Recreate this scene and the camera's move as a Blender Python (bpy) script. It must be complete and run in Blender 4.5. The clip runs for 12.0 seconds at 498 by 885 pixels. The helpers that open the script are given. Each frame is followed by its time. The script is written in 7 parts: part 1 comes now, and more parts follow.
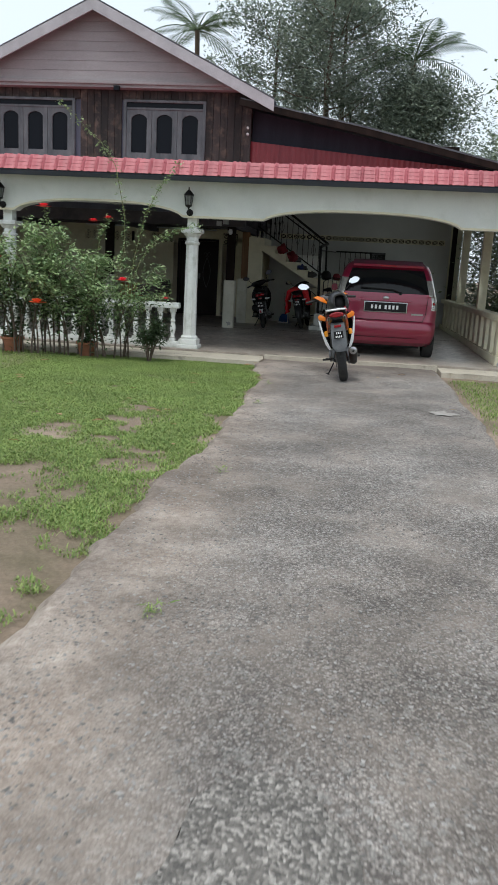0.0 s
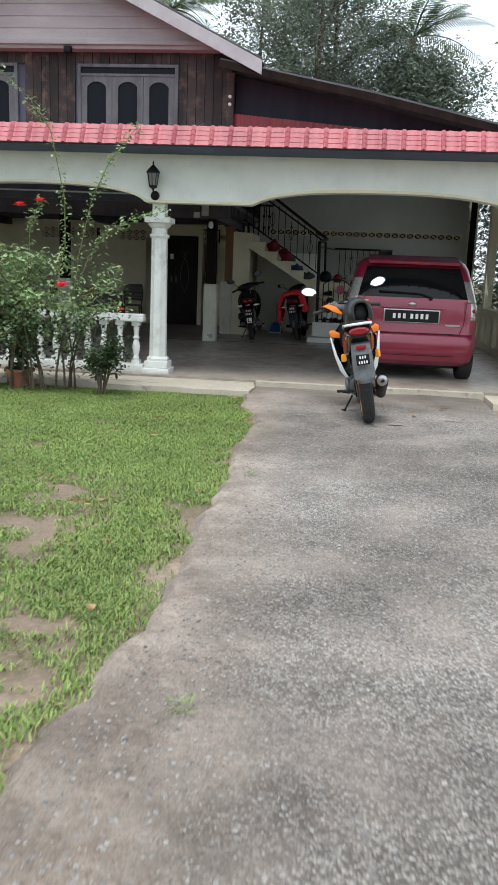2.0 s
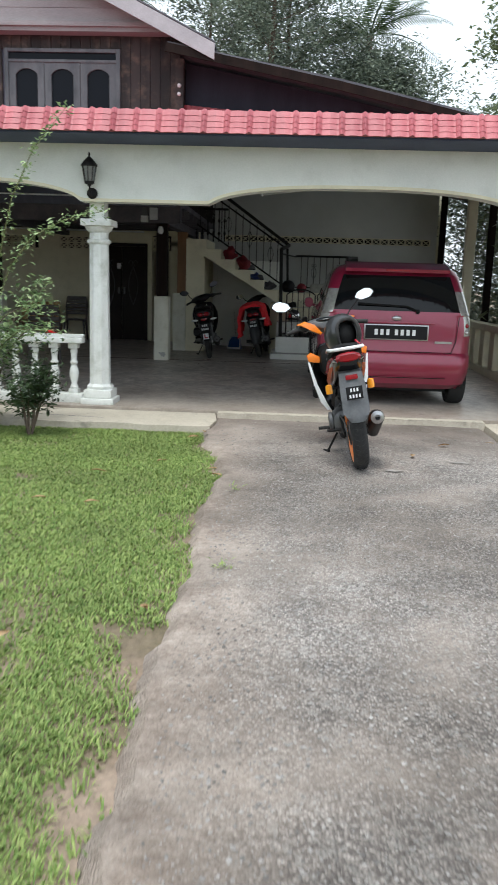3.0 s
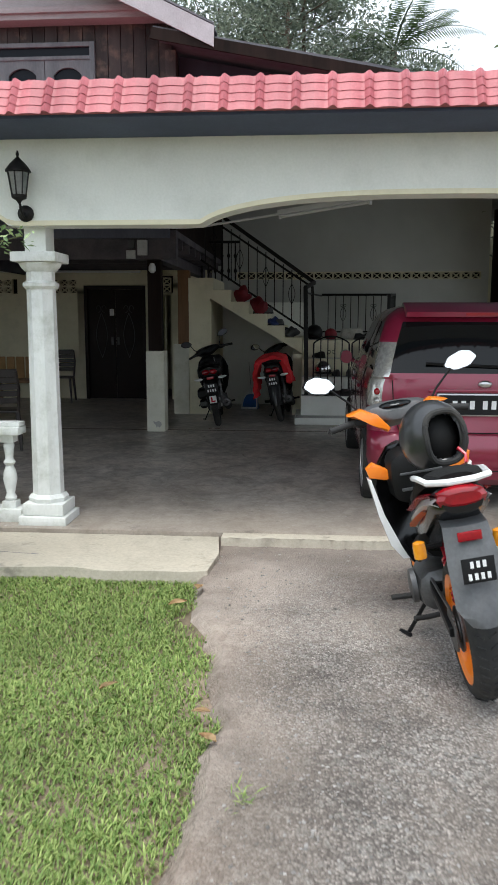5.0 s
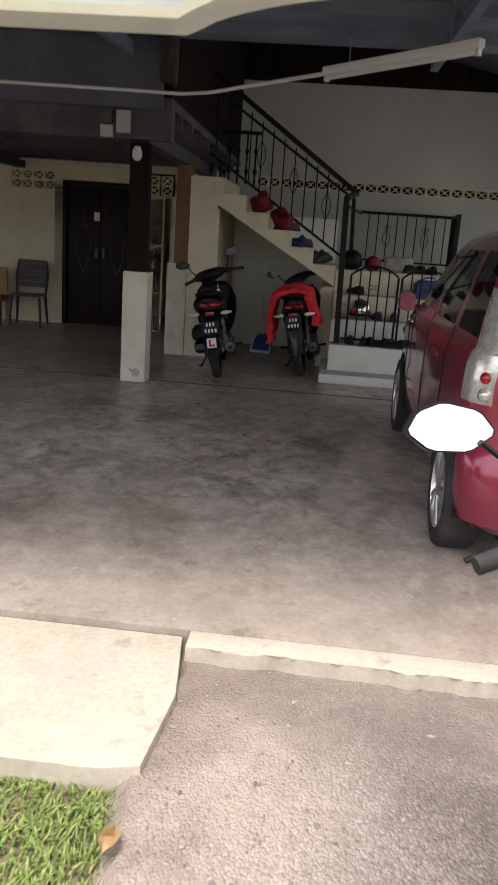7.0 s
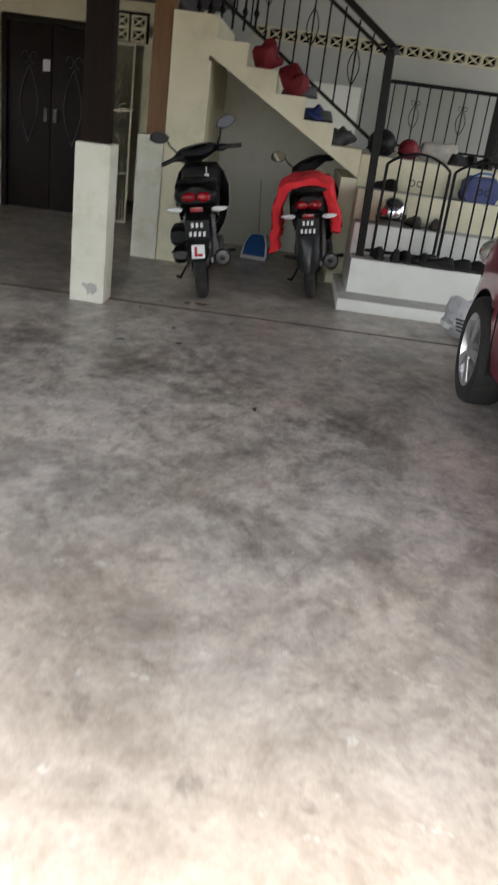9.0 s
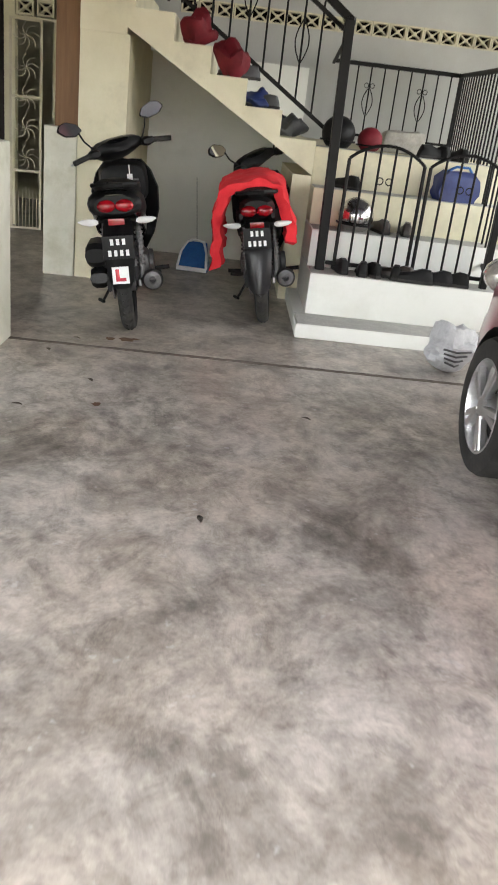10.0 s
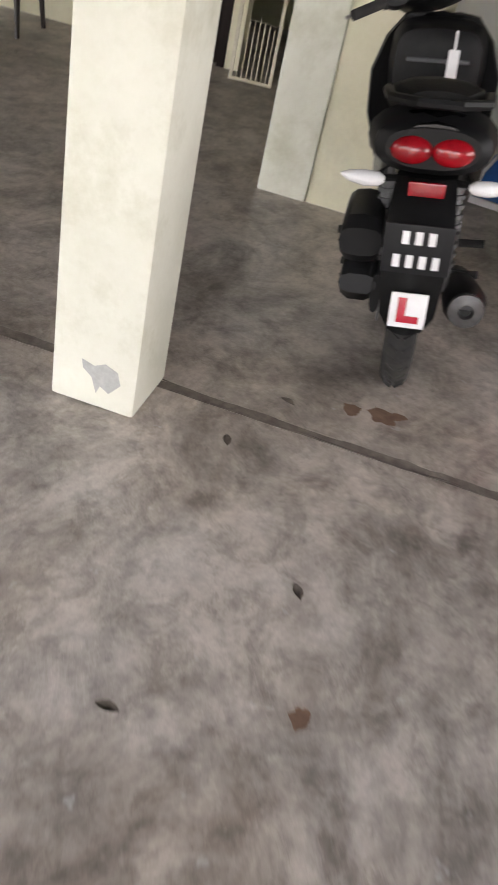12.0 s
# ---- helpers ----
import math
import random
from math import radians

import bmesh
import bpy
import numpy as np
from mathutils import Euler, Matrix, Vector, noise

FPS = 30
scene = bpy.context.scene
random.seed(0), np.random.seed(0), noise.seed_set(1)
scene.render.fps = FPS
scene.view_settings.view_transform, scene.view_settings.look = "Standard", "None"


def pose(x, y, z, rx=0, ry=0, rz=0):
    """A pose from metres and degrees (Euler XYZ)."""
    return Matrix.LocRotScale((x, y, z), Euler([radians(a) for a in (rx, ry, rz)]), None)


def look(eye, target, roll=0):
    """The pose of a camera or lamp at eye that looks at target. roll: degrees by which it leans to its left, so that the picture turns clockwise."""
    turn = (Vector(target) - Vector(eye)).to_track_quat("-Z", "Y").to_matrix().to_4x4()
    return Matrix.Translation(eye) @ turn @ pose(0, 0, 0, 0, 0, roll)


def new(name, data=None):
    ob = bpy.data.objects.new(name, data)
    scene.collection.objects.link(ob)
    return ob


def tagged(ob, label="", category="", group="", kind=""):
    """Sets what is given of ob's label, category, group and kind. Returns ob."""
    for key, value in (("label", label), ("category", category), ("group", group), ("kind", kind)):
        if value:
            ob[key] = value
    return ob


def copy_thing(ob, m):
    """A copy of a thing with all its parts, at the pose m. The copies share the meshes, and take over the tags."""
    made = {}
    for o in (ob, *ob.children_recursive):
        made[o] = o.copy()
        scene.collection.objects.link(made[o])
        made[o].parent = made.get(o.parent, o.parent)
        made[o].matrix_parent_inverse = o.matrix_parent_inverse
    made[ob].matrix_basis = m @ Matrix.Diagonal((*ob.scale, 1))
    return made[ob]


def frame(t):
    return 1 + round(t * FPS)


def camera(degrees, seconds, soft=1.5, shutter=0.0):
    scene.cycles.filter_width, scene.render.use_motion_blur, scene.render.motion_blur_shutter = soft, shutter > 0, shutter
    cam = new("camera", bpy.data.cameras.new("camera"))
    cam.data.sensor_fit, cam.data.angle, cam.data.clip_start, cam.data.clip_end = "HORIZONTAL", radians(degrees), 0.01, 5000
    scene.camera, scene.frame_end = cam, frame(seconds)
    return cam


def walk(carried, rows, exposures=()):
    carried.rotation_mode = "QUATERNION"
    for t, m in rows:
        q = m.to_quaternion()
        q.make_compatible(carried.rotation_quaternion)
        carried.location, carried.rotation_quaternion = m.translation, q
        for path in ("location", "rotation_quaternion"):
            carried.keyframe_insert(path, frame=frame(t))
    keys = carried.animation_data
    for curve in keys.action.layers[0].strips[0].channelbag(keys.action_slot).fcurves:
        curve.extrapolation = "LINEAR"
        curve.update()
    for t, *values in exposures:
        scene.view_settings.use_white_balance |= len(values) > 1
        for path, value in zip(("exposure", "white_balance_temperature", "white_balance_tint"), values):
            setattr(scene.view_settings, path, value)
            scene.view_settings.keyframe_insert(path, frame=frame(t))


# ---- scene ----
cam = camera(35.1, 12.0, shutter=0.3)
PATH = [
    (0, (-1.094, -0.36, 1.279), (-1.334, 1.579, 0.851), 3.0),
    (0.5, (-1.144, 0.373, 1.266), (-1.366, 2.309, 0.814), 1.8),
    (1, (-1.29, 1.145, 1.263), (-1.512, 3.09, 0.851), 1.3),
    (1.5, (-1.375, 1.921, 1.235), (-1.589, 3.867, 0.825), 1.5),
    (2, (-1.509, 2.689, 1.247), (-1.718, 4.633, 0.827), 2.3),
    (2.5, (-1.603, 3.439, 1.254), (-1.749, 5.389, 0.833), 2.1),
    (3, (-1.745, 4.222, 1.274), (-1.843, 6.18, 0.878), 1.7),
    (3.2, (-1.792, 4.494, 1.315), (-1.829, 6.454, 0.917), 1.9),
    (4.8, (-1.866, 6.865, 1.362), (-1.996, 8.838, 1.062), -0.7),
    (5, (-1.891, 7.101, 1.409), (-2.046, 9.072, 1.104), 0.1),
    (5.5, (-1.952, 7.822, 1.405), (-2.044, 9.786, 1.038), 1.3),
    (6, (-2.004, 8.539, 1.404), (-2.165, 10.501, 1.056), 1.7),
    (6.5, (-2.086, 9.205, 1.383), (-2.225, 11.157, 0.969), 2.8),
    (7, (-2.093, 9.745, 1.383), (-2.257, 11.675, 0.886), 4.0),
    (7.2, (-2.139, 9.999, 1.383), (-2.304, 11.911, 0.82), 4.5),
    (8.8, (-2.505, 11.573, 1.271), (-2.529, 13.403, 0.464), 9.9),
    (9, (-2.545, 11.719, 1.292), (-2.575, 13.571, 0.537), 7.6),
    (9.5, (-2.581, 12.268, 1.301), (-2.559, 14.157, 0.644), 5.6),
    (10, (-2.601, 12.926, 1.283), (-2.495, 14.772, 0.52), 6.9),
    (10.5, (-2.627, 13.493, 1.28), (-2.585, 15.318, 0.463), 7.3),
    (11, (-2.751, 14.111, 1.323), (-2.844, 15.918, 0.469), 7.6),
    (11.5, (-2.957, 14.762, 1.277), (-3.116, 16.493, 0.288), 11.2),
    (12, (-3.202, 15.413, 1.226), (-3.436, 17.013, 0.049), 13.8),
]
walk(cam, [(t, look(eye, target, roll)) for t, eye, target, roll in PATH],
     [(0.0, 0.50, 6080, 5), (0.5, 0.66, 6050, 5), (2.5, 0.93, 6080, 5), (4.8, 1.08, 6130, 6), (5.5, 1.06, 6150, 7), (6.5, 1.42, 6650, 15), (7.2, 1.68, 6750, 16), (8.8, 2.5, 6550, 10), (9.5, 3.4, 6650, 10),
      (10.5, 3.75, 6950, 12), (11.5, 3.95, 6950, 15), (12.0, 3.75, 6900, 16)])

# ---- world and light ----
world = bpy.data.worlds.new("sky")
scene.world = world
world.use_nodes = True
wn = world.node_tree.nodes
wl = world.node_tree.links
sky = wn.new("ShaderNodeTexSky")
sky.sky_type, sky.sun_disc = "NISHITA", False
sky.sun_elevation, sky.sun_rotation = radians(72), radians(200)
sky.dust_density, sky.air_density, sky.ozone_density = 4.0, 1.2, 1.0
sky_grey = wn.new("ShaderNodeMixRGB")
sky_grey.inputs["Fac"].default_value = 0.75
sky_grey.inputs["Color2"].default_value = (11.0, 11.4, 12.0, 1)
wl.new(sky.outputs["Color"], sky_grey.inputs["Color1"])
wl.new(sky_grey.outputs["Color"], wn["Background"].inputs["Color"])
wn["Background"].inputs["Strength"].default_value = 0.075

sun = new("sun", bpy.data.lights.new("sun", "SUN"))
sun.data.energy, sun.data.angle, sun.data.color = 1.5, radians(25), (1.0, 0.96, 0.9)
sun.matrix_world = look((-5, 0, 26), (-2, 8, 0))

# daylight through the open side of the carport
gap = new("side_daylight", bpy.data.lights.new("side_daylight", "AREA"))
gap.data.shape, gap.data.size, gap.data.size_y, gap.data.energy, gap.data.color = "RECTANGLE", 6.5, 1.7, 13.0, (0.95, 0.98, 1.0)
gap.matrix_world = look((1.16, 17.2, 1.85), (-3.0, 17.2, 1.2))

# ---- materials ----


def nodes_of(name):
    m = bpy.data.materials.new(name)
    m.use_nodes = True
    nt = m.node_tree
    return m, nt, nt.nodes["Principled BSDF"]


def ramp_node(nt, fac, stops):
    r = nt.nodes.new("ShaderNodeValToRGB")
    el = r.color_ramp.elements
    while len(el) < len(stops):
        el.new(0.5)
    for e, (p, c) in zip(el, stops):
        e.position, e.color = p, (*c, 1)
    nt.links.new(fac, r.inputs["Fac"])
    return r.outputs["Color"]


def mixed(nt, fac, a, b, blend="MIX"):
    n = nt.nodes.new("ShaderNodeMixRGB")
    n.blend_type = blend
    for sock, v in ((n.inputs["Fac"], fac), (n.inputs["Color1"], a), (n.inputs["Color2"], b)):
        if isinstance(v, tuple):
            sock.default_value = (*v, 1)
        elif isinstance(v, (int, float)):
            sock.default_value = v
        else:
            nt.links.new(v, sock)
    return n.outputs["Color"]


def noise_at(nt, scale, detail=4.0, rough=0.55, stretch=(1, 1, 1), distort=0.0):
    g = nt.nodes.new("ShaderNodeNewGeometry")
    mp = nt.nodes.new("ShaderNodeMapping")
    mp.inputs["Scale"].default_value = stretch
    n = nt.nodes.new("ShaderNodeTexNoise")
    n.inputs["Scale"].default_value, n.inputs["Detail"].default_value = scale, detail
    n.inputs["Roughness"].default_value, n.inputs["Distortion"].default_value = rough, distort
    nt.links.new(g.outputs["Position"], mp.inputs["Vector"])
    nt.links.new(mp.outputs["Vector"], n.inputs["Vector"])
    return n.outputs["Fac"]


def bumped(nt, bsdf, height, strength=0.3, distance=0.01):
    b = nt.nodes.new("ShaderNodeBump")
    b.inputs["Strength"].default_value, b.inputs["Distance"].default_value = strength, distance
    nt.links.new(height, b.inputs["Height"])
    nt.links.new(b.outputs["Normal"], bsdf.inputs["Normal"])


def surface(name, c1, c2, rough=0.6, metal=0.0, scale=3.0, fine=60.0, dirt=None, dirt_amount=0.3, bump=0.15, stretch=(1, 1, 1), coat=0.0, spread=0.2, each=0.0, gloss=0.5, speckle=0.35):
    """Two-scale surface: slow blotches from c1 to c2, a fine grain, and dirt patches."""
    m, nt, b = nodes_of(name)
    slow = noise_at(nt, scale, 5, 0.6, stretch)
    col = ramp_node(nt, slow, [(0.5 - spread, c1), (0.5 + spread, c2)])
    grain = noise_at(nt, fine, 3, 0.6, stretch)
    col = mixed(nt, speckle, col, ramp_node(nt, grain, [(0.3, (0.35,) * 3), (0.7, (0.65,) * 3)]), "OVERLAY")
    if dirt:
        patch = ramp_node(nt, noise_at(nt, scale * 0.7 + 1.3, 6, 0.7), [(0.5, (0, 0, 0)), (0.72, (dirt_amount,) * 3)])
        col = mixed(nt, patch, col, dirt)
    if each:
        info = nt.nodes.new("ShaderNodeObjectInfo")
        col = mixed(nt, 1.0, col, ramp_node(nt, info.outputs["Random"], [(0, (1 - each,) * 3), (1, (1, 1, 1))]), "MULTIPLY")
    nt.links.new(col, b.inputs["Base Color"])
    b.inputs["Roughness"].default_value, b.inputs["Metallic"].default_value = rough, metal
    b.inputs["Coat Weight"].default_value = coat
    b.inputs["Specular IOR Level"].default_value = gloss
    b.inputs["Coat Roughness"].default_value = 0.08
    if bump:
        bumped(nt, b, grain, bump, 0.004)
    return m


M = {}
M["paint_cream"] = surface("paint_cream", (0.67, 0.63, 0.455), (0.75, 0.71, 0.535), 0.75, dirt=(0.42, 0.40, 0.30), dirt_amount=0.35, bump=0.12, speckle=0.1)
M["paint_beam"] = surface("paint_beam", (0.68, 0.70, 0.66), (0.77, 0.79, 0.74), 0.8, scale=1.6, dirt=(0.50, 0.52, 0.46), dirt_amount=0.4, bump=0.2)
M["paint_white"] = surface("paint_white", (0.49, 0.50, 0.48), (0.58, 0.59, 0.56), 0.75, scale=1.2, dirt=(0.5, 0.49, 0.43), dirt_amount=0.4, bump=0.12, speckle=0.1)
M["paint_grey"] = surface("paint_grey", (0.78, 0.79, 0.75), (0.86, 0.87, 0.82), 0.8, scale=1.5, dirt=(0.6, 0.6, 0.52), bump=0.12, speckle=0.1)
M["stump_paint"] = surface("stump_paint", (0.62, 0.61, 0.51), (0.74, 0.73, 0.63), 0.75, scale=2.5, dirt=(0.40, 0.38, 0.25), dirt_amount=0.6, bump=0.2, speckle=0.12)
M["joint_dirt"] = surface("joint_dirt", (0.075, 0.06, 0.05), (0.20, 0.17, 0.145), 0.95, scale=14, bump=0.4)
M["bare_cement"] = surface("bare_cement", (0.36, 0.36, 0.34), (0.45, 0.45, 0.42), 0.85, scale=9, bump=0.3)
M["column_paint"] = surface("column_paint", (0.68, 0.69, 0.66), (0.80, 0.81, 0.78), 0.7, scale=4, stretch=(1, 1, 0.4), dirt=(0.34, 0.36, 0.28), dirt_amount=0.6, bump=0.2)
M["timber_dark"] = surface("timber_dark", (0.012, 0.010, 0.010), (0.06, 0.046, 0.042), 0.75, scale=5, fine=70, stretch=(1, 1, 0.06), dirt=(0.22, 0.15, 0.115), dirt_amount=0.75, bump=0.4, each=0.6)
M["timber_brown"] = surface("timber_brown", (0.12, 0.06, 0.025), (0.22, 0.115, 0.05), 0.6, scale=6, stretch=(1, 1, 0.08), bump=0.3)
M["timber_black"] = surface("timber_black", (0.008, 0.0058, 0.005), (0.022, 0.014, 0.0115), 0.8, scale=5, stretch=(1, 1, 0.1), bump=0.3, gloss=0.12)
M["under_floor"] = surface("under_floor", (0.062, 0.058, 0.07), (0.125, 0.112, 0.122), 0.8, scale=3, bump=0.3, gloss=0.4)
M["siding"] = surface("siding", (0.26, 0.24, 0.246), (0.35, 0.326, 0.33), 0.8, scale=2.2, stretch=(0.3, 1, 2), dirt=(0.22, 0.19, 0.19), bump=0.25, each=0.12)
M["barge"] = surface("barge", (0.33, 0.32, 0.335), (0.45, 0.44, 0.46), 0.7, scale=2.5, dirt=(0.25, 0.23, 0.23), bump=0.2)
M["window_frame"] = surface("window_frame", (0.06, 0.07, 0.078), (0.145, 0.155, 0.165), 0.7, scale=5, stretch=(1, 1, 0.3), bump=0.25)
M["tile_red"] = surface("tile_red", (0.36, 0.078, 0.095), (0.47, 0.135, 0.15), 0.55, scale=3, dirt=(0.27, 0.09, 0.10), dirt_amount=0.45, bump=0.2, each=0.16)
M["zinc_red"] = surface("zinc_red", (0.15, 0.018, 0.026), (0.23, 0.032, 0.04), 0.5, scale=3, stretch=(1, 1, 0.3), bump=0.1)
M["zinc_dark"] = surface("zinc_dark", (0.06, 0.062, 0.075), (0.12, 0.12, 0.135), 0.55, scale=2, dirt=(0.1, 0.06, 0.04), bump=0.15)
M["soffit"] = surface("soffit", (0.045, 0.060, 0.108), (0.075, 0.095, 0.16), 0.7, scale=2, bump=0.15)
M["red_bag"] = surface("red_bag", (0.13, 0.005, 0.012), (0.22, 0.010, 0.02), 0.7, scale=9, fine=120, bump=0.3)
M["rust"] = surface("rust", (0.13, 0.075, 0.05), (0.24, 0.15, 0.10), 0.9, scale=14, bump=0.2)
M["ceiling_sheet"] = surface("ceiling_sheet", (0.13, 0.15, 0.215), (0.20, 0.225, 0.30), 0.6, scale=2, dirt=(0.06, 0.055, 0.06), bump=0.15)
M["iron_black"] = surface("iron_black", (0.004, 0.004, 0.0042), (0.010, 0.0095, 0.009), 0.55, scale=8, bump=0.1, gloss=0.25)
M["iron_cream"] = surface("iron_cream", (0.55, 0.50, 0.38), (0.66, 0.61, 0.48), 0.5, scale=8, bump=0.1)
M["door_dark"] = surface("door_dark", (0.008, 0.0045, 0.004), (0.016, 0.009, 0.008), 0.5, scale=3, bump=0.15, gloss=0.18)
M["rubber"] = surface("rubber", (0.012, 0.012, 0.012), (0.028, 0.027, 0.026), 0.85, scale=6, dirt=(0.10, 0.09, 0.075), dirt_amount=0.4, bump=0.3)
M["plastic_black"] = surface("plastic_black", (0.0045, 0.0045, 0.005), (0.009, 0.009, 0.0095), 0.5, scale=6, dirt=(0.03, 0.027, 0.024), dirt_amount=0.15, bump=0.12, gloss=0.22)
M["plastic_gloss"] = surface("plastic_gloss", (0.004, 0.004, 0.0045), (0.007, 0.007, 0.0075), 0.2, scale=4, bump=0.0, coat=0.1, gloss=0.4)
M["plastic_grey"] = surface("plastic_grey", (0.06, 0.062, 0.066), (0.09, 0.092, 0.096), 0.5, scale=6, bump=0.15)
M["steel"] = surface("steel", (0.42, 0.42, 0.43), (0.56, 0.56, 0.56), 0.3, 1.0, scale=7, dirt=(0.2, 0.17, 0.14), dirt_amount=0.4, bump=0.05)
M["alloy"] = surface("alloy", (0.55, 0.55, 0.56), (0.66, 0.66, 0.67), 0.3, 0.85, scale=7, dirt=(0.3, 0.28, 0.25), bump=0.05)
M["engine"] = surface("engine", (0.09, 0.09, 0.093), (0.17, 0.17, 0.17), 0.5, 0.7, scale=9, dirt=(0.08, 0.07, 0.06), dirt_amount=0.6, bump=0.2)
M["orange"] = surface("orange", (0.85, 0.20, 0.01), (0.92, 0.25, 0.015), 0.3, scale=4, bump=0.0, coat=0.5)
M["white_gloss"] = surface("white_gloss", (0.78, 0.78, 0.78), (0.84, 0.84, 0.84), 0.25, scale=4, dirt=(0.55, 0.53, 0.5), dirt_amount=0.2, bump=0.0, coat=0.5)
M["red_gloss"] = surface("red_gloss", (0.42, 0.012, 0.03), (0.52, 0.02, 0.04), 0.25, scale=4, bump=0.0, coat=0.5)
M["car_red"] = surface("car_red", (0.215, 0.008, 0.036), (0.25, 0.012, 0.045), 0.3, 0.25, scale=1.5, fine=900, dirt=(0.24, 0.05, 0.06), dirt_amount=0.25, bump=0.0, coat=1.0)
M["red_cloth"] = surface("red_cloth", (0.72, 0.015, 0.028), (0.85, 0.04, 0.05), 0.85, scale=9, fine=300, bump=0.3)
M["seat_black"] = surface("seat_black", (0.005, 0.005, 0.005), (0.010, 0.010, 0.010), 0.65, scale=6, fine=200, bump=0.3, gloss=0.2)
M["blue_plastic"] = surface("blue_plastic", (0.015, 0.10, 0.34), (0.02, 0.14, 0.42), 0.35, scale=5, bump=0.0)
M["dark_blue"] = surface("dark_blue", (0.01, 0.02, 0.10), (0.02, 0.04, 0.16), 0.5, scale=5, bump=0.1)
M["plate_black"] = surface("plate_black", (0.009, 0.009, 0.01), (0.014, 0.014, 0.015), 0.45, scale=5, bump=0.0, gloss=0.2)
M["text_white"] = surface("text_white", (0.72, 0.72, 0.72), (0.78, 0.78, 0.78), 0.5, scale=5, bump=0.0)
M["chair_brown"] = surface("chair_brown", (0.018, 0.012, 0.011), (0.035, 0.024, 0.02), 0.4, scale=5, bump=0.0)
M["terracotta"] = surface("terracotta", (0.26, 0.10, 0.05), (0.36, 0.15, 0.08), 0.85, scale=6, dirt=(0.15, 0.12, 0.07), bump=0.3)
M["bark"] = surface("bark", (0.07, 0.05, 0.035), (0.16, 0.12, 0.09), 0.9, scale=9, stretch=(1, 1, 0.3), bump=0.6)
M["stem_green"] = surface("stem_green", (0.10, 0.12, 0.04), (0.17, 0.17, 0.07), 0.8, scale=9, bump=0.2)
M["flower_red"] = surface("flower_red", (0.75, 0.03, 0.06), (0.85, 0.08, 0.10), 0.6, scale=20, bump=0.0)
M["flower_orange"] = surface("flower_orange", (0.80, 0.10, 0.03), (0.88, 0.18, 0.06), 0.6, scale=20, bump=0.0)
M["dry_leaf"] = surface("dry_leaf", (0.34, 0.20, 0.09), (0.50, 0.36, 0.20), 0.8, scale=12, bump=0.2)
M["helmet_black"] = surface("helmet_black", (0.016, 0.017, 0.019), (0.032, 0.033, 0.036), 0.3, scale=5, bump=0.05, coat=0.3)
M["bag_white"] = surface("bag_white", (0.42, 0.43, 0.45), (0.62, 0.63, 0.64), 0.4, scale=8, bump=0.2)
M["bag_dull"] = surface("bag_dull", (0.36, 0.35, 0.31), (0.50, 0.48, 0.43), 0.85, scale=12, dirt=(0.25, 0.22, 0.18), dirt_amount=0.5, bump=0.4)
M["guard_grey"] = surface("guard_grey", (0.15, 0.155, 0.165), (0.22, 0.225, 0.235), 0.5, scale=6, dirt=(0.2, 0.18, 0.16), dirt_amount=0.3, bump=0.1)
M["pale_dust"] = surface("pale_dust", (0.22, 0.20, 0.18), (0.34, 0.315, 0.29), 0.9, scale=12, bump=0.4)
M["board_navy"] = surface("board_navy", (0.075, 0.082, 0.12), (0.125, 0.135, 0.18), 0.7, scale=2.5, stretch=(1, 1, 0.2), bump=0.2)
M["navy_dark"] = surface("navy_dark", (0.010, 0.012, 0.022), (0.022, 0.025, 0.040), 0.8, scale=4, stretch=(1, 1, 0.15), bump=0.3)
M["lamp_glass"] = surface("lamp_glass", (0.10, 0.11, 0.11), (0.20, 0.21, 0.20), 0.25, scale=9, bump=0.1, coat=0.5)
M["amber"] = surface("amber", (0.80, 0.28, 0.01), (0.85, 0.34, 0.02), 0.2, scale=8, bump=0.0, coat=0.6)
M["lens_red"] = surface("lens_red", (0.20, 0.002, 0.006), (0.32, 0.004, 0.01), 0.2, scale=8, bump=0.0, coat=0.2)
M["lens_clear"] = surface("lens_clear", (0.42, 0.41, 0.39), (0.66, 0.64, 0.60), 0.16, 0.6, scale=34, fine=60, bump=0.3, coat=1.0, spread=0.15)
M["tube_white"] = surface("tube_white", (0.72, 0.73, 0.74), (0.78, 0.79, 0.8), 0.35, scale=5, bump=0.0)
M["box_grey"] = surface("box_grey", (0.4, 0.41, 0.42), (0.5, 0.51, 0.52), 0.5, scale=5, bump=0.05)
M["pillow_tan"] = surface("pillow_tan", (0.30, 0.17, 0.07), (0.42, 0.26, 0.12), 0.85, scale=8, bump=0.3)
M["steel_pot"] = surface("steel_pot", (0.6, 0.6, 0.61), (0.7, 0.7, 0.7), 0.2, 1.0, scale=7, bump=0.0)


def glass_dark(name, tint, rough=0.04, spec=0.35, coat=0.0):
    m, nt, b = nodes_of(name)
    b.inputs["Base Color"].default_value = (*tint, 1)
    b.inputs["Roughness"].default_value = rough
    b.inputs["Specular IOR Level"].default_value = spec
    b.inputs["Coat Weight"].default_value = coat
    bumped(nt, b, noise_at(nt, 2.0), 0.02, 0.01)
    return m


M["glass_car"] = glass_dark("glass_car", (0.005, 0.006, 0.007), 0.04, 0.28)
M["glass_house"] = glass_dark("glass_house", (0.006, 0.008, 0.012), 0.25, 0.12)


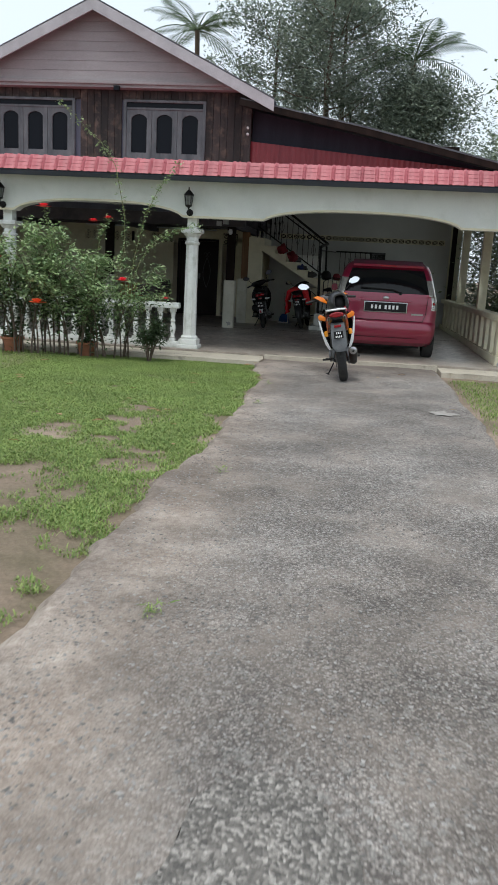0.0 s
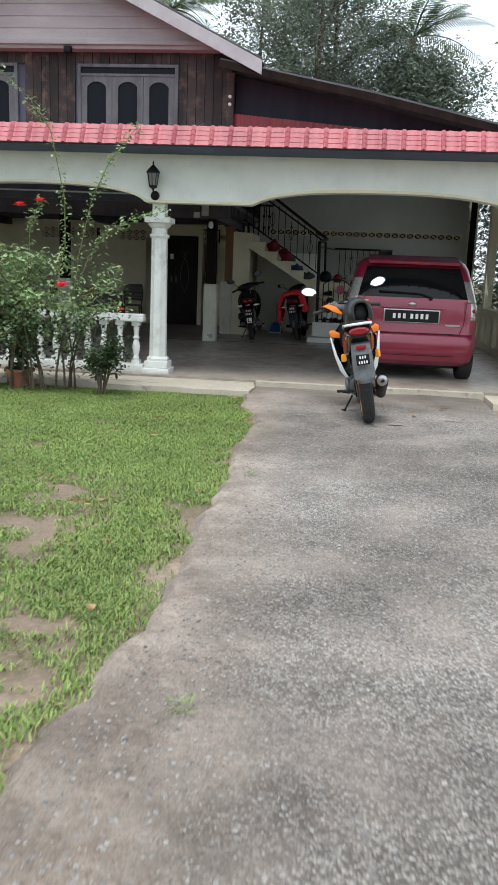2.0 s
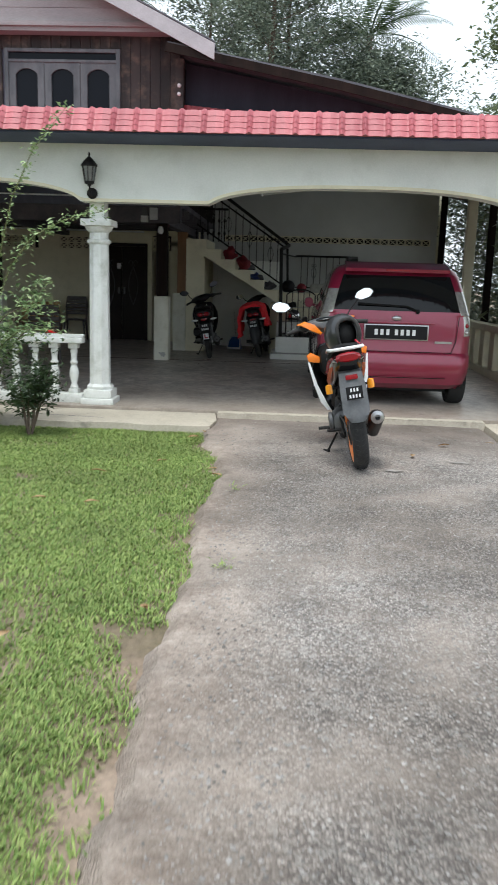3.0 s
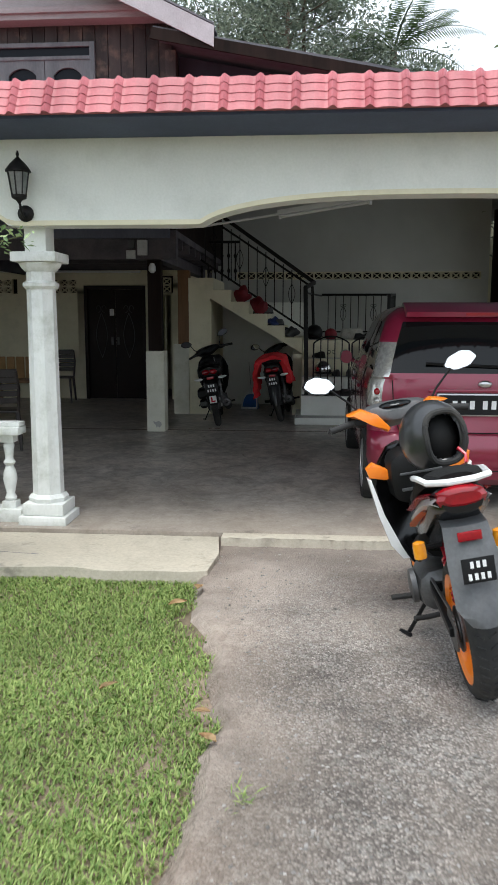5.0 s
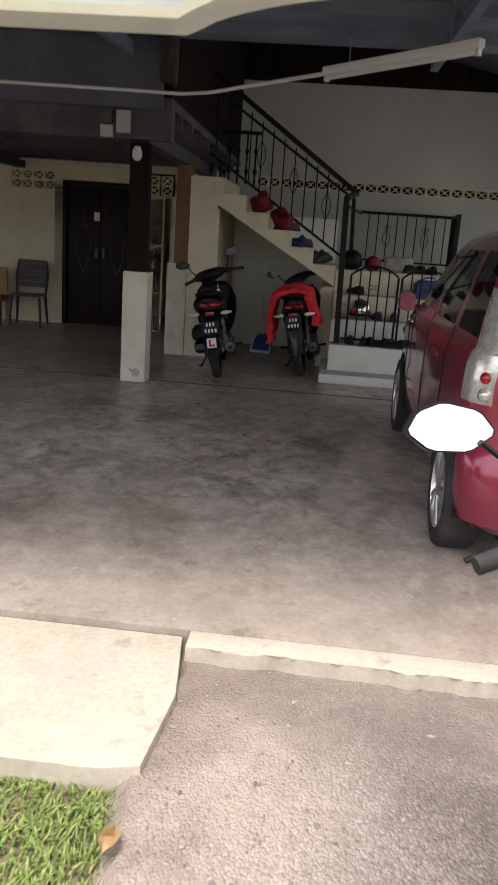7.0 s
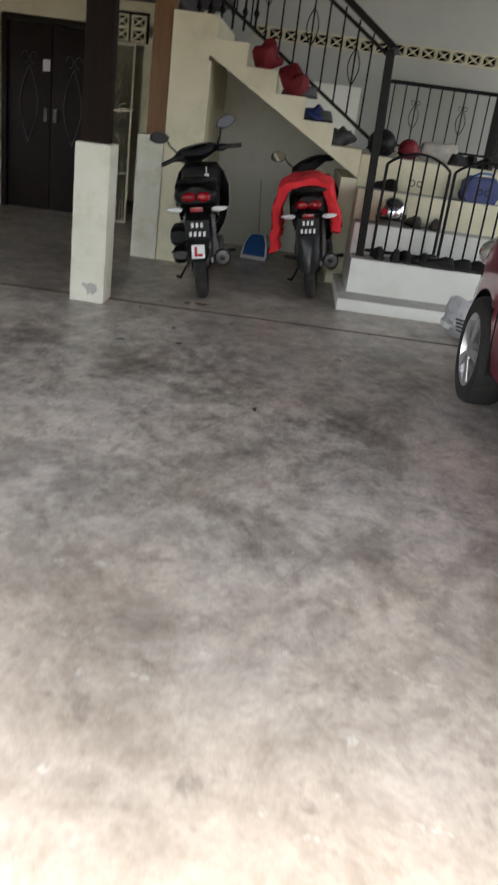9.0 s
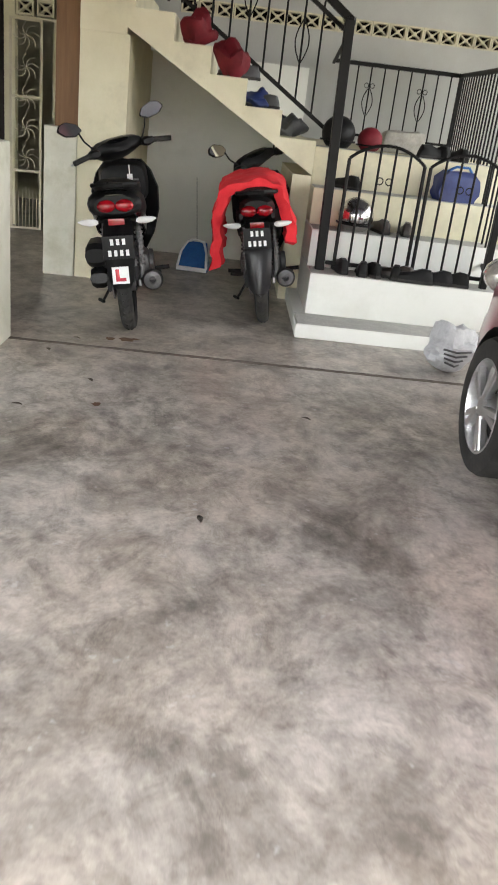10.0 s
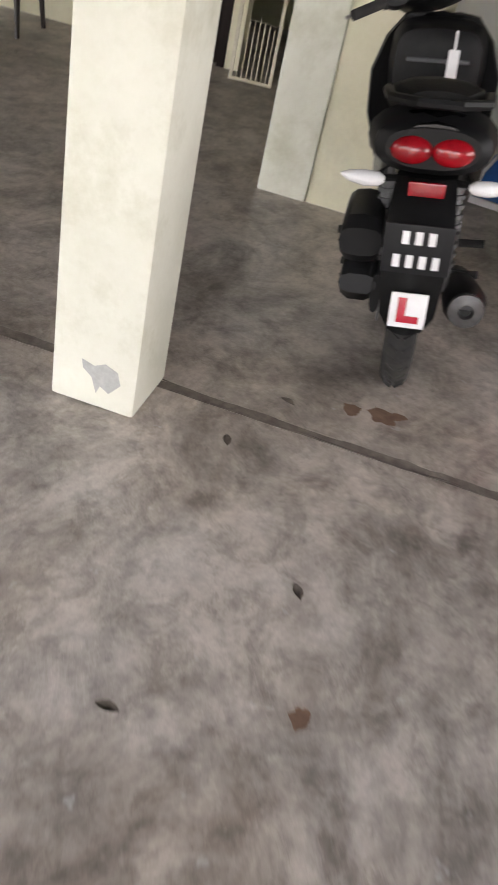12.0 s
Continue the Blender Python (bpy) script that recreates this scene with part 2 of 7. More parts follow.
def mirror_mat():
    m, nt, b = nodes_of("mirror_glass")
    b.inputs["Base Color"].default_value = (0.85, 0.87, 0.88, 1)
    b.inputs["Metallic"].default_value, b.inputs["Roughness"].default_value = 1.0, 0.03
    bumped(nt, b, noise_at(nt, 6.0), 0.02, 0.01)
    return m


M["mirror"] = mirror_mat()


def concrete(name, dark, light, warm, rough_lo, rough_hi, warm_line):
    """Trowelled cement with swirls, stains and a smooth worn sheen; turns to the warm colour past the line in y."""
    m, nt, b = nodes_of(name)
    big = noise_at(nt, 0.9, 6, 0.62, (1, 1, 1), 0.4)
    mid = noise_at(nt, 3.1, 10, 0.74, (1, 0.75, 1), 0.6)
    small = noise_at(nt, 9.5, 8, 0.72, (1, 0.85, 1), 0.3)
    fine = noise_at(nt, 45, 4, 0.7)
    col = ramp_node(nt, mid, [(0.39, dark), (0.57, light)])
    col = mixed(nt, 0.30, col, ramp_node(nt, big, [(0.38, dark), (0.62, light)]))
    col = mixed(nt, 0.30, col, ramp_node(nt, small, [(0.40, dark), (0.60, light)]))
    worn = ramp_node(nt, noise_at(nt, 1.9, 9, 0.72, (1, 0.8, 1), 0.8), [(0.36, (0.50, 0.47, 0.45)), (0.50, (1, 1, 1))])
    col = mixed(nt, 0.7, col, worn, "MULTIPLY")
    scuff = ramp_node(nt, noise_at(nt, 7.5, 12, 0.78, (1, 0.8, 1), 0.5), [(0.40, (0.60, 0.58, 0.56)), (0.47, (0.92, 0.91, 0.90)), (0.60, (1.06, 1.06, 1.06))])
    col = mixed(nt, 0.75, col, scuff, "MULTIPLY")
    tint = ramp_node(nt, noise_at(nt, 1.3, 4, 0.6), [(0.42, (1.0, 1.0, 1.0)), (0.62, (1.06, 0.96, 0.86))])
    col = mixed(nt, 0.4, col, tint, "MULTIPLY")
    g = nt.nodes.new("ShaderNodeNewGeometry")
    sep = nt.nodes.new("ShaderNodeSeparateXYZ")
    nt.links.new(g.outputs["Position"], sep.inputs["Vector"])
    edge = nt.nodes.new("ShaderNodeMapRange")
    edge.inputs["From Min"].default_value, edge.inputs["From Max"].default_value = warm_line + 2.0, warm_line
    nt.links.new(sep.outputs["Y"], edge.inputs["Value"])
    col = mixed(nt, edge.outputs["Result"], col, mixed(nt, 0.3, warm, col))
    spots = ramp_node(nt, noise_at(nt, 5.5, 6, 0.65), [(0.60, (0, 0, 0)), (0.72, (0.6,) * 3)])
    flecks = ramp_node(nt, noise_at(nt, 17, 3, 0.55), [(0.68, (0, 0, 0)), (0.73, (0.3,) * 3)])
    col = mixed(nt, flecks, col, tuple(min(0.62, v * 1.25) for v in light))
    col = mixed(nt, spots, col, tuple(v * 0.45 for v in dark))
    col = mixed(nt, 0.4, col, ramp_node(nt, fine, [(0.3, (0.36,) * 3), (0.7, (0.64,) * 3)]), "OVERLAY")
    nt.links.new(col, b.inputs["Base Color"])
    r = nt.nodes.new("ShaderNodeMapRange")
    r.inputs["To Min"].default_value, r.inputs["To Max"].default_value = rough_lo, rough_hi
    nt.links.new(mid, r.inputs["Value"])
    nt.links.new(r.outputs["Result"], b.inputs["Roughness"])
    bumped(nt, b, mixed(nt, 0.4, small, fine), 0.16, 0.006)
    return m


# brown front tone, also darkened in colour against the strong daylight by the opening
M["floor_cement"] = concrete("floor_cement", (0.15, 0.133, 0.121), (0.60, 0.55, 0.50), (0.28, 0.237, 0.193), 0.2, 0.46, 12.6)
M["apron_cement"] = concrete("apron_cement", (0.36, 0.33, 0.27), (0.50, 0.46, 0.38), (0.48, 0.43, 0.35), 0.7, 0.9, 12.6)


def asphalt():
    """Worn premix: light and dark stones set in grey binder, dusty patches."""
    m, nt, b = nodes_of("driveway_aggregate")
    g = nt.nodes.new("ShaderNodeNewGeometry")

    def cells(scale):
        v = nt.nodes.new("ShaderNodeTexVoronoi")
        v.inputs["Scale"].default_value = scale
        nt.links.new(g.outputs["Position"], v.inputs["Vector"])
        return v

    v1, v2 = cells(105), cells(46)
    sep = nt.nodes.new("ShaderNodeSeparateColor")
    nt.links.new(v1.outputs["Color"], sep.inputs["Color"])
    col = ramp_node(nt, sep.outputs["Red"], [(0.0, (0.165, 0.148, 0.137)), (0.45, (0.25, 0.225, 0.21)), (0.68, (0.35, 0.322, 0.302)), (1.0, (0.58, 0.545, 0.515))])
    sep2 = nt.nodes.new("ShaderNodeSeparateColor")
    nt.links.new(v2.outputs["Color"], sep2.inputs["Color"])
    big = ramp_node(nt, sep2.outputs["Green"], [(0.84, (0, 0, 0)), (0.90, (0.7,) * 3)])
    col = mixed(nt, big, col, (0.44, 0.43, 0.41))
    gap = ramp_node(nt, v1.outputs["Distance"], [(0.22, (1, 1, 1)), (0.70, (0.48,) * 3)])
    col = mixed(nt, 0.8, col, gap, "MULTIPLY")
    dust = ramp_node(nt, noise_at(nt, 1.4, 9, 0.68), [(0.44, (0, 0, 0)), (0.66, (0.75,) * 3)])
    col = mixed(nt, dust, col, (0.275, 0.235, 0.203))
    # sand washed over the lawn side of the drive
    pos = nt.nodes.new("ShaderNodeSeparateXYZ")
    nt.links.new(g.outputs["Position"], pos.inputs["Vector"])
    verge = nt.nodes.new("ShaderNodeMapRange")
    verge.inputs["From Min"].default_value, verge.inputs["From Max"].default_value = -1.28, -1.80
    along = nt.nodes.new("ShaderNodeMath")
    along.operation = "MULTIPLY_ADD"
    along.inputs[1].default_value = 0.05
    nt.links.new(pos.outputs["Y"], along.inputs[0])
    nt.links.new(pos.outputs["X"], along.inputs[2])
    nt.links.new(along.outputs[0], verge.inputs["Value"])
    ragged = nt.nodes.new("ShaderNodeMath")
    ragged.operation = "MULTIPLY_ADD"
    ragged.inputs[1].default_value, ragged.inputs[2].default_value = 2.2, -0.55
    nt.links.new(noise_at(nt, 1.6, 7, 0.65), ragged.inputs[0])
    both = nt.nodes.new("ShaderNodeMath")
    both.use_clamp = True
    nt.links.new(ragged.outputs[0], both.inputs[0])
    nt.links.new(verge.outputs["Result"], both.inputs[1])
    shade = nt.nodes.new("ShaderNodeMath")
    shade.operation = "MULTIPLY"
    nt.links.new(both.outputs[0], shade.inputs[0])
    nt.links.new(verge.outputs["Result"], shade.inputs[1])
    grit = ramp_node(nt, noise_at(nt, 30, 6, 0.75), [(0.34, (0.20, 0.155, 0.13)), (0.5, (0.38, 0.32, 0.275)), (0.66, (0.52, 0.46, 0.41))])
    clods = ramp_node(nt, noise_at(nt, 3.2, 7, 0.7), [(0.42, (0.19, 0.145, 0.11)), (0.58, (0.40, 0.345, 0.295))])
    shade2 = nt.nodes.new("ShaderNodeMath")
    shade2.operation = "MULTIPLY"
    shade2.inputs[1].default_value = 0.85
    nt.links.new(shade.outputs[0], shade2.inputs[0])
    col = mixed(nt, shade2.outputs[0], col, mixed(nt, 0.5, grit, clods))
    # smoother brown cement where the drive meets the slab
    close = nt.nodes.new("ShaderNodeMapRange")
    close.inputs["From Min"].default_value, close.inputs["From Max"].default_value = 10.6, 12.0
    close.inputs["To Max"].default_value = 0.75
    nt.links.new(pos.outputs["Y"], close.inputs["Value"])
    col = mixed(nt, close.outputs["Result"], col, (0.29, 0.25, 0.222))
    worn = ramp_node(nt, noise_at(nt, 0.35, 4, 0.6), [(0.40, (0.66, 0.63, 0.60)), (0.60, (1.10, 1.09, 1.08))])
    patchy = ramp_node(nt, noise_at(nt, 2.1, 6, 0.65), [(0.38, (0.74, 0.73, 0.72)), (0.62, (1.12, 1.11, 1.1))])
    col = mixed(nt, 1.0, col, patchy, "MULTIPLY")
    col = mixed(nt, 1.0, col, worn, "MULTIPLY")
    nt.links.new(col, b.inputs["Base Color"])
    b.inputs["Roughness"].default_value = 0.85
    bumped(nt, b, v1.outputs["Distance"], 0.7, -0.012)
    return m


M["drive"] = asphalt()


def patch_premix():
    """Coarse darker premix with open stones."""
    m, nt, b = nodes_of("patch_premix")
    v = nt.nodes.new("ShaderNodeTexVoronoi")
    v.inputs["Scale"].default_value = 95
    g = nt.nodes.new("ShaderNodeNewGeometry")
    nt.links.new(g.outputs["Position"], v.inputs["Vector"])
    sep = nt.nodes.new("ShaderNodeSeparateColor")
    nt.links.new(v.outputs["Color"], sep.inputs["Color"])
    col = ramp_node(nt, sep.outputs["Red"], [(0.0, (0.10, 0.092, 0.085)), (0.6, (0.20, 0.184, 0.168)), (1.0, (0.44, 0.41, 0.38))])
    col = mixed(nt, 0.8, col, ramp_node(nt, noise_at(nt, 4.0, 7, 0.7), [(0.38, (0.7, 0.69, 0.67)), (0.6, (1.1, 1.08, 1.05))]), "MULTIPLY")
    nt.links.new(col, b.inputs["Base Color"])
    b.inputs["Roughness"].default_value = 0.9
    bumped(nt, b, v.outputs["Distance"], 0.9, -0.014)
    return m


M["drive_patch"] = patch_premix()


def soil():
    m, nt, b = nodes_of("lawn_soil")
    n1, n2 = noise_at(nt, 1.1, 7, 0.65), noise_at(nt, 35, 5, 0.7)
    col = ramp_node(nt, n1, [(0.35, (0.13, 0.105, 0.062)), (0.52, (0.215, 0.16, 0.115)), (0.68, (0.34, 0.26, 0.20))])
    col = mixed(nt, 0.6, col, ramp_node(nt, n2, [(0.3, (0.3,) * 3), (0.7, (0.7,) * 3)]), "OVERLAY")
    nt.links.new(col, b.inputs["Base Color"])
    b.inputs["Roughness"].default_value = 0.95
    bumped(nt, b, n2, 0.8, 0.02)
    return m


M["soil"] = soil()


def leafy(name, a, c, rough=0.55, through_light=0.25):
    """Leaves that differ piece by piece."""
    m, nt, b = nodes_of(name)
    g = nt.nodes.new("ShaderNodeNewGeometry")
    col = ramp_node(nt, g.outputs["Random Per Island"], [(0, a), (1, c)])
    col = mixed(nt, 0.5, col, ramp_node(nt, noise_at(nt, 1.7, 3), [(0.3, (0.35,) * 3), (0.7, (0.66,) * 3)]), "OVERLAY")
    nt.links.new(col, b.inputs["Base Color"])
    b.inputs["Roughness"].default_value = rough
    t = nt.nodes.new("ShaderNodeBsdfTranslucent")
    nt.links.new(col, t.inputs["Color"])
    mx = nt.nodes.new("ShaderNodeMixShader")
    mx.inputs["Fac"].default_value = through_light
    nt.links.new(b.outputs["BSDF"], mx.inputs[1])
    nt.links.new(t.outputs["BSDF"], mx.inputs[2])
    nt.links.new(mx.outputs["Shader"], nt.nodes["Material Output"].inputs["Surface"])
    return m


M["pebble"] = leafy("drive_pebble", (0.10, 0.092, 0.086), (0.33, 0.31, 0.29), 0.8, 0.0)
M["grass"] = leafy("grass_blades", (0.105, 0.19, 0.036), (0.34, 0.41, 0.13), 0.65, 0.25)
M["bush_leaf"] = leafy("bush_leaf", (0.15, 0.24, 0.10), (0.38, 0.47, 0.23), 0.5)
# own dark green of the small plants, and shade inside the flowering shrub
M["bush_dark_and_shade"] = leafy("bush_dark_and_shade", (0.025, 0.05, 0.02), (0.07, 0.11, 0.04), 0.5)
M["tree_leaf"] = leafy("tree_leaf", (0.10, 0.13, 0.105), (0.29, 0.33, 0.25), 0.6, 0.4)
M["tree_leaf_light"] = leafy("tree_leaf_light", (0.12, 0.16, 0.08), (0.28, 0.32, 0.18), 0.55, 0.35)
M["palm_leaf"] = leafy("palm_leaf", (0.04, 0.07, 0.03), (0.11, 0.16, 0.07), 0.5, 0.3)

# ---- mesh helpers ----


def ring_faces(bm, a, b, closed=True):
    n = len(a)
    return [bm.faces.new((a[i], a[(i + 1) % n], b[(i + 1) % n], b[i])) for i in range(n if closed else n - 1)]


def box(bm, x0, y0, z0, x1, y1, z1, bevel=0.0):
    v = [bm.verts.new((x, y, z)) for x in (x0, x1) for y in (y0, y1) for z in (z0, z1)]
    fs = [bm.faces.new([v[i] for i in q]) for q in ((0, 1, 3, 2), (4, 6, 7, 5), (0, 4, 5, 1), (2, 3, 7, 6), (0, 2, 6, 4), (1, 5, 7, 3))]
    if bevel:
        es = list({e for f in fs for e in f.edges})
        bmesh.ops.bevel(bm, geom=es, offset=bevel, segments=2, profile=0.6, affect="EDGES")
    return bm


def slanted(bm, p, q, w, h, bevel=0.0):
    """A bar of width w and height h from p to q."""
    p, q = Vector(p), Vector(q)
    d = (q - p).normalized()
    side = d.cross(Vector((0, 0, 1)))
    side = side.normalized() if side.length > 1e-3 else Vector((1, 0, 0))
    up = side.cross(d)
    ends = [[bm.verts.new(c + side * sx * w / 2 + up * sz * h / 2) for sx, sz in ((-1, -1), (1, -1), (1, 1), (-1, 1))] for c in (p, q)]
    fs = ring_faces(bm, *ends) + [bm.faces.new(ends[0][::-1]), bm.faces.new(ends[1])]
    if bevel:
        bmesh.ops.bevel(bm, geom=list({e for f in fs for e in f.edges}), offset=bevel, segments=1, affect="EDGES")
    return bm


def tube(bm, pts, r, seg=8, radii=None, flat=1.0):
    """A round bar along points; radii may vary."""
    pts = [Vector(p) for p in pts]
    rings, last = [], Vector((0.31, 0.17, 0.93)).normalized()
    for i, p in enumerate(pts):
        d = (pts[min(i + 1, len(pts) - 1)] - pts[max(i - 1, 0)]).normalized()
        side = d.cross(last)
        if side.length < 0.05:
            side = d.cross(Vector((1, 0, 0)))
        side.normalize()
        up = side.cross(d).normalized()
        rr = radii[i] if radii else r
        rings.append([bm.verts.new(p + side * math.cos(a) * rr + up * math.sin(a) * rr * flat) for a in (2 * math.pi * k / seg for k in range(seg))])
    for a, b in zip(rings, rings[1:]):
        ring_faces(bm, a, b)
    bm.faces.new(rings[0][::-1])
    bm.faces.new(rings[-1])
    return bm


def lathe(bm, profile, seg=20, m=None, hollow=False):
    """Turn (radius, height) pairs round z; hollow: a closed ring with a hole in its middle."""
    m = m or Matrix()
    rings = [[bm.verts.new(m @ Vector((r * math.cos(2 * math.pi * k / seg), r * math.sin(2 * math.pi * k / seg), z))) for k in range(seg)] for r, z in profile]
    for a, b in zip(rings, rings[1:]):
        ring_faces(bm, a, b)
    if hollow:
        ring_faces(bm, rings[-1], rings[0])
        return bm
    bm.faces.new(rings[0][::-1])
    bm.faces.new(rings[-1])
    return bm


def ball(bm, c, rx, ry, rz, seg=16, rings=10, m=None):
    m = Matrix.Translation(c) @ (m or Matrix())
    prof = []
    for j in range(rings + 1):
        a = -math.pi / 2 + math.pi * (j * 0.96 + 0.02 * rings) / rings
        prof.append((math.cos(a), math.sin(a)))
    return lathe(bm, prof, seg, m @ Matrix.Diagonal((rx, ry, rz, 1)))


def prism(bm, outline, axis, a, b, bevel=0.0):
    """Extrude a 2D outline along an axis from a to b."""
    def put(u, v, w):
        return {"x": (w, u, v), "y": (u, w, v), "z": (u, v, w)}[axis]
    r0 = [bm.verts.new(put(u, v, a)) for u, v in outline]
    r1 = [bm.verts.new(put(u, v, b)) for u, v in outline]
    fs = ring_faces(bm, r0, r1) + [bm.faces.new(r0[::-1]), bm.faces.new(r1)]
    if bevel:
        es = list({e for f in fs[-2:] for e in f.edges})
        bmesh.ops.bevel(bm, geom=es, offset=bevel, segments=2, profile=0.6, affect="EDGES")
    return bm


def loft(bm, sections, closed=True, caps=True):
    rings = [[bm.verts.new(p) for p in s] for s in sections]
    for a, b in zip(rings, rings[1:]):
        ring_faces(bm, a, b, closed)
    if caps and closed:
        bm.faces.new(rings[0][::-1])
        bm.faces.new(rings[-1])
    return bm


def oval(c, rx, rz, n=12, power=2.4, tilt=0.0):
    """A rounded cross-section in the x-z plane at c."""
    out = []
    for k in range(n):
        a = 2 * math.pi * k / n
        ca, sa = math.cos(a), math.sin(a)
        x, z = abs(ca) ** (2 / power) * math.copysign(rx, ca), abs(sa) ** (2 / power) * math.copysign(rz, sa)
        out.append((c[0] + x, c[1] + z * tilt, c[2] + z))
    return out


def mesh_from(name, bm, material, angle=35):
    bmesh.ops.recalc_face_normals(bm, faces=bm.faces)
    me = bpy.data.meshes.new(name)
    bm.to_mesh(me)
    bm.free()
    me.materials.append(material)
    if angle:
        me.shade_smooth()
        me.set_sharp_from_angle(angle=radians(angle))
    return me


def part(name, bm, material, parent, label="", angle=35, category="", kind=""):
    ob = new(name, mesh_from(name, bm, material, angle))
    ob.parent = parent
    return tagged(ob, label, category, "", kind)


def solo(name, bm, material, label, category, group="", kind="", angle=35):
    """A thing that is one mesh."""
    return tagged(new(name, mesh_from(name, bm, material, angle)), label, category, group, kind)


def thing(name, m, label, category, group="", kind=""):
    ob = new(name)
    ob.matrix_world = m
    ob.empty_display_size = 0.1
    return tagged(ob, label, category, group, kind)


def B():
    return bmesh.new()


def raw_mesh(name, verts, faces, material, smooth=False):
    me = bpy.data.meshes.new(name)
    me.from_pydata(verts.tolist() if hasattr(verts, "tolist") else verts, [], faces.tolist() if hasattr(faces, "tolist") else faces)
    me.materials.append(material)
    if smooth:
        me.shade_smooth()
    return me


def lettering(name, text, size, m, material, parent, depth=0.002):
    c = bpy.data.curves.new(name, "FONT")
    c.body, c.size, c.extrude, c.align_x, c.align_y = text, size, depth, "CENTER", "CENTER"
    c.materials.append(material)
    ob = new(name, c)
    ob.parent = parent
    ob.matrix_local = m
    return ob

# ---- ground ----
rnd = random.Random(7)


def height_noise(x, y, s):
    return noise.noise((x * s, y * s, 3.7))


def lawn_edge(y):
    """Where the left lawn gives way to the drive."""
    bay = 0.35 * math.exp(-((y - 3.0) / 1.2) ** 2) + 0.08 * math.exp(-((y - 6.5) / 1.5) ** 2) * -1 + 0.55 * math.exp(-((y - 4.55) / 0.5) ** 2)
    return -2.20 - 0.33 * max(0.0, min(1.0, (y - 9.9) / 1.7)) ** 1.3 + 0.09 * height_noise(0.3, y, 0.8) + 0.04 * height_noise(2.3, y, 3.1) - bay * 0.2 + 0.05 * height_noise(7.7, y, 8.5)


bm = B()
nx, ny = 60, 60
xs = [-60 + 120 * i / nx for i in range(nx + 1)]
ys = [-30 + 120 * j / ny for j in range(ny + 1)]
grid = [[bm.verts.new((x, y, -0.165 + 0.015 * height_noise(x, y, 0.5))) for x in xs] for y in ys]
for j in range(ny):
    ring_faces(bm, grid[j], grid[j + 1], closed=False)
far = [bm.verts.new((x, y, -0.2)) for x, y in ((-900, -900), (900, -900), (900, 900), (-900, 900))]
border = [grid[0][0], grid[0][-1], grid[-1][-1], grid[-1][0]]
edges = [grid[0], [r[-1] for r in grid], grid[-1][::-1], [r[0] for r in grid][::-1]]
for k in range(4):
    bm.faces.new([far[k], far[(k + 1) % 4]] + edges[k][::-1])
solo("ground", bm, M["soil"], "lawn soil with bare brown patches beneath the grass", "ground", kind="structure")

# driveway with an uneven left edge
bm = B()
rows = []
y = -12.0
while y < 12.46:
    e = lawn_edge(y)
    right = 0.22 + 0.07 * height_noise(5.1, y, 0.9) + 0.03 * height_noise(1.1, y, 4)
    cols = [e - 0.10, e] + [e + (right - e) * k / 8 for k in range(1, 8)] + [right, right + 0.1]
    rows.append([bm.verts.new((x, y, -0.20 if k in (0, len(cols) - 1) else -0.112 + 0.006 * height_noise(x, y, 2))) for k, x in enumerate(cols)])
    y += 0.07
for a, b in zip(rows, rows[1:]):
    ring_faces(bm, a, b, closed=False)
solo("driveway", bm, M["drive"], "worn grey driveway of exposed stone premix", "driveway", kind="structure")

# garage slab, falling slightly to the front
bm = B()
prof = [(12.42, -0.2), (12.42, -0.055), (12.45, -0.045), (17.19, -0.001), (17.203, -0.007), (17.223, -0.007), (17.228, 0.0), (24.5, 0.0), (24.5, -0.2)]
prism(bm, prof, "x", -12.0, 1.9)
solo("floor", bm, M["floor_cement"], "smooth trowelled grey cement floor with stains and a joint", "floor", kind="structure", angle=20)


def apron(name, x0, x1, y0, y1, z, wob):
    bm = B()
    n = 90
    top, low = [], []
    for k in range(n + 1):
        x = x0 + (x1 - x0) * k / n
        yy = y0 + wob * (height_noise(x, 0.7, 2.6) + 0.5 * height_noise(x, 1.9, 9) + 0.35 * height_noise(x, 3.7, 23))
        top.append((x, yy))
    outline = top + [(x1 + 0.03, (y0 + y1) / 2), (x1 - 0.02, y1), (x0, y1)]
    prism(bm, outline, "z", -0.24, z, 0.008)
    return solo(name, bm, M["apron_cement"], "cracked pale cement apron strip with a broken edge", "apron", kind="structure")


apron("pavement_1", -12.0, -2.5, 11.63, 12.417, -0.082, 0.085)
# worn cement sill along the slab's edge, above the drive
bm = B()
sill = []
for k in range(121):
    x = -2.49 + 2.75 * k / 120
    sill.append((x, 12.285 + 0.03 * height_noise(x, 4.1, 2.2) + 0.018 * height_noise(x, 6.3, 8) + 0.012 * height_noise(x, 2.7, 24) - 0.03 * max(0.0, height_noise(x, 9.1, 1.4))))
prism(bm, sill + [(0.26, 12.416), (-2.49, 12.416)], "z", -0.24, -0.052, 0.007)
solo("sill", bm, M["apron_cement"], "worn pale cement sill with a chipped edge above the drive", "sill", kind="structure")
apron("pavement_2", 0.27, 6.0, 11.75, 12.417, -0.085, 0.08)

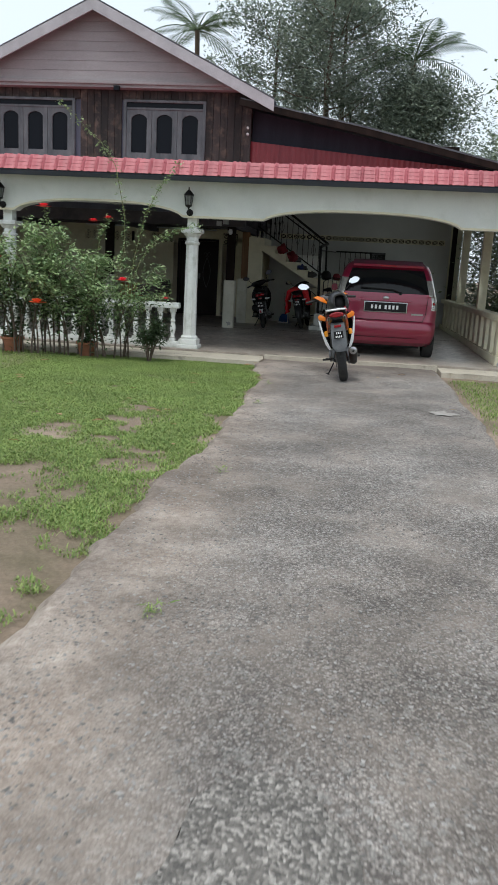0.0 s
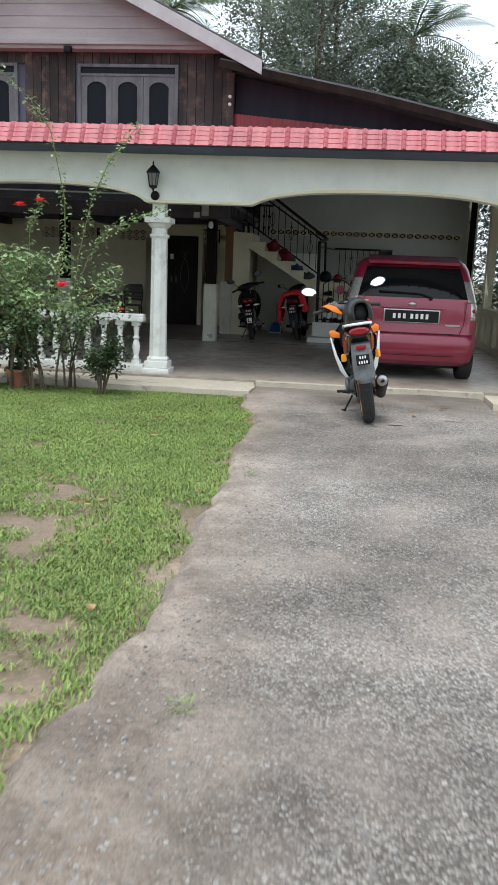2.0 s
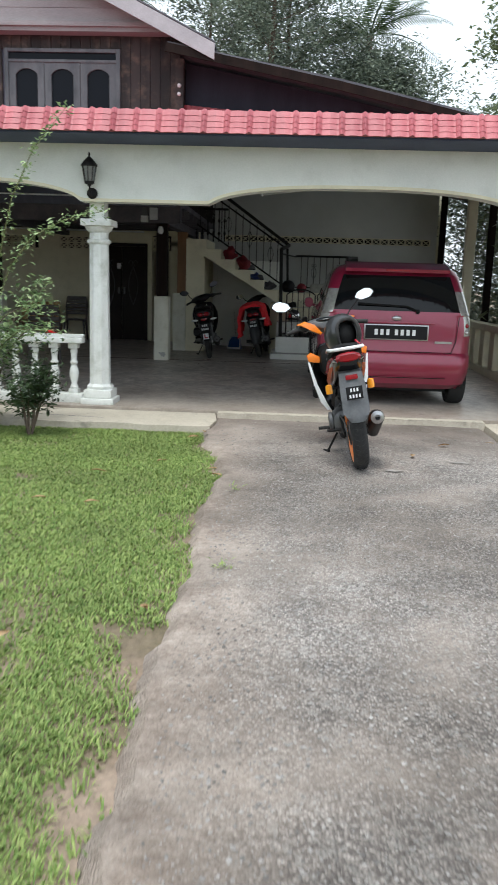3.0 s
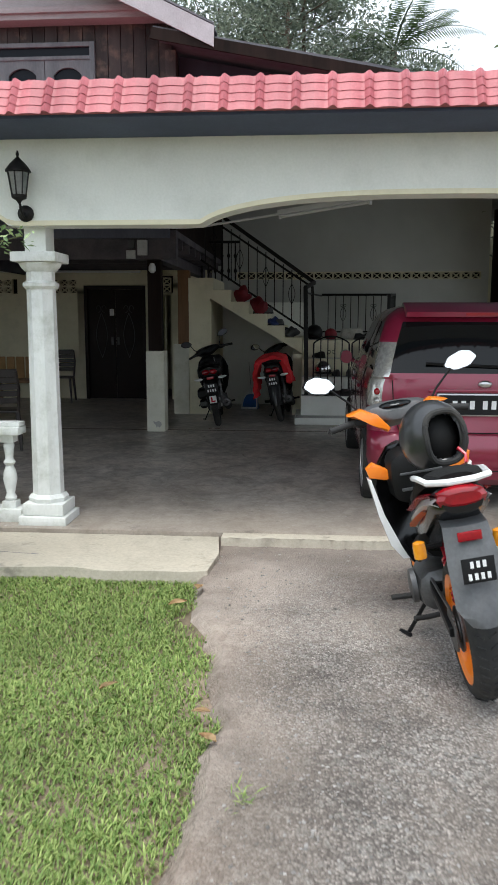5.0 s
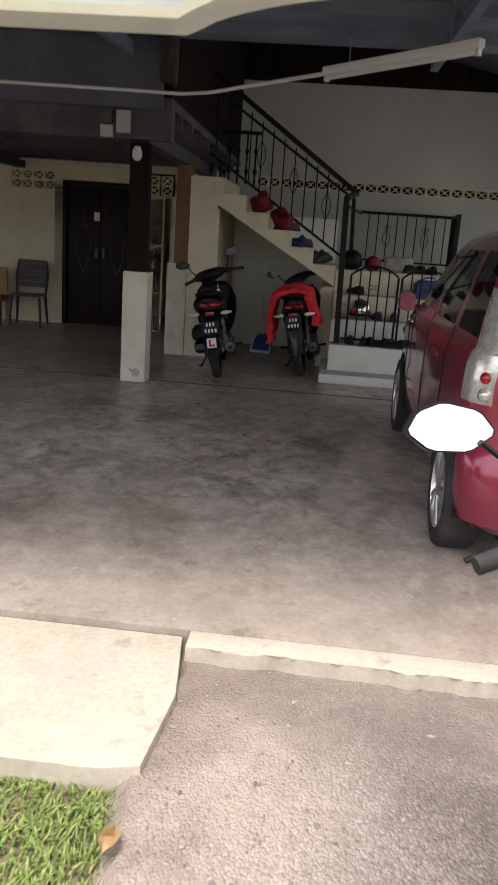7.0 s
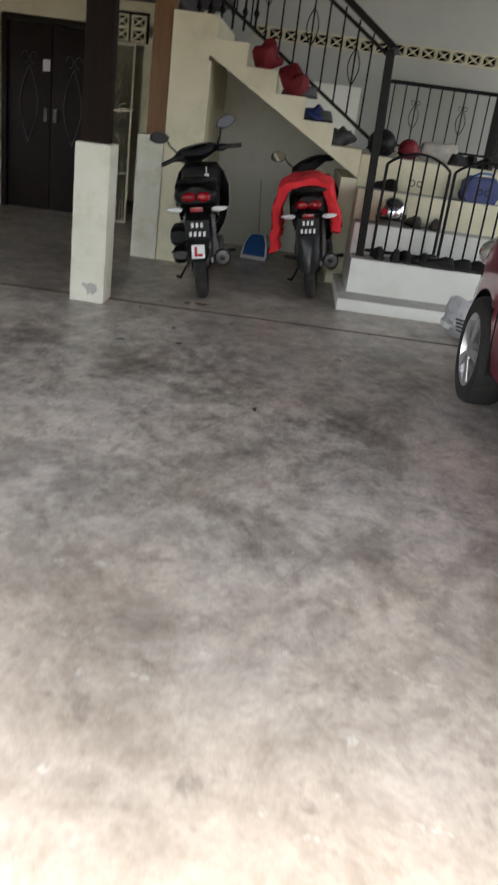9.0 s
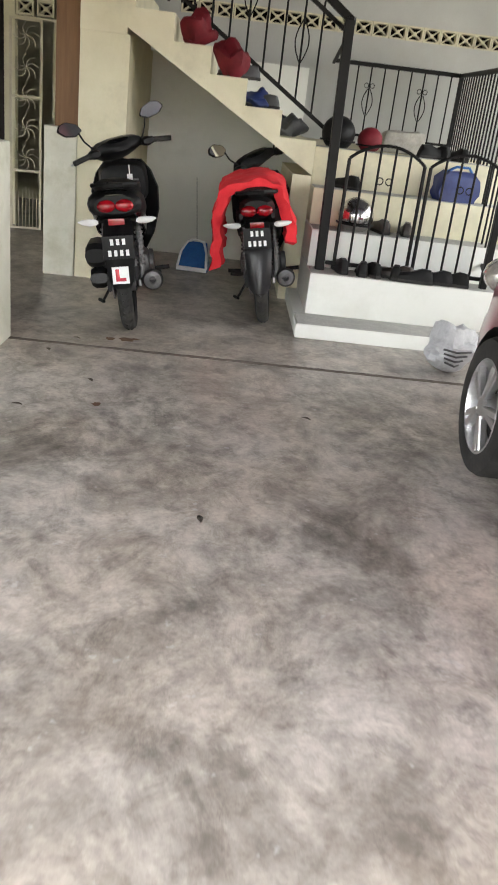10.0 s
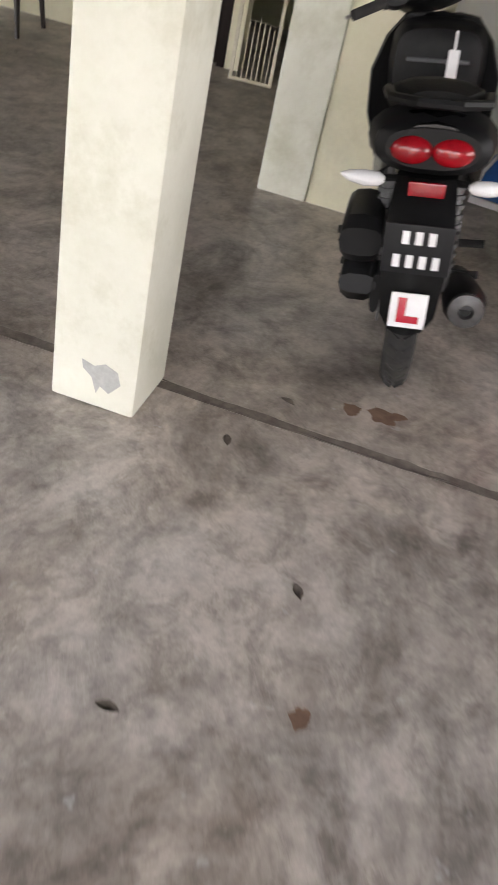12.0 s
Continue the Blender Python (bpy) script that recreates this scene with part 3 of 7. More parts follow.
# dark cracks in the apron
for k, (x, y0) in enumerate(((-3.6, 11.9), (-4.9, 12.0))):
    bm = B()
    pts, px, py = [], x, y0
    for i in range(9):
        pts.append((px, py, -0.0815))
        px += rnd.uniform(-0.06, 0.05) - 0.08
        py += rnd.uniform(0.02, 0.09) * 0.3
    tube(bm, pts, 0.0013, 4)
    solo("crack", bm, M["soffit"], "thin dark crack in the cement apron", "crack", kind="structure")

# dirt packed in the floor joint
bm = B()
secs = []
for k in range(421):
    x = -12.0 + 13.9 * k / 420
    y0 = 17.192 + 0.010 * height_noise(x, 1.3, 5) + 0.007 * height_noise(x, 4.3, 19)
    y1 = 17.229 + 0.010 * height_noise(x, 7.3, 6) + 0.008 * height_noise(x, 2.3, 23)
    zt = -0.0035 + 0.0025 * height_noise(x, 5.3, 9)
    secs.append([(x, y0, -0.03), (x, y1, -0.03), (x, y1, 0.0012), (x, (y0 + y1) / 2, zt), (x, y0, 0.0006)])
loft(bm, secs)
solo("floor_joint", bm, M["joint_dirt"], "dark dirt-filled joint across the cement floor", "joint", kind="structure")

# darker repair patch at the road end of the drive
bm = B()
ring = []
for k in range(72):
    a = 2 * math.pi * k / 72
    q = 0.9 + 0.16 * noise.noise((math.cos(a) * 1.4, math.sin(a) * 1.4, 5.5)) + 0.10 * noise.noise((math.cos(a) * 5, math.sin(a) * 5, 2.5)) + 0.06 * noise.noise((math.cos(a) * 14, math.sin(a) * 14, 7.5))
    ring.append((-1.20 + 0.31 * q * math.copysign(abs(math.cos(a)) ** 0.7, math.cos(a)), 0.72 + 0.90 * q * math.copysign(abs(math.sin(a)) ** 0.7, math.sin(a))))
prism(bm, ring, "z", -0.125, -0.103, 0.006)
solo("repair_patch", bm, M["drive_patch"], "darker coarse premix patch laid in the worn drive", "patch", kind="structure")

# loose and half-bedded stones of the drive
sr = np.random.default_rng(17)
ns = 42000
sx, sy = sr.uniform(-2.5, 0.2, ns), 12.3 - 12.8 * sr.uniform(0, 1, ns) ** 0.65
keep = sx > np.array([lawn_edge(v) for v in sy]) + 0.05
sx, sy = sx[keep], sy[keep]
ns = len(sx)
ss = 0.0032 + 0.0062 * sr.uniform(0, 1, ns) ** 3
octa = np.array([(1, 0, 0), (0, 1, 0), (-1, 0, 0), (0, -1, 0), (0, 0, 0.55), (0, 0, -0.55)], float)
ang = sr.uniform(0, 6.28, ns)
pts = np.empty((ns, 6, 3))
stretch = sr.uniform(0.7, 1.7, ns)
ox, oy = octa[None, :, 0] * (ss * stretch)[:, None], octa[None, :, 1] * ss[:, None]
pts[:, :, 0] = sx[:, None] + ox * np.cos(ang)[:, None] - oy * np.sin(ang)[:, None]
pts[:, :, 1] = sy[:, None] + ox * np.sin(ang)[:, None] + oy * np.cos(ang)[:, None]
pts[:, :, 2] = -0.1105 + octa[None, :, 2] * ss[:, None]
tri = np.array([(0, 1, 4), (1, 2, 4), (2, 3, 4), (3, 0, 4), (1, 0, 5), (2, 1, 5), (3, 2, 5), (0, 3, 5)])
tagged(new("gravel", raw_mesh("gravel", pts.reshape(-1, 3), (np.arange(ns)[:, None, None] * 6 + tri[None]).reshape(-1, 3), M["pebble"])), "small pale stones bedded in the drive", "gravel", kind="stuff")

# ---- facade: beam with arches ----


def arch_z(x):
    z = 2.045
    for a, b, peak in ((-6.75, -3.95, 0.195), (-2.62, 0.42, 0.18), (-9.9, -7.15, 0.19)):
        if a < x < b:
            u = (x - a) / (b - a) * 2 - 1
            z = max(z, 2.045 + peak * (1 - abs(u) ** 2.6) ** 0.62)
    return z


bm = B()
outline = [(-12.0, 2.66), (-12.0, 2.045)]
x = -11.9
while x < 5.95:
    outline.append((x, arch_z(x)))
    x += 0.05
outline += [(6.0, 2.045), (6.0, 2.66)]
r0 = [bm.verts.new((u, 12.45, v)) for u, v in outline]
r1 = [bm.verts.new((u, 12.66, v)) for u, v in outline]
top0 = [bm.verts.new((u, 12.45, 2.66)) for u, v in outline]
top1 = [bm.verts.new((u, 12.66, 2.66)) for u, v in outline]
ring_faces(bm, r0, r1, closed=False)
ring_faces(bm, r0[1:-1], top0[1:-1], closed=False)
ring_faces(bm, r1[1:-1], top1[1:-1], closed=False)
beam = solo("wall_front", bm, M["paint_beam"], "pale plastered front beam with shallow arches", "beam", kind="structure", angle=30)
# raised lip that follows the arches
bm = B()
pts = []
x = -12.0
while x < 6.0:
    pts.append((x, 12.445, arch_z(x) + 0.016))
    x += 0.06
for dx, pp in ((0, pts),):
    secs = [[(p[0], 12.438, p[2] - 0.018), (p[0], 12.452, p[2] - 0.018), (p[0], 12.452, p[2] + 0.014), (p[0], 12.438, p[2] + 0.014)] for p in pp]
    loft(bm, secs)
part("lip", bm, M["paint_cream"], beam)

# ---- columns ----


def column(m, label):
    c = thing("column", m, label, "column", "verandah columns", "structure")
    bm = B()
    box(bm, -0.175, -0.175, 0, 0.175, 0.175, 0.07, 0.012)
    box(bm, -0.15, -0.15, 0.072, 0.15, 0.15, 0.16, 0.012)
    lathe(bm, [(0.14, 0.162), (0.145, 0.19), (0.125, 0.215)], 8, Matrix.Rotation(math.pi / 8, 4, "Z"))
    part("base", bm, M["column_paint"], c)
    bm = B()
    lathe(bm, [(0.112, 0.21), (0.106, 0.9), (0.100, 1.72)], 8, Matrix.Rotation(math.pi / 8, 4, "Z"))
    part("shaft", bm, M["column_paint"], c, angle=20)
    bm = B()
    lathe(bm, [(0.108, 1.68), (0.125, 1.70), (0.125, 1.72), (0.105, 1.735)], 8, Matrix.Rotation(math.pi / 8, 4, "Z"))
    lathe(bm, [(0.105, 1.80), (0.135, 1.83), (0.15, 1.86)], 8, Matrix.Rotation(math.pi / 8, 4, "Z"))
    box(bm, -0.16, -0.16, 1.862, 0.16, 0.16, 1.93, 0.012)
    lathe(bm, [(0.098, 1.73), (0.098, 1.81)], 8, Matrix.Rotation(math.pi / 8, 4, "Z"))
    part("capital", bm, M["column_paint"], c)
    bm = B()
    box(bm, -0.075, -0.09, 1.93, 0.075, 0.09, 2.12)
    part("neck", bm, M["paint_beam"], c)
    return c


col = column(pose(-3.80, 12.63, -0.052), "white moulded concrete verandah column with mossy stains")
for x in (-6.92, -10.1, 1.42):
    copy_thing(col, pose(x, 12.63, -0.052))


def wall_lamp(m):
    c = thing("wall_lamp", m, "dark carriage lamp fixed on the front beam", "lamp")
    bm = B()
    lathe(bm, [(0.004, 0.385), (0.012, 0.36), (0.007, 0.345), (0.022, 0.33), (0.052, 0.30), (0.082, 0.262), (0.084, 0.25), (0.07, 0.245)], 12)
    part("cap", bm, M["iron_black"], c)
    bm = B()
    lathe(bm, [(0.068, 0.245), (0.045, 0.10)], 8)
    part("shade", bm, M["lamp_glass"], c)
    for k in range(8):
        a = 2 * math.pi * k / 8
        bm = B()
        tube(bm, [(0.07 * math.cos(a), 0.07 * math.sin(a), 0.247), (0.047 * math.cos(a), 0.047 * math.sin(a), 0.10)], 0.005, 5)
        part("rib", bm, M["iron_black"], c)
    bm = B()
    lathe(bm, [(0.052, 0.105), (0.048, 0.085), (0.02, 0.07), (0.008, 0.05)], 12)
    part("finial", bm, M["iron_black"], c)
    bm = B()
    tube(bm, [(0, 0.0, 0.07), (0, 0.03, 0.0), (0, 0.075, -0.03), (0, 0.105, 0.02)], 0.009)
    lathe(bm, [(0.055, 0), (0.055, 0.012), (0.03, 0.03)], 14, pose(0, 0.118, 0.0, 90))
    part("bracket", bm, M["iron_black"], c)
    return c


lamp = wall_lamp(pose(-3.82, 12.325, 2.12))
copy_thing(lamp, pose(-6.95, 12.325, 2.12))

# ---- balustrade between the columns ----


def baluster_mesh():
    bm = B()
    k = 1.0
    box(bm, -0.05, -0.05, 0.0, 0.05, 0.05, 0.05)
    lathe(bm, [(0.032, 0.05), (0.045, 0.07), (0.03, 0.10), (0.04, 0.15), (0.052, 0.21), (0.045, 0.26), (0.028, 0.31), (0.045, 0.335), (0.028, 0.36),
               (0.034, 0.42), (0.042, 0.46), (0.03, 0.485)], 12)
    box(bm, -0.05, -0.05, 0.485, 0.05, 0.05, 0.54)
    return mesh_from("baluster", bm, M["column_paint"], 40)


BAL = baluster_mesh()


def balustrade(name, x0, x1, y, z, label):
    b = thing(name, pose(x0, y, z), label, "balustrade", kind="structure")
    w = x1 - x0
    bm = B()
    box(bm, 0, -0.09, 0, w, 0.09, 0.10, 0.01)
    part("plinth", bm, M["column_paint"], b)
    bm = B()
    box(bm, 0, -0.085, 0.642, w, 0.085, 0.70, 0.012)
    box(bm, 0, -0.06, 0.70, w, 0.06, 0.735, 0.01)
    part("handrail", bm, M["column_paint"], b)
    n = round(w / 0.215)
    for k in range(n):
        o = new("baluster", BAL)
        o.parent = b
        o.location = ((k + 0.5) * w / n, 0, 0.101)
    return b


balustrade("balustrade", -6.75, -3.98, 12.63, -0.05, "white turned-baluster verandah balustrade, partly behind a shrub")
balustrade("balustrade", -9.95, -7.10, 12.63, -0.05, "white turned-baluster verandah balustrade")

# low side wall of the carport, with piers
side = thing("side_wall", pose(1.30, 12.8, -0.05), "pale low side wall of pierced blocks with a coping", "wall", kind="structure")
bm = B()
box(bm, -0.09, 0, 0, 0.09, 9.0, 0.16, 0.008)
part("plinth", bm, M["paint_cream"], side)
bm = B()
box(bm, -0.11, 0, 0.72, 0.11, 9.0, 0.82, 0.012)
part("coping", bm, M["paint_cream"], side)
for k in range(14):
    bm = B()
    yy = 0.25 + k * 0.63
    box(bm, -0.07, yy - 0.13, 0.161, 0.07, yy + 0.13, 0.719, 0.008)
    part("block", bm, M["paint_cream"], side)
for yy in (15.5, 18.6):
    bm = B()
    box(bm, 1.22, yy - 0.08, 0.77, 1.38, yy + 0.08, 2.85, 0.01)
    solo("side_post", bm, M["paint_cream"], "pale plastered carport side post", "post", kind="structure")

# ---- verandah roof ----
bm = B()
prism(bm, [(12.02, 2.625), (12.447, 2.60), (12.447, 2.62), (12.02, 2.645)], "x", -12.0, 6.0)
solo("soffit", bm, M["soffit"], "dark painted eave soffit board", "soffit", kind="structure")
bm = B()
n = 300
secs = []
for k in range(n + 1):
    x = -12.0 + 18.0 * k / n
    ridge = 0.022 * max(0.0, math.cos(2 * math.pi * (x % 0.215) / 0.215)) ** 3
    secs.append([(x, 12.14, 2.865 + ridge), (x, 16.85, 3.02 + ridge), (x, 16.85, 3.0), (x, 12.14, 2.845)])
loft(bm, secs)
roof1 = solo("roof_verandah", bm, M["tile_red"], "red metal tile sheet roof over the verandah", "roof", kind="structure")


def tile_mesh():
    """One pressed tile of the steep eave course: a roll and a pan with four steps."""
    w, bm = 0.215, B()
    us = [k / 16 for k in range(17)]
    steps = [0.0, 0.245, 0.25, 0.495, 0.50, 0.745, 0.75, 1.0]
    outer = []
    for i, s in enumerate(steps):
        lift = 0.006 if i == 0 else 0.0 if i % 2 else 0.005
        row = []
        for u in us:
            roll = 0.030 * max(0.0, math.cos((u - 0.5) * math.pi / 0.26)) ** 1.2 if abs(u - 0.5) < 0.13 else -0.006 * math.cos((u - 0.5) * 2 * math.pi)
            row.append(bm.verts.new((u * w, 0.02 + 0.125 * s - lift - roll, 0.225 * s + roll * 0.35)))
        outer.append(row)
    for a, b in zip(outer, outer[1:]):
        ring_faces(bm, a, b, closed=False)
    cap = []
    for u in us:
        roll = 0.030 * max(0.0, math.cos((u - 0.5) * math.pi / 0.26)) ** 1.2 if abs(u - 0.5) < 0.13 else -0.006 * math.cos((u - 0.5) * 2 * math.pi)
        cap.append(bm.verts.new((u * w, 0.30, 0.236 + roll * 0.6)))
    ring_faces(bm, outer[-1], cap, closed=False)
    back = [bm.verts.new((u * w, 0.05, 0.0)) for u in us]
    ring_faces(bm, back, outer[0], closed=False)
    return mesh_from("eave_tile", bm, M["tile_red"], 40)


TILE = tile_mesh()
for k in range(84):
    o = new("eave_tile", TILE)
    o.parent = roof1
    o.location = (-12.0 + k * 0.215, 11.95, 2.64)
bm = B()
prism(bm, [(12.03, 2.63), (12.10, 2.63), (12.20, 2.85), (12.15, 2.85)], "x", -12.0, 6.0)
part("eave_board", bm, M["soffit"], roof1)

# carport ceiling: sheet underside with purlins
bm = B()
prism(bm, [(12.66, 2.74), (16.80, 2.96), (16.80, 2.985), (12.66, 2.765)], "x", -12.0, 6.0)
for yy in (13.4, 14.3, 15.2, 16.1):
    z = 2.74 + 0.22 * (yy - 12.66) / 4.14
    box(bm, -12, yy - 0.025, z - 0.075, 6.0, yy + 0.025, z - 0.001)
for x in (-9.4, -6.9, -3.9, -1.4, 1.05):
    slanted(bm, (x, 12.67, 2.655), (x, 16.8, 2.86), 0.06, 0.11)
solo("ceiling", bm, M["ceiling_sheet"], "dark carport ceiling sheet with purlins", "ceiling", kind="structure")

# ---- old timber house above ----
# planked front wall
wall_up = tagged(new("wall_upper"), "weathered dark vertical plank front wall of the upper house", "wall", kind="structure")
wins = [(-6.20, -4.45, 3.35, 4.61), (-9.01, -7.26, 3.35, 4.61)]
PL = {}
x, k = -10.6, 0
while x < -3.62:
    w = 0.15
    spans = [(2.95, 4.95)]
    for a, b, z0, z1 in wins:
        if x + w > a + 0.01 and x < b - 0.01:
            spans = [(2.95, z0), (z1, 4.95)]
    for z0, z1 in spans:
        key = round(z1 - z0, 3)
        if key not in PL:
            bm = B()
            box(bm, 0.004, 0, 0, w - 0.004, 0.03, z1 - z0, 0.003)
            PL[key] = mesh_from("plank", bm, M["timber_dark"], 0)
        o = new("plank", PL[key])
        o.parent = wall_up
        o.location = (x, 16.70 + rnd.uniform(-0.004, 0.004), z0)
    x += w
    k += 1
bm = B()
box(bm, -10.6, 16.74, 2.40, -3.62, 16.80, 3.33)
box(bm, -10.6, 16.74, 4.62, -3.62, 16.80, 4.95)
for a, b in ((-10.6, -8.97), (-7.30, -6.16), (-4.49, -3.62)):
    box(bm, a, 16.74, 3.33, b, 16.80, 4.62)
part("backing", bm, M["board_navy"], wall_up)


def arched_window(num, x0, x1, z0, z1):
    wdw = thing(f"window_{num}", pose(x0, 16.70, z0), "grey-painted timber window with three arched dark panes", "window", kind="structure")
    w, h = x1 - x0, z1 - z0
    bm = B()
    for a, b, c, d in ((0, 0, 0.06, h), (w - 0.06, 0, w, h), (0.06, h - 0.05, w - 0.06, h), (0.06, 0, w - 0.06, 0.05)):
        box(bm, a, -0.05, b, c, 0.02, d, 0.004)
    box(bm, 0.06, -0.045, h - 0.19, w - 0.06, 0.015, h - 0.15, 0.004)
    part("frame", bm, M["window_frame"], wdw)
    bm = B()
    box(bm, 0.06, -0.012, h - 0.15, w - 0.06, 0.0, h - 0.05)
    part("transom", bm, M["glass_house"], wdw)
    sw = (w - 0.12) / 3
    for k in range(3):
        a = 0.06 + k * sw
        # sash with an arched hole
        bm = B()
        st = 0.105
        arch = [(a + st + (sw - 2 * st) * t, h - 0.36 + 0.085 * math.sin(math.pi * t) ** 0.7) for t in [i / 10 for i in range(11)]]
        top = [(u, h - 0.19) for u, v in arch]
        for yy0, yy1 in ((-0.03, 0.0),):
            f0 = [bm.verts.new((u, yy0, v)) for u, v in arch]
            t0 = [bm.verts.new((u, yy0, v)) for u, v in top]
            b0 = [bm.verts.new((u, yy1, v)) for u, v in arch]
            ring_faces(bm, f0, t0, closed=False)
            ring_faces(bm, f0, b0, closed=False)
        box(bm, a + 0.004, -0.03, 0.05, a + st, 0.0, h - 0.19)
        box(bm, a + sw - st, -0.03, 0.05, a + sw - 0.004, 0.0, h - 0.19)
        box(bm, a + st, -0.03, 0.05, a + sw - st, 0.0, 0.22)
        sash = part("sash", bm, M["window_frame"], wdw)
        bm = B()
        box(bm, a + 0.03, 0.002, 0.1, a + sw - 0.03, 0.01, h - 0.2)
        part("pane", bm, M["glass_house"], sash)
    return wdw


for num, wv in enumerate(wins):
    arched_window(num + 1, *wv)

# small dark box lamp under the gable, and cable insulators on the corner
fl = thing("flood_lamp", pose(-6.28, 16.42, 4.72), "small dark lamp box under the gable sill", "lamp")
bm = B()
box(bm, -0.06, -0.05, 0, 0.06, 0.05, 0.10, 0.01)
part("housing", bm, M["plastic_black"], fl)
bm = B()
box(bm, -0.045, -0.056, 0.015, 0.045, -0.051, 0.085)
part("lens", bm, M["glass_house"], fl)
bm = B()
box(bm, -0.012, 0.05, 0.03, 0.012, 0.10, 0.06)
part("bracket", bm, M["plastic_black"], fl)
for z in (4.12, 4.0):
    bm = B()
    lathe(bm, [(0.012, 0), (0.028, 0.012), (0.028, 0.03), (0.018, 0.036), (0.026, 0.05), (0.012, 0.06)], 10, pose(-3.56, 16.66, z, 90))
    solo("insulator", bm, M["tube_white"], "white cable insulator on the corner post", "insulator")

# corner post
bm = B()
box(bm, -3.62, 16.66, 2.6, -3.5, 16.80, 4.5, 0.006)
part("corner_post", bm, M["timber_dark"], wall_up)

# gable of horizontal boards
gable = tagged(new("wall_gable"), "faded mauve-grey horizontal board gable", "gable", kind="structure")
AX, AZ, SL = -6.74, 6.37, (6.37 - 4.56) / 3.74
z, k = 4.93, 0
while z < AZ - 0.1:
    h = 0.185
    half0 = (AZ - z) / SL - 0.05
    half1 = max(0.02, (AZ - z - h) / SL - 0.05)
    bm = B()
    prism(bm, [(AX - half0, z), (AX + half0, z), (AX + half1, z + h - 0.003), (AX - half1, z + h - 0.003)], "y", 16.48, 16.51)
    for v in bm.verts:
        if v.co.z > z + 0.1:
            v.co.y += 0.006
    part("board", bm, M["siding"], gable, angle=0)
    z += h
bm = B()
box(bm, AX - 3.6, 16.44, 4.86, AX + 3.12, 16.52, 4.93, 0.005)
box(bm, AX - 3.6, 16.48, 4.80, AX + 3.12, 16.70, 4.86)
part("sill", bm, M["siding"], gable)
bm = B()
prism(bm, [(AX - 3.2, 4.93), (AX + 3.2, 4.93), (AX, AZ - 0.12)], "y", 16.53, 16.56)
part("backing", bm, M["board_navy"], gable)

# main gable roof
roof2 = tagged(new("roof_house"), "dark corrugated gable roof with pale barge boards", "roof", kind="structure")
for s in (-1, 1):
    bm = B()
    foot = (AX + s * 3.74, AZ - 3.74 * SL)
    n = 90
    secs = []
    for k in range(n + 1):
        yy = 16.2 + 7.8 * k / n
        w = 0.012 * math.cos(k * 2.1)
        secs.append([(AX, yy, AZ + 0.05 + w), (foot[0], yy, foot[1] + 0.05 + w), (foot[0], yy, foot[1] + 0.03 + w), (AX, yy, AZ + 0.03 + w)])
    loft(bm, secs)
    part("roof_sheet", bm, M["zinc_dark"], roof2)
    bm = B()
    d = Vector((s * 3.74, 0, -3.74 * SL)).normalized()
    nrm = Vector((d.z * s, 0, -d.x * s)) * s
    a, b = Vector((AX, 16.2, AZ + 0.03)), Vector((foot[0], 16.2, foot[1] + 0.03))
    down = Vector((0, 0, -0.22))
    q = [a, b, b + down, a + down]
    r0 = [bm.verts.new(p) for p in q]
    r1 = [bm.verts.new(p + Vector((0, 0.035, 0))) for p in q]
    ring_faces(bm, r0, r1)
    bm.faces.new(r0[::-1]), bm.faces.new(r1)
    part("barge_board", bm, M["barge"], roof2)

# lean-to roof on the stair side
lean = tagged(new("roof_lean"), "low dark lean-to roof of corrugated zinc", "roof", kind="structure")
bm = B()
n, secs = 110, []
for k in range(n + 1):
    yy = 16.25 + 8.0 * k / n
    w = 0.012 * math.cos(k * 2.0)
    secs.append([(-3.68, yy, 4.61 + w), (-1.2, yy, 4.15 + w), (2.6, yy, 3.31 + w), (2.6, yy, 3.28 + w), (-1.2, yy, 4.12 + w), (-3.68, yy, 4.58 + w)])
loft(bm, secs)
part("roof_sheet", bm, M["zinc_dark"], lean)
bm = B()
for a, b in (((-3.7, 4.54), (-1.2, 4.06)), ((-1.2, 4.06), (2.62, 3.22))):
    slanted(bm, (a[0], 16.23, a[1]), (b[0], 16.23, b[1]), 0.03, 0.12)
part("fascia_board", bm, M["timber_black"], lean)
bm = B()
secs = []
for k in range(200):
    x = -3.5 + 5.4 * k / 199
    yy = 16.72 + 0.012 * math.cos(k * 1.6)
    secs.append([(x, yy, 2.98), (x, yy + 0.01, 2.98), (x, yy + 0.01, 3.87 - 0.085 * (x + 3.5)), (x, yy, 3.87 - 0.085 * (x + 3.5))])
loft(bm, secs)
solo("wall_zinc", bm, M["zinc_red"], "faded red corrugated zinc wall under the lean-to", "wall", kind="structure")
bm = B()
prism(bm, [(-3.5, 3.0), (1.9, 3.0), (1.9, 3.40), (-1.2, 4.06), (-3.5, 4.5)], "y", 16.90, 16.94)
solo("wall_lean", bm, M["navy_dark"], "dark boarded wall under the lean-to roof", "wall", kind="structure")

# dark timber posts at the outer edge of the lean-to
for x, y in ((1.40, 21.9), (1.85, 19.4)):
    bm = B()
    box(bm, x - 0.06, y - 0.06, -0.05, x + 0.06, y + 0.06, 3.38, 0.006)
    solo("lean_post", bm, M["timber_black"], "dark timber post under the lean-to roof", "post", kind="structure")

# house floor on posts
bm = B()
box(bm, -12.0, 16.82, 2.42, -3.55, 24.5, 2.50)
k = 0
yy = 17.3
while yy < 21.2:
    box(bm, -12.0, yy, 2.30, -3.55, yy + 0.06, 2.419)
    yy += 0.55
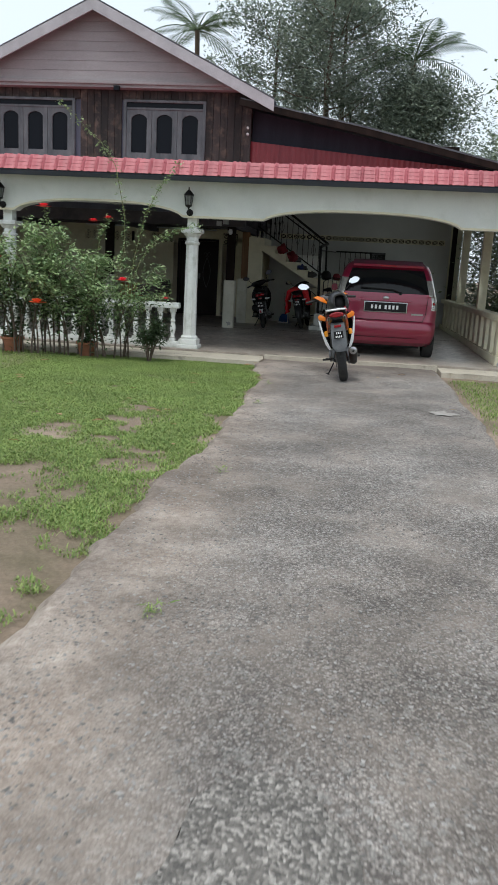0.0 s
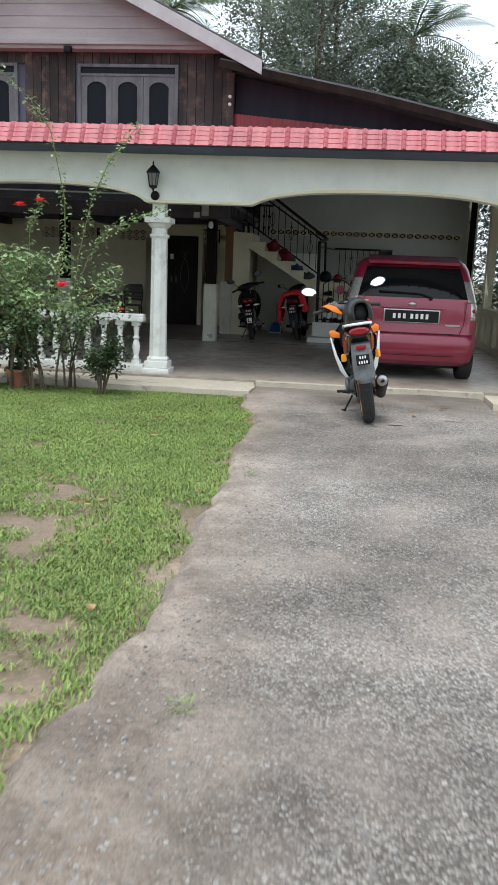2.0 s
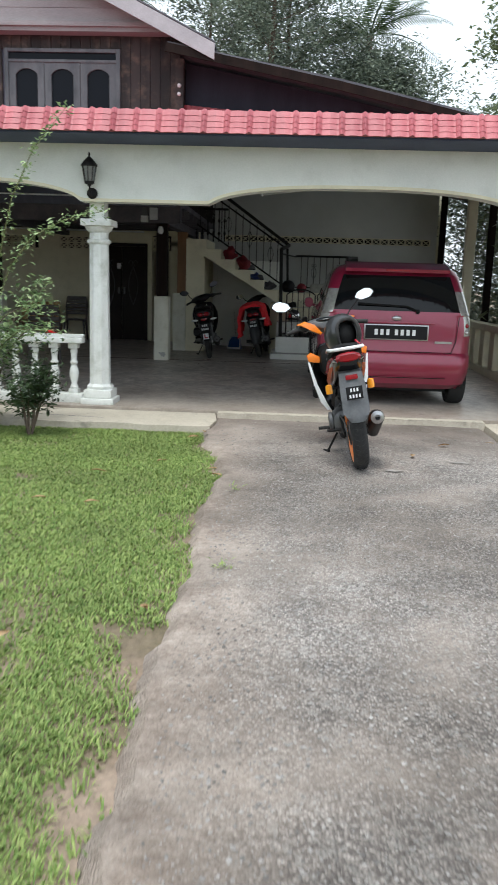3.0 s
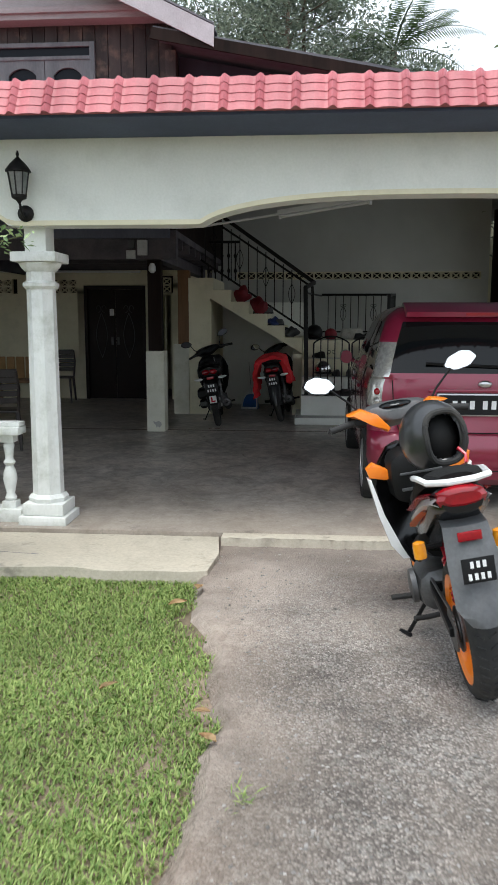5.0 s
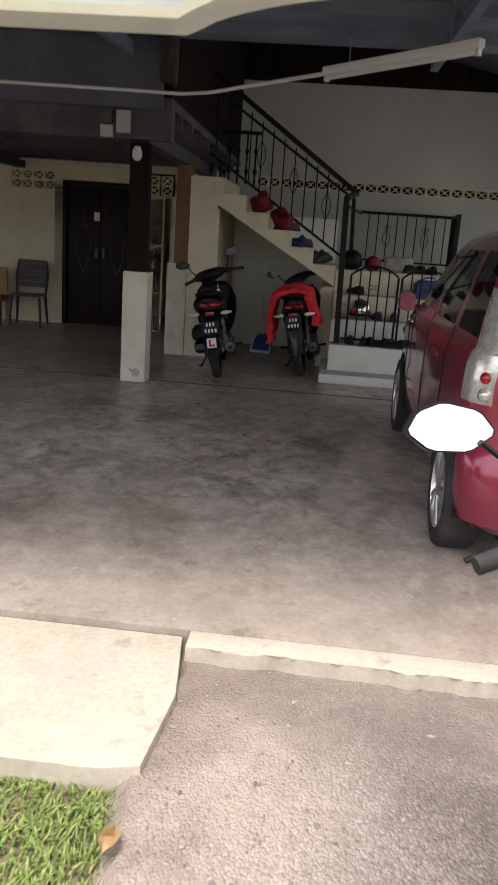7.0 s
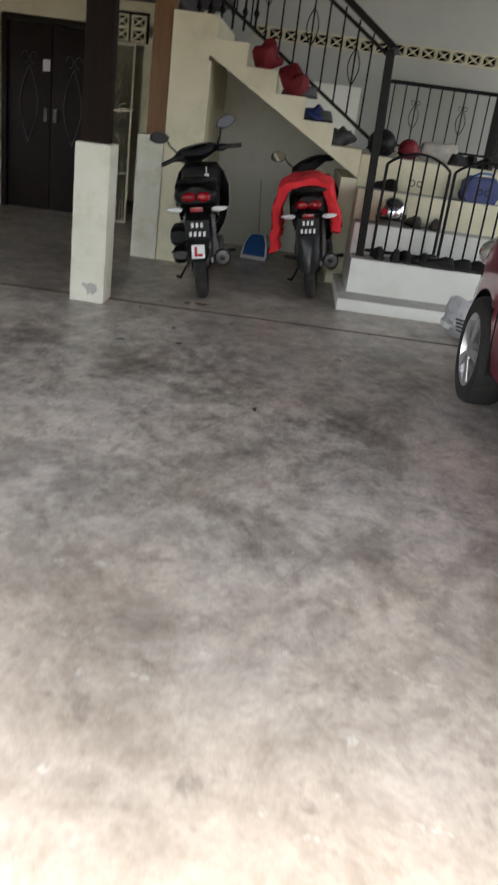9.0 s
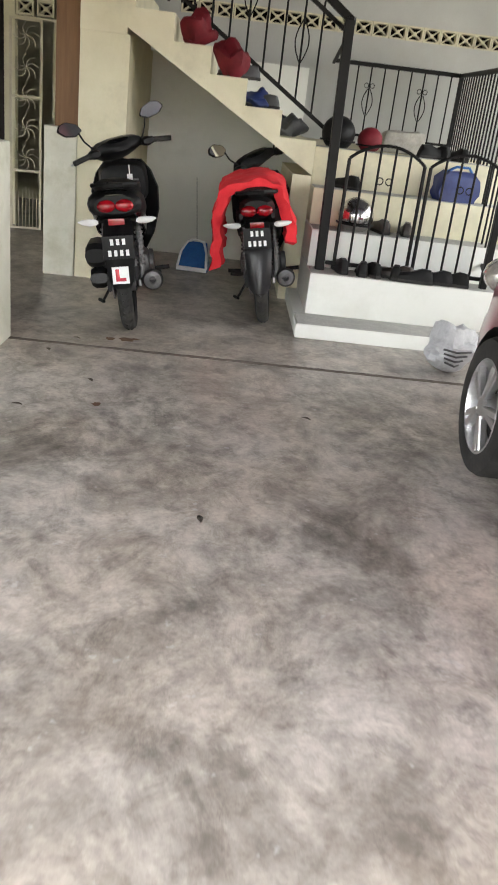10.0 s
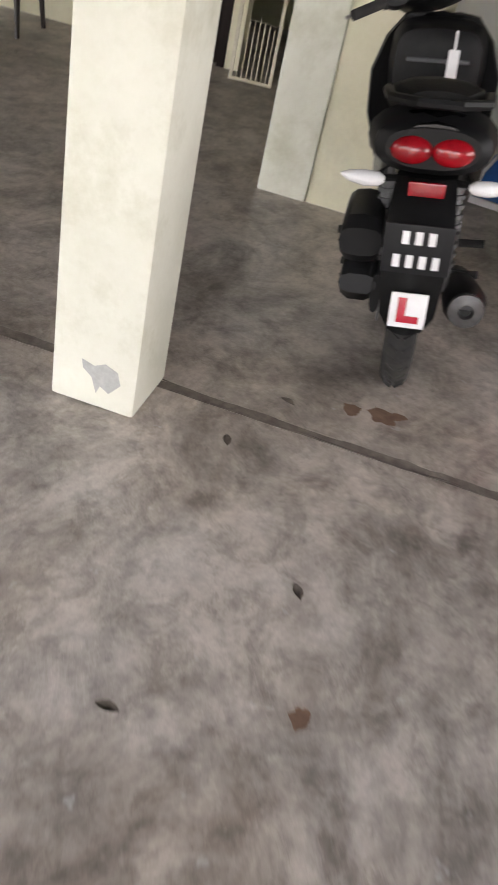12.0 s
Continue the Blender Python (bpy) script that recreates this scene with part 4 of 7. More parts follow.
for x in (-3.85, -6.6, -9.4):
    box(bm, x - 0.07, 16.85, 2.16, x + 0.07, 24.0, 2.299)
box(bm, -12.0, 16.84, 2.16, -3.55, 16.98, 2.42)
solo("house_floor", bm, M["under_floor"], "dark timber joists and boards under the raised house", "floor", kind="structure")

# upper side wall between house and stairwell
bm = B()
box(bm, -3.655, 16.95, 2.51, -3.57, 24.39, 4.52)
solo("wall_side", bm, M["timber_black"], "dark boarded side wall of the upper house", "wall", kind="structure")
bm = B()
prism(bm, [(-10.4, 2.5), (-3.1, 2.5), (-3.1, 4.55), (-6.74, 6.32), (-10.4, 4.55)], "y", 23.9, 23.96)
solo("wall_gable_rear", bm, M["timber_black"], "dark boarded rear gable", "wall", kind="structure")

# ---- back walls ----


def wall_xz(name, x0, x1, y, z0, z1, holes, mat, label, t=0.12):
    """A wall across the view with rectangular openings."""
    xs = sorted({x0, x1, *(v for h in holes for v in h[:2])})
    zs = sorted({z0, z1, *(v for h in holes for v in h[2:])})
    bm = B()
    for a, b in zip(xs, xs[1:]):
        for c, d in zip(zs, zs[1:]):
            if not any(h[0] <= (a + b) / 2 <= h[1] and h[2] <= (c + d) / 2 <= h[3] for h in holes):
                box(bm, a, y, c, b, y + t, d)
    bmesh.ops.remove_doubles(bm, verts=bm.verts, dist=1e-5)
    inner = [f for f in bm.faces if any(f is not g and set(f.verts) == set(g.verts) for e in f.edges for g in e.link_faces)]
    bmesh.ops.delete(bm, geom=inner, context="FACES")
    return solo(name, bm, mat, label, "wall", kind="structure")


wall_xz("wall_back", -12.0, -3.76, 21.2, 0.0, 2.42, [(-5.98, -4.86, 0, 2.04), (-4.76, -4.40, 0.0, 1.88), (-6.75, -6.10, 1.89, 2.15), (-8.6, -7.2, 1.89, 2.15), (-4.76, -4.36, 1.90, 2.20)],
        M["paint_cream"], "cream plastered back wall with a doorway and vent blocks")
wall_xz("wall_inner", -12.0, -3.0, 23.4, 0.0, 2.42, [], M["paint_cream"], "dim cream wall of the room behind")
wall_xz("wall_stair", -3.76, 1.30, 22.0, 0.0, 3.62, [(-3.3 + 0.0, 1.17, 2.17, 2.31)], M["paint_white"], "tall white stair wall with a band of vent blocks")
bm = B()
box(bm, -3.76, 22.0, 3.62, 1.30, 22.12, 4.7)
solo("wall_stair_top", bm, M["timber_black"], "dark boarding above the stair wall", "wall", kind="structure")
bm = B()
box(bm, -12.12, 12.66, -0.05, -12.0, 16.8, 0.75)
box(bm, -12.12, 16.8, -0.05, -12.0, 24.5, 4.9)
solo("wall_west", bm, M["paint_cream"], "cream plastered side wall of the verandah, low at the front", "wall", kind="structure")
bm = B()
box(bm, -3.76, 22.12, 0, -3.64, 24.5, 4.6)
box(bm, -12.0, 24.4, 0, 1.9, 24.5, 4.6)
solo("wall_rear", bm, M["paint_cream"], "plain rear wall closing the house", "wall", kind="structure")


def vent_mesh(w, h):
    """A pierced block: a square frame with a four-petal cross."""
    bm = B()
    t = 0.016
    for a, b, c, d in ((0, 0, w, t), (0, h - t, w, h), (0, t, t, h - t), (w - t, t, w, h - t)):
        box(bm, a, 0, b, c, 0.09, d)
    for p, q in (((t, t), (w - t, h - t)), ((t, h - t), (w - t, t))):
        slanted(bm, (p[0], 0.045, p[1]), (q[0], 0.045, q[1]), 0.08, 0.013)
    lathe(bm, [(0.02, -0.04), (0.02, 0.04)], 10, pose(w / 2, 0.045, h / 2, 90))
    return mesh_from("vent_block", bm, M["paint_cream"], 0)


VA = vent_mesh(0.175, 0.14)
st_wall = bpy.data.objects["wall_stair"]
for k in range(25):
    o = new("vent_block", VA)
    o.parent = st_wall
    o.location = (-3.3 + 0.005 + k * 0.1788, 22.012, 2.17)
VB = vent_mesh(0.16, 0.13)
bk_wall = bpy.data.objects["wall_back"]
for x0, n, z0, nz in ((-6.75, 4, 1.89, 2), (-8.6, 8, 1.89, 2), (-4.76, 2, 1.91, 2)):
    for k in range(n):
        for j in range(nz):
            o = new("vent_block", VB)
            o.parent = bk_wall
            o.location = (x0 + 0.004 + k * 0.162 if n > 2 else x0 + 0.01 + k * 0.19, 21.212, z0 + j * 0.13)

# dark sheets added behind the vent blocks to put shade in their holes
for x0, x1, y, z0, z1 in ((-3.3, 1.17, 22.104, 2.17, 2.31), (-6.75, -6.10, 21.305, 1.89, 2.15), (-8.6, -7.2, 21.305, 1.89, 2.15), (-4.76, -4.36, 21.305, 1.90, 2.20)):
    bm = B()
    box(bm, x0, y, z0, x1, y + 0.012, z1)
    part("vent_hole_shade", bm, M["timber_black"], st_wall if y > 22 else bk_wall)

# dark steel door
door = thing("door_1", pose(-5.98, 21.22, 0), "dark steel double door with a scrolled grille", "door", kind="structure")
bm = B()
for a, b, c, d in ((0, 0, 0.06, 2.03), (1.06, 0, 1.12, 2.03), (0.06, 1.97, 1.06, 2.03)):
    box(bm, a, -0.03, b, c, 0.08, d, 0.004)
part("frame", bm, M["door_dark"], door)
for k in range(2):
    bm = B()
    a = 0.065 + k * 0.5
    box(bm, a, 0.01, 0.01, a + 0.49, 0.05, 1.965, 0.004)
    leaf = part("leaf", bm, M["door_dark"], door)
    bm = B()
    for s in (-1, 1):
        pts = [(a + 0.245 + s * 0.10 * math.sin(math.pi * t) , -0.006, 0.75 + 0.8 * t) for t in [i / 14 for i in range(15)]]
        tube(bm, pts, 0.006, 6)
        pts = [(a + 0.245 + s * (0.05 + 0.04 * math.cos(5 * t)) , -0.006, 1.62 + 0.06 * math.sin(5 * t)) for t in [i / 12 for i in range(13)]]
        tube(bm, pts, 0.005, 6)
    part("scroll", bm, M["plastic_grey"], leaf)
    bm = B()
    box(bm, a + (0.42 if k == 0 else 0.03), -0.03, 0.98, a + (0.46 if k == 0 else 0.07), 0.01, 1.12, 0.006)
    part("handle", bm, M["engine"], leaf)
bm = B()
box(bm, 0.46, 0.0, 1.5, 0.54, 0.006, 1.62)
part("notice", bm, M["text_white"], door, "small pale notice stuck on the door")

# scrolled grille gate beside it
gate2 = thing("door_2", pose(-4.72, 20.86, 0, 0, 0, 8), "cream wrought-iron grille door standing ajar", "door", kind="structure")
bm = B()
for x in (0.0, 0.27):
    box(bm, x, -0.012, 0.02, x + 0.022, 0.012, 1.86)
for z in (0.02, 0.55, 1.2, 1.84):
    box(bm, 0.022, -0.01, z, 0.27, 0.01, z + 0.02)
part("frame", bm, M["iron_cream"], gate2)
bm = B()
for k in range(7):
    x = 0.05 + k * 0.033
    tube(bm, [(x, 0, 0.04), (x, 0, 0.42 - 0.02 * abs(k - 3))], 0.004, 5)
part("bars", bm, M["iron_cream"], gate2)
for k in range(5):
    bm = B()
    cz = 0.68 + k * 0.26
    for j in range(8):
        a = 2 * math.pi * j / 8
        pts = [(0.146 + t * 0.115 * math.cos(a) + 0.03 * math.sin(math.pi * t) * -math.sin(a), 0, cz + t * 0.115 * math.sin(a) + 0.03 * math.sin(math.pi * t) * math.cos(a)) for t in [i / 6 for i in range(7)]]
        tube(bm, pts, 0.004, 5)
    part("rosette", bm, M["iron_cream"], gate2)

# ---- posts of the house: concrete stump, timber above ----


def stump(x, y, w, h, mat_up, up_w, z_up, label):
    p = thing("house_post", pose(x, y, 0), label, "post", "house posts", "structure")
    bm = B()
    box(bm, -w / 2, 0, 0, w / 2, w, h, 0.012)
    part("stump", bm, M["stump_paint"], p)
    bm = B()
    box(bm, up_w[0], 0.04, h + 0.001, up_w[1], 0.04 + 0.13, z_up, 0.006)
    part("timber", bm, mat_up, p)
    return p


P1 = stump(-3.868, 17.009, 0.235, 1.03, M["timber_black"], (-0.09, 0.085), 2.16, "cream concrete stump carrying a black timber post")
bm = B()
prism(bm, [(-0.035, 0.135), (0.0, 0.125), (0.03, 0.14), (0.065, 0.125), (0.075, 0.09), (0.045, 0.055), (0.02, 0.07), (0.01, 0.045), (-0.005, 0.09), (-0.03, 0.11)], "y", -0.0015, 0.004)
patch = part("patch", bm, M["bare_cement"], P1, "grey bare patch low on the paint")
P2 = stump(-3.861, 18.992, 0.235, 1.06, M["timber_brown"], (-0.05, 0.13), 2.16, "cream concrete stump carrying a brown timber plank")
for x in (-6.6, -9.4):
    stump(x, 17.009, 0.235, 1.03, M["timber_black"], (-0.09, 0.085), 2.16, "cream concrete stump carrying a black timber post")

# ---- stairs ----
stairs = tagged(new("staircase"), "cream painted concrete L-shaped staircase", "staircase", kind="structure")
# flight along the wall: profile of steps with a sloping soffit
ST_Y0, ST_Y1 = 19.0, 20.54
steps = []
x, z = -3.37, 2.045
outline = [(-3.742, z), (-3.37, z)]
for k in range(5):
    z2 = 2.045 - 0.176 * (k + 1)
    outline += [(x, z2 + 0.0), (x + 0.268, z2)]
    x += 0.268
outline += [(x, 1.13), (x + 0.0, 0.93)]
low = outline[-1]
outline += [(-3.42, 1.745), (-3.42, 1.70), (-3.742, 1.70)]
bm = B()
prism(bm, outline, "y", ST_Y0, ST_Y1)
part("flight", bm, M["paint_cream"], stairs, angle=20)
bm = B()
box(bm, -3.742, 19.012, 0.0, -3.40, 20.62, 1.699)
part("end_wall", bm, M["paint_cream"], stairs)
bm = B()
box(bm, -3.40, 20.55, 0.0, -2.03, 20.63, 1.72)
part("recess_wall", bm, M["paint_grey"], stairs)
bm = B()
box(bm, -2.17, 19.01, 0.0, -2.03, 20.54, 0.925)
part("pier", bm, M["paint_cream"], stairs)
# front steps up to the landing
for name, x0, x1, y0, y1, z0, z1 in (("step", -2.11, -0.50, 17.87, 21.98, 0.0, 0.092), ("step", -2.03, -0.56, 18.19, 21.98, 0.093, 0.365), ("step", -2.028, -0.54, 18.48, 21.98, 0.366, 0.615),
                                     ("step", -2.026, -0.50, 18.77, 21.98, 0.616, 0.865), ("landing", -2.024, -0.33, 19.05, 21.98, 0.866, 1.13)):
    bm = B()
    box(bm, x0, y0, z0, x1, y1, z1, 0.008)
    part(name, bm, M["paint_cream"] if z1 > 0.7 else M["paint_grey"], stairs)
    bm = B()
    box(bm, x0 + 0.01, y0 + 0.012, z1 + 0.0005, x1 - 0.01, min(y1, y0 + (0.31 if z1 < 0.1 else 0.27)), z1 + 0.003)
    part("tread", bm, M["bare_cement"], stairs)

# railings
rail = tagged(new("stair_railing"), "black wrought-iron stair railing with scrolls", "railing", kind="structure")


def bar(name, p, q, r=0.008, sq=0.0, parent=None):
    bm = B()
    if sq:
        slanted(bm, p, q, sq, sq, 0.003)
    else:
        tube(bm, [p, q], r, 6)
    return part(name, bm, M["iron_black"], parent or rail)


RY = 19.30
slope = 0.176 / 0.268
bar("newel", (-1.86, RY, 1.134), (-1.89, RY, 1.93), sq=0.045)
bar("handrail", (-1.86, RY, 1.985), (-3.75, RY, 1.985 + 1.89 * 0.70), sq=0.055)
bar("handrail", (-1.985, 18.36, 1.875), (-1.86, RY, 1.985), sq=0.05)
bar("lower_rail", (-1.87, RY, 1.20), (-3.75, RY, 1.20 + 1.88 * slope), sq=0.03)
bar("mid_rail", (-1.89, RY, 1.915), (-3.75, RY, 1.915 + 1.86 * slope), sq=0.03)
for k in range(13):
    x = -2.07 - k * 0.132
    zz = 1.20 + (-1.87 - x) * slope
    bar("picket", (x, RY, zz), (x, RY, zz + 0.76), 0.0075)
    if k % 3 == 1:
        bm = B()
        for s in (-1, 1):
            pts = [(x + s * 0.05 * math.sin(math.pi * t), RY, zz + 0.25 + 0.3 * t) for t in [i / 8 for i in range(9)]]
            tube(bm, pts, 0.005, 5)
        part("scroll", bm, M["iron_black"], rail)

top_rail = tagged(new("landing_railing"), "black railing of turned bars on the upper landing", "railing", kind="structure")
for k in range(6):
    bm = B()
    x = -3.70 + k * 0.11
    lathe(bm, [(0.012, 0), (0.012, 0.12), (0.03, 0.16), (0.012, 0.2), (0.012, 0.36), (0.03, 0.4), (0.012, 0.44), (0.012, 0.6)], 8, pose(x, 20.2, 2.06))
    part("picket", bm, M["iron_black"], top_rail)
bm = B()
slanted(bm, (-3.76, 20.2, 2.68), (-3.08, 20.2, 2.68), 0.05, 0.04)
part("handrail", bm, M["iron_black"], top_rail)

guard = tagged(new("landing_guard"), "black wrought-iron guard railing round the stair landing", "railing", kind="structure")
GY = 21.6
bar("top_rail", (-1.72, GY, 1.88), (-0.44, GY, 1.88), sq=0.04, parent=guard)
bar("low_rail", (-1.72, GY, 1.22), (-0.44, GY, 1.22), sq=0.025, parent=guard)
for k in range(9):
    x = -1.60 + k * 0.135
    bar("picket", (x, GY, 1.22), (x, GY, 1.87), 0.0075, parent=guard)
for x in (-1.33, -0.79):
    bm = B()
    for s in (-1, 1):
        pts = [(x + s * (0.012 + 0.04 * math.sin(math.pi * t)), GY, 1.42 + 0.24 * t) for t in [i / 8 for i in range(9)]]
        tube(bm, pts, 0.005, 5)
        pts = [(x + s * (0.03 + 0.022 * math.cos(6 * t)), GY, 1.69 + 0.022 * math.sin(6 * t)) for t in [i / 9 for i in range(10)]]
        tube(bm, pts, 0.004, 5)
    part("scroll", bm, M["iron_black"], guard)
# right-hand run, stepping down to the front
bar("corner_post", (-0.42, GY, 1.134), (-0.42, GY, 1.90), sq=0.04, parent=guard)
bar("top_rail", (-0.42, GY, 1.88), (-0.83, 18.30, 1.76), sq=0.035, parent=guard)
bar("low_rail", (-0.42, GY, 1.20), (-0.83, 18.30, 0.46), sq=0.022, parent=guard)
bar("corner_post", (-0.83, 18.30, 0.367), (-0.83, 18.30, 1.78), sq=0.045, parent=guard)
for k in range(20):
    f = (k + 0.7) / 21
    x, yy = -0.42 - 0.41 * f, GY + (18.30 - GY) * f
    bar("picket", (x, yy, 1.20 - 0.74 * f), (x, yy, 1.87 - 0.12 * f), 0.0075, parent=guard)

gate = tagged(new("stair_gate"), "low black iron gate across the front steps", "gate", kind="structure")
GF = 18.36
bar("post", (-1.955, GF, 0.367), (-1.985, GF, 1.885), sq=0.06, parent=gate)
bar("tie_bar", (-1.98, GF, 1.80), (-1.72, 21.6, 1.86), sq=0.025, parent=gate)
bar("low_rail", (-1.92, GF, 0.42), (-0.83, GF, 0.42), sq=0.025, parent=gate)
for a, b in ((-1.86, -1.36), (-1.32, -0.82)):
    bm = B()
    pts = [(a + (b - a) * t, GF, 1.10 + 0.10 * math.sin(math.pi * t) ** 0.8) for t in [i / 12 for i in range(13)]]
    tube(bm, pts, 0.011, 6)
    part("arched_rail", bm, M["iron_black"], gate)
    for k in range(6):
        t = k / 5
        x = a + (b - a) * t
        bar("picket", (x, GF, 0.42), (x, GF, 1.10 + 0.10 * math.sin(math.pi * t) ** 0.8), 0.008 if 0 < k < 5 else 0.012, parent=gate)
    bm = B()
    for s in (-1, 1):
        pts = [((a + b) / 2 + s * (0.03 + 0.022 * math.cos(6 * t)), GF, 0.98 + 0.022 * math.sin(6 * t)) for t in [i / 9 for i in range(10)]]
        tube(bm, pts, 0.004, 5)
    part("scroll", bm, M["iron_black"], gate)

# ---- car ----


def rounded_plan(y0, y1, hw, rr, rf, z):
    """Plan outline of the body at one height, from the rear's middle round to the right and back."""
    pts = []
    rr, rf = min(rr, hw * 0.9), min(rf, hw * 0.9)
    for i in range(9):
        t = i / 8
        pts.append((t * (hw - rr), y0 - 0.0 + 0.025 * (t ** 2)))
    for i in range(1, 7):
        a = math.pi / 2 * i / 6
        pts.append((hw - rr + rr * math.sin(a), y0 + 0.025 + rr - rr * math.cos(a)))
    ya, yb = y0 + 0.025 + rr, y1 - rf
    for i in range(1, 61):
        t = i / 60
        pts.append((hw - 0.02 * (2 * t - 1) ** 2, ya + (yb - ya) * t))
    for i in range(1, 8):
        a = math.pi / 2 * i / 7
        pts.append((hw - 0.02 - rf + rf * math.cos(a), y1 - rf + rf * math.sin(a)))
    for i in range(1, 6):
        t = 1 - i / 5
        pts.append((t * (hw - 0.02 - rf), y1 + 0.04 * (1 - t * t)))
    left = [(-x, y) for x, y in pts[-2:0:-1]]
    return [(x, y, z) for x, y in pts + left]


def car(m):
    c = thing("car", m, "dark red compact hatchback parked on the cement floor", "car")
    keys = [(0.20, 0.14, 3.58, 0.74), (0.26, 0.05, 3.66, 0.80), (0.40, 0.0, 3.70, 0.828), (0.50, 0.0, 3.71, 0.834), (0.56, 0.02, 3.70, 0.832), (0.60, 0.055, 3.68, 0.828), (0.72, 0.07, 3.64, 0.834),
            (0.86, 0.075, 3.52, 0.834), (0.94, 0.08, 3.30, 0.826), (0.985, 0.085, 2.95, 0.812), (1.03, 0.095, 2.74, 0.795), (1.12, 0.142, 2.60, 0.775), (1.25, 0.205, 2.38, 0.742), (1.40, 0.28, 2.10, 0.695),
            (1.455, 0.315, 1.96, 0.66), (1.50, 0.38, 1.78, 0.60), (1.53, 0.50, 1.60, 0.49), (1.545, 0.75, 1.38, 0.30)]

    def at(z):
        for a, b in zip(keys, keys[1:]):
            if a[0] <= z <= b[0] + 1e-9:
                t = (z - a[0]) / (b[0] - a[0])
                return [a[i] + (b[i] - a[i]) * t for i in (1, 2, 3)]
    levels = sorted({round(k[0], 3) for k in keys} | {0.23, 0.29, 0.33, 0.365, 0.45, 0.64, 0.68, 0.78, 1.0, 1.32})
    rings = []
    for z in levels:
        y0, y1, hw = at(z)
        rings.append(rounded_plan(y0, y1, hw, 0.20 if z < 1.0 else 0.16, 0.5 if z < 0.95 else 0.28, z))
    n = len(rings[0])
    groups = {}
    arches = [(0.56, 0.285, 0.325), (2.99, 0.285, 0.325)]
    for j in range(len(levels) - 1):
        for i in range(n):
            q = [rings[j][i], rings[j][(i + 1) % n], rings[j + 1][(i + 1) % n], rings[j + 1][i]]
            cx, cy, cz = (sum(p[k] for p in q) / 4 for k in range(3))
            if any(math.hypot(cy - a, cz - b) < r for a, b, r in arches) and abs(cx) > 0.6:
                continue
            y0, y1, hw = at(cz)
            rear, front = cy < y0 + 0.03, cy > y1 - 0.3
            sidef = abs(cx) > hw - 0.06 and y0 + 0.2 < cy < y1 - 0.3
            g = "body"
            if rear and 1.03 < cz < 1.40 and abs(cx) < hw - 0.11:
                g = "rear_window"
            elif cz > 1.03 and cz < 1.46 and front:
                g = "windscreen"
            elif sidef and 1.03 < cz < 1.40 and (0.42 < cy < 0.86 or 0.95 < cy < 1.62 or 1.70 < cy < 2.42):
                g = "side_window_left" if cx < 0 else "side_window_right"
            elif 0.76 < cz < 1.25 and cy < y0 + 0.21 and abs(cx) > hw - 0.10:
                g = "lamp_left" if cx < 0 else "lamp_right"
            elif cz < 0.60 and cy < 0.30:
                g = "bumper"
            elif cz < 0.60 and cy > 3.42:
                g = "front_bumper"
            groups.setdefault(g, []).append(q)
    looks = {"body": ("body", "car_red"), "rear_window": ("rear_window", "glass_car"), "windscreen": ("windscreen", "glass_car"), "side_window_left": ("side_window", "glass_car"),
             "side_window_right": ("side_window", "glass_car"), "lamp_left": ("tail_lamp", "lens_clear"), "lamp_right": ("tail_lamp", "lens_clear"), "bumper": ("bumper", "car_red"), "front_bumper": ("bumper", "car_red")}
    made = {}
    for g, quads in groups.items():
        bm = B()
        seen = {}
        for q in quads:
            vs = []
            for p in q:
                key = tuple(round(v, 4) for v in p)
                if key not in seen:
                    seen[key] = bm.verts.new(p)
                vs.append(seen[key])
            if len(set(vs)) == 4:
                try:
                    bm.faces.new(vs)
                except ValueError:
                    pass
        if g in ("body", "bumper", "front_bumper"):
            for v in bm.verts:
                if abs(v.co.x) > 0.6:
                    for a, b, r in arches:
                        d = math.hypot(v.co.y - a, v.co.z - b)
                        if d < r + 0.035 and v.is_boundary and v.co.z > 0.18:
                            k = r / max(d, 1e-4)
                            v.co.y, v.co.z = a + (v.co.y - a) * k, b + (v.co.z - b) * k
        if g == "body":
            top = [v for v in bm.verts if abs(v.co.z - 1.545) < 1e-3]
            top.sort(key=lambda v: math.atan2(v.co.y - 1.05, v.co.x))
            bm.faces.new(top)
        name, mat = looks[g]
        made[g] = part(name, bm, M[mat], c, angle=28)
    # red middle of the tail lamps
    for s, g in ((-1, "lamp_left"), (1, "lamp_right")):
        bm = B()
        ball(bm, (s * 0.765, 0.165, 0.89), 0.026, 0.032, 0.026, 12, 8)
        part("lamp_bulb", bm, M["lens_red"], made[g])
        bm = B()
        ball(bm, (s * 0.765, 0.16, 0.82), 0.028, 0.04, 0.03, 12, 8)
        part("lamp_bulb", bm, M["lens_clear"], made[g])
    # floor pan and arch liners
    bm = B()
    box(bm, -0.60, 0.25, 0.16, 0.60, 3.45, 0.5)
    for a, b, r in arches:
        for s in (-1, 1):
            pts = [(a + r * math.cos(t), b + r * math.sin(t)) for t in [math.pi * 1.08 * i / 16 - 0.12 for i in range(17)]]
            r0 = [bm.verts.new((s * 0.815, y, z)) for y, z in pts]
            r1 = [bm.verts.new((s * 0.58, y, z)) for y, z in pts]
            ring_faces(bm, r0, r1, closed=False)
    part("underbody", bm, M["plastic_black"], c)
    # spoiler
    bm = B()
    prism(bm, [(0.225, 1.435), (0.215, 1.47), (0.34, 1.515), (0.54, 1.545), (0.52, 1.50), (0.31, 1.43)], "x", -0.56, 0.56, 0.01)
    sp = part("spoiler", bm, M["car_red"], c)
    bm = B()
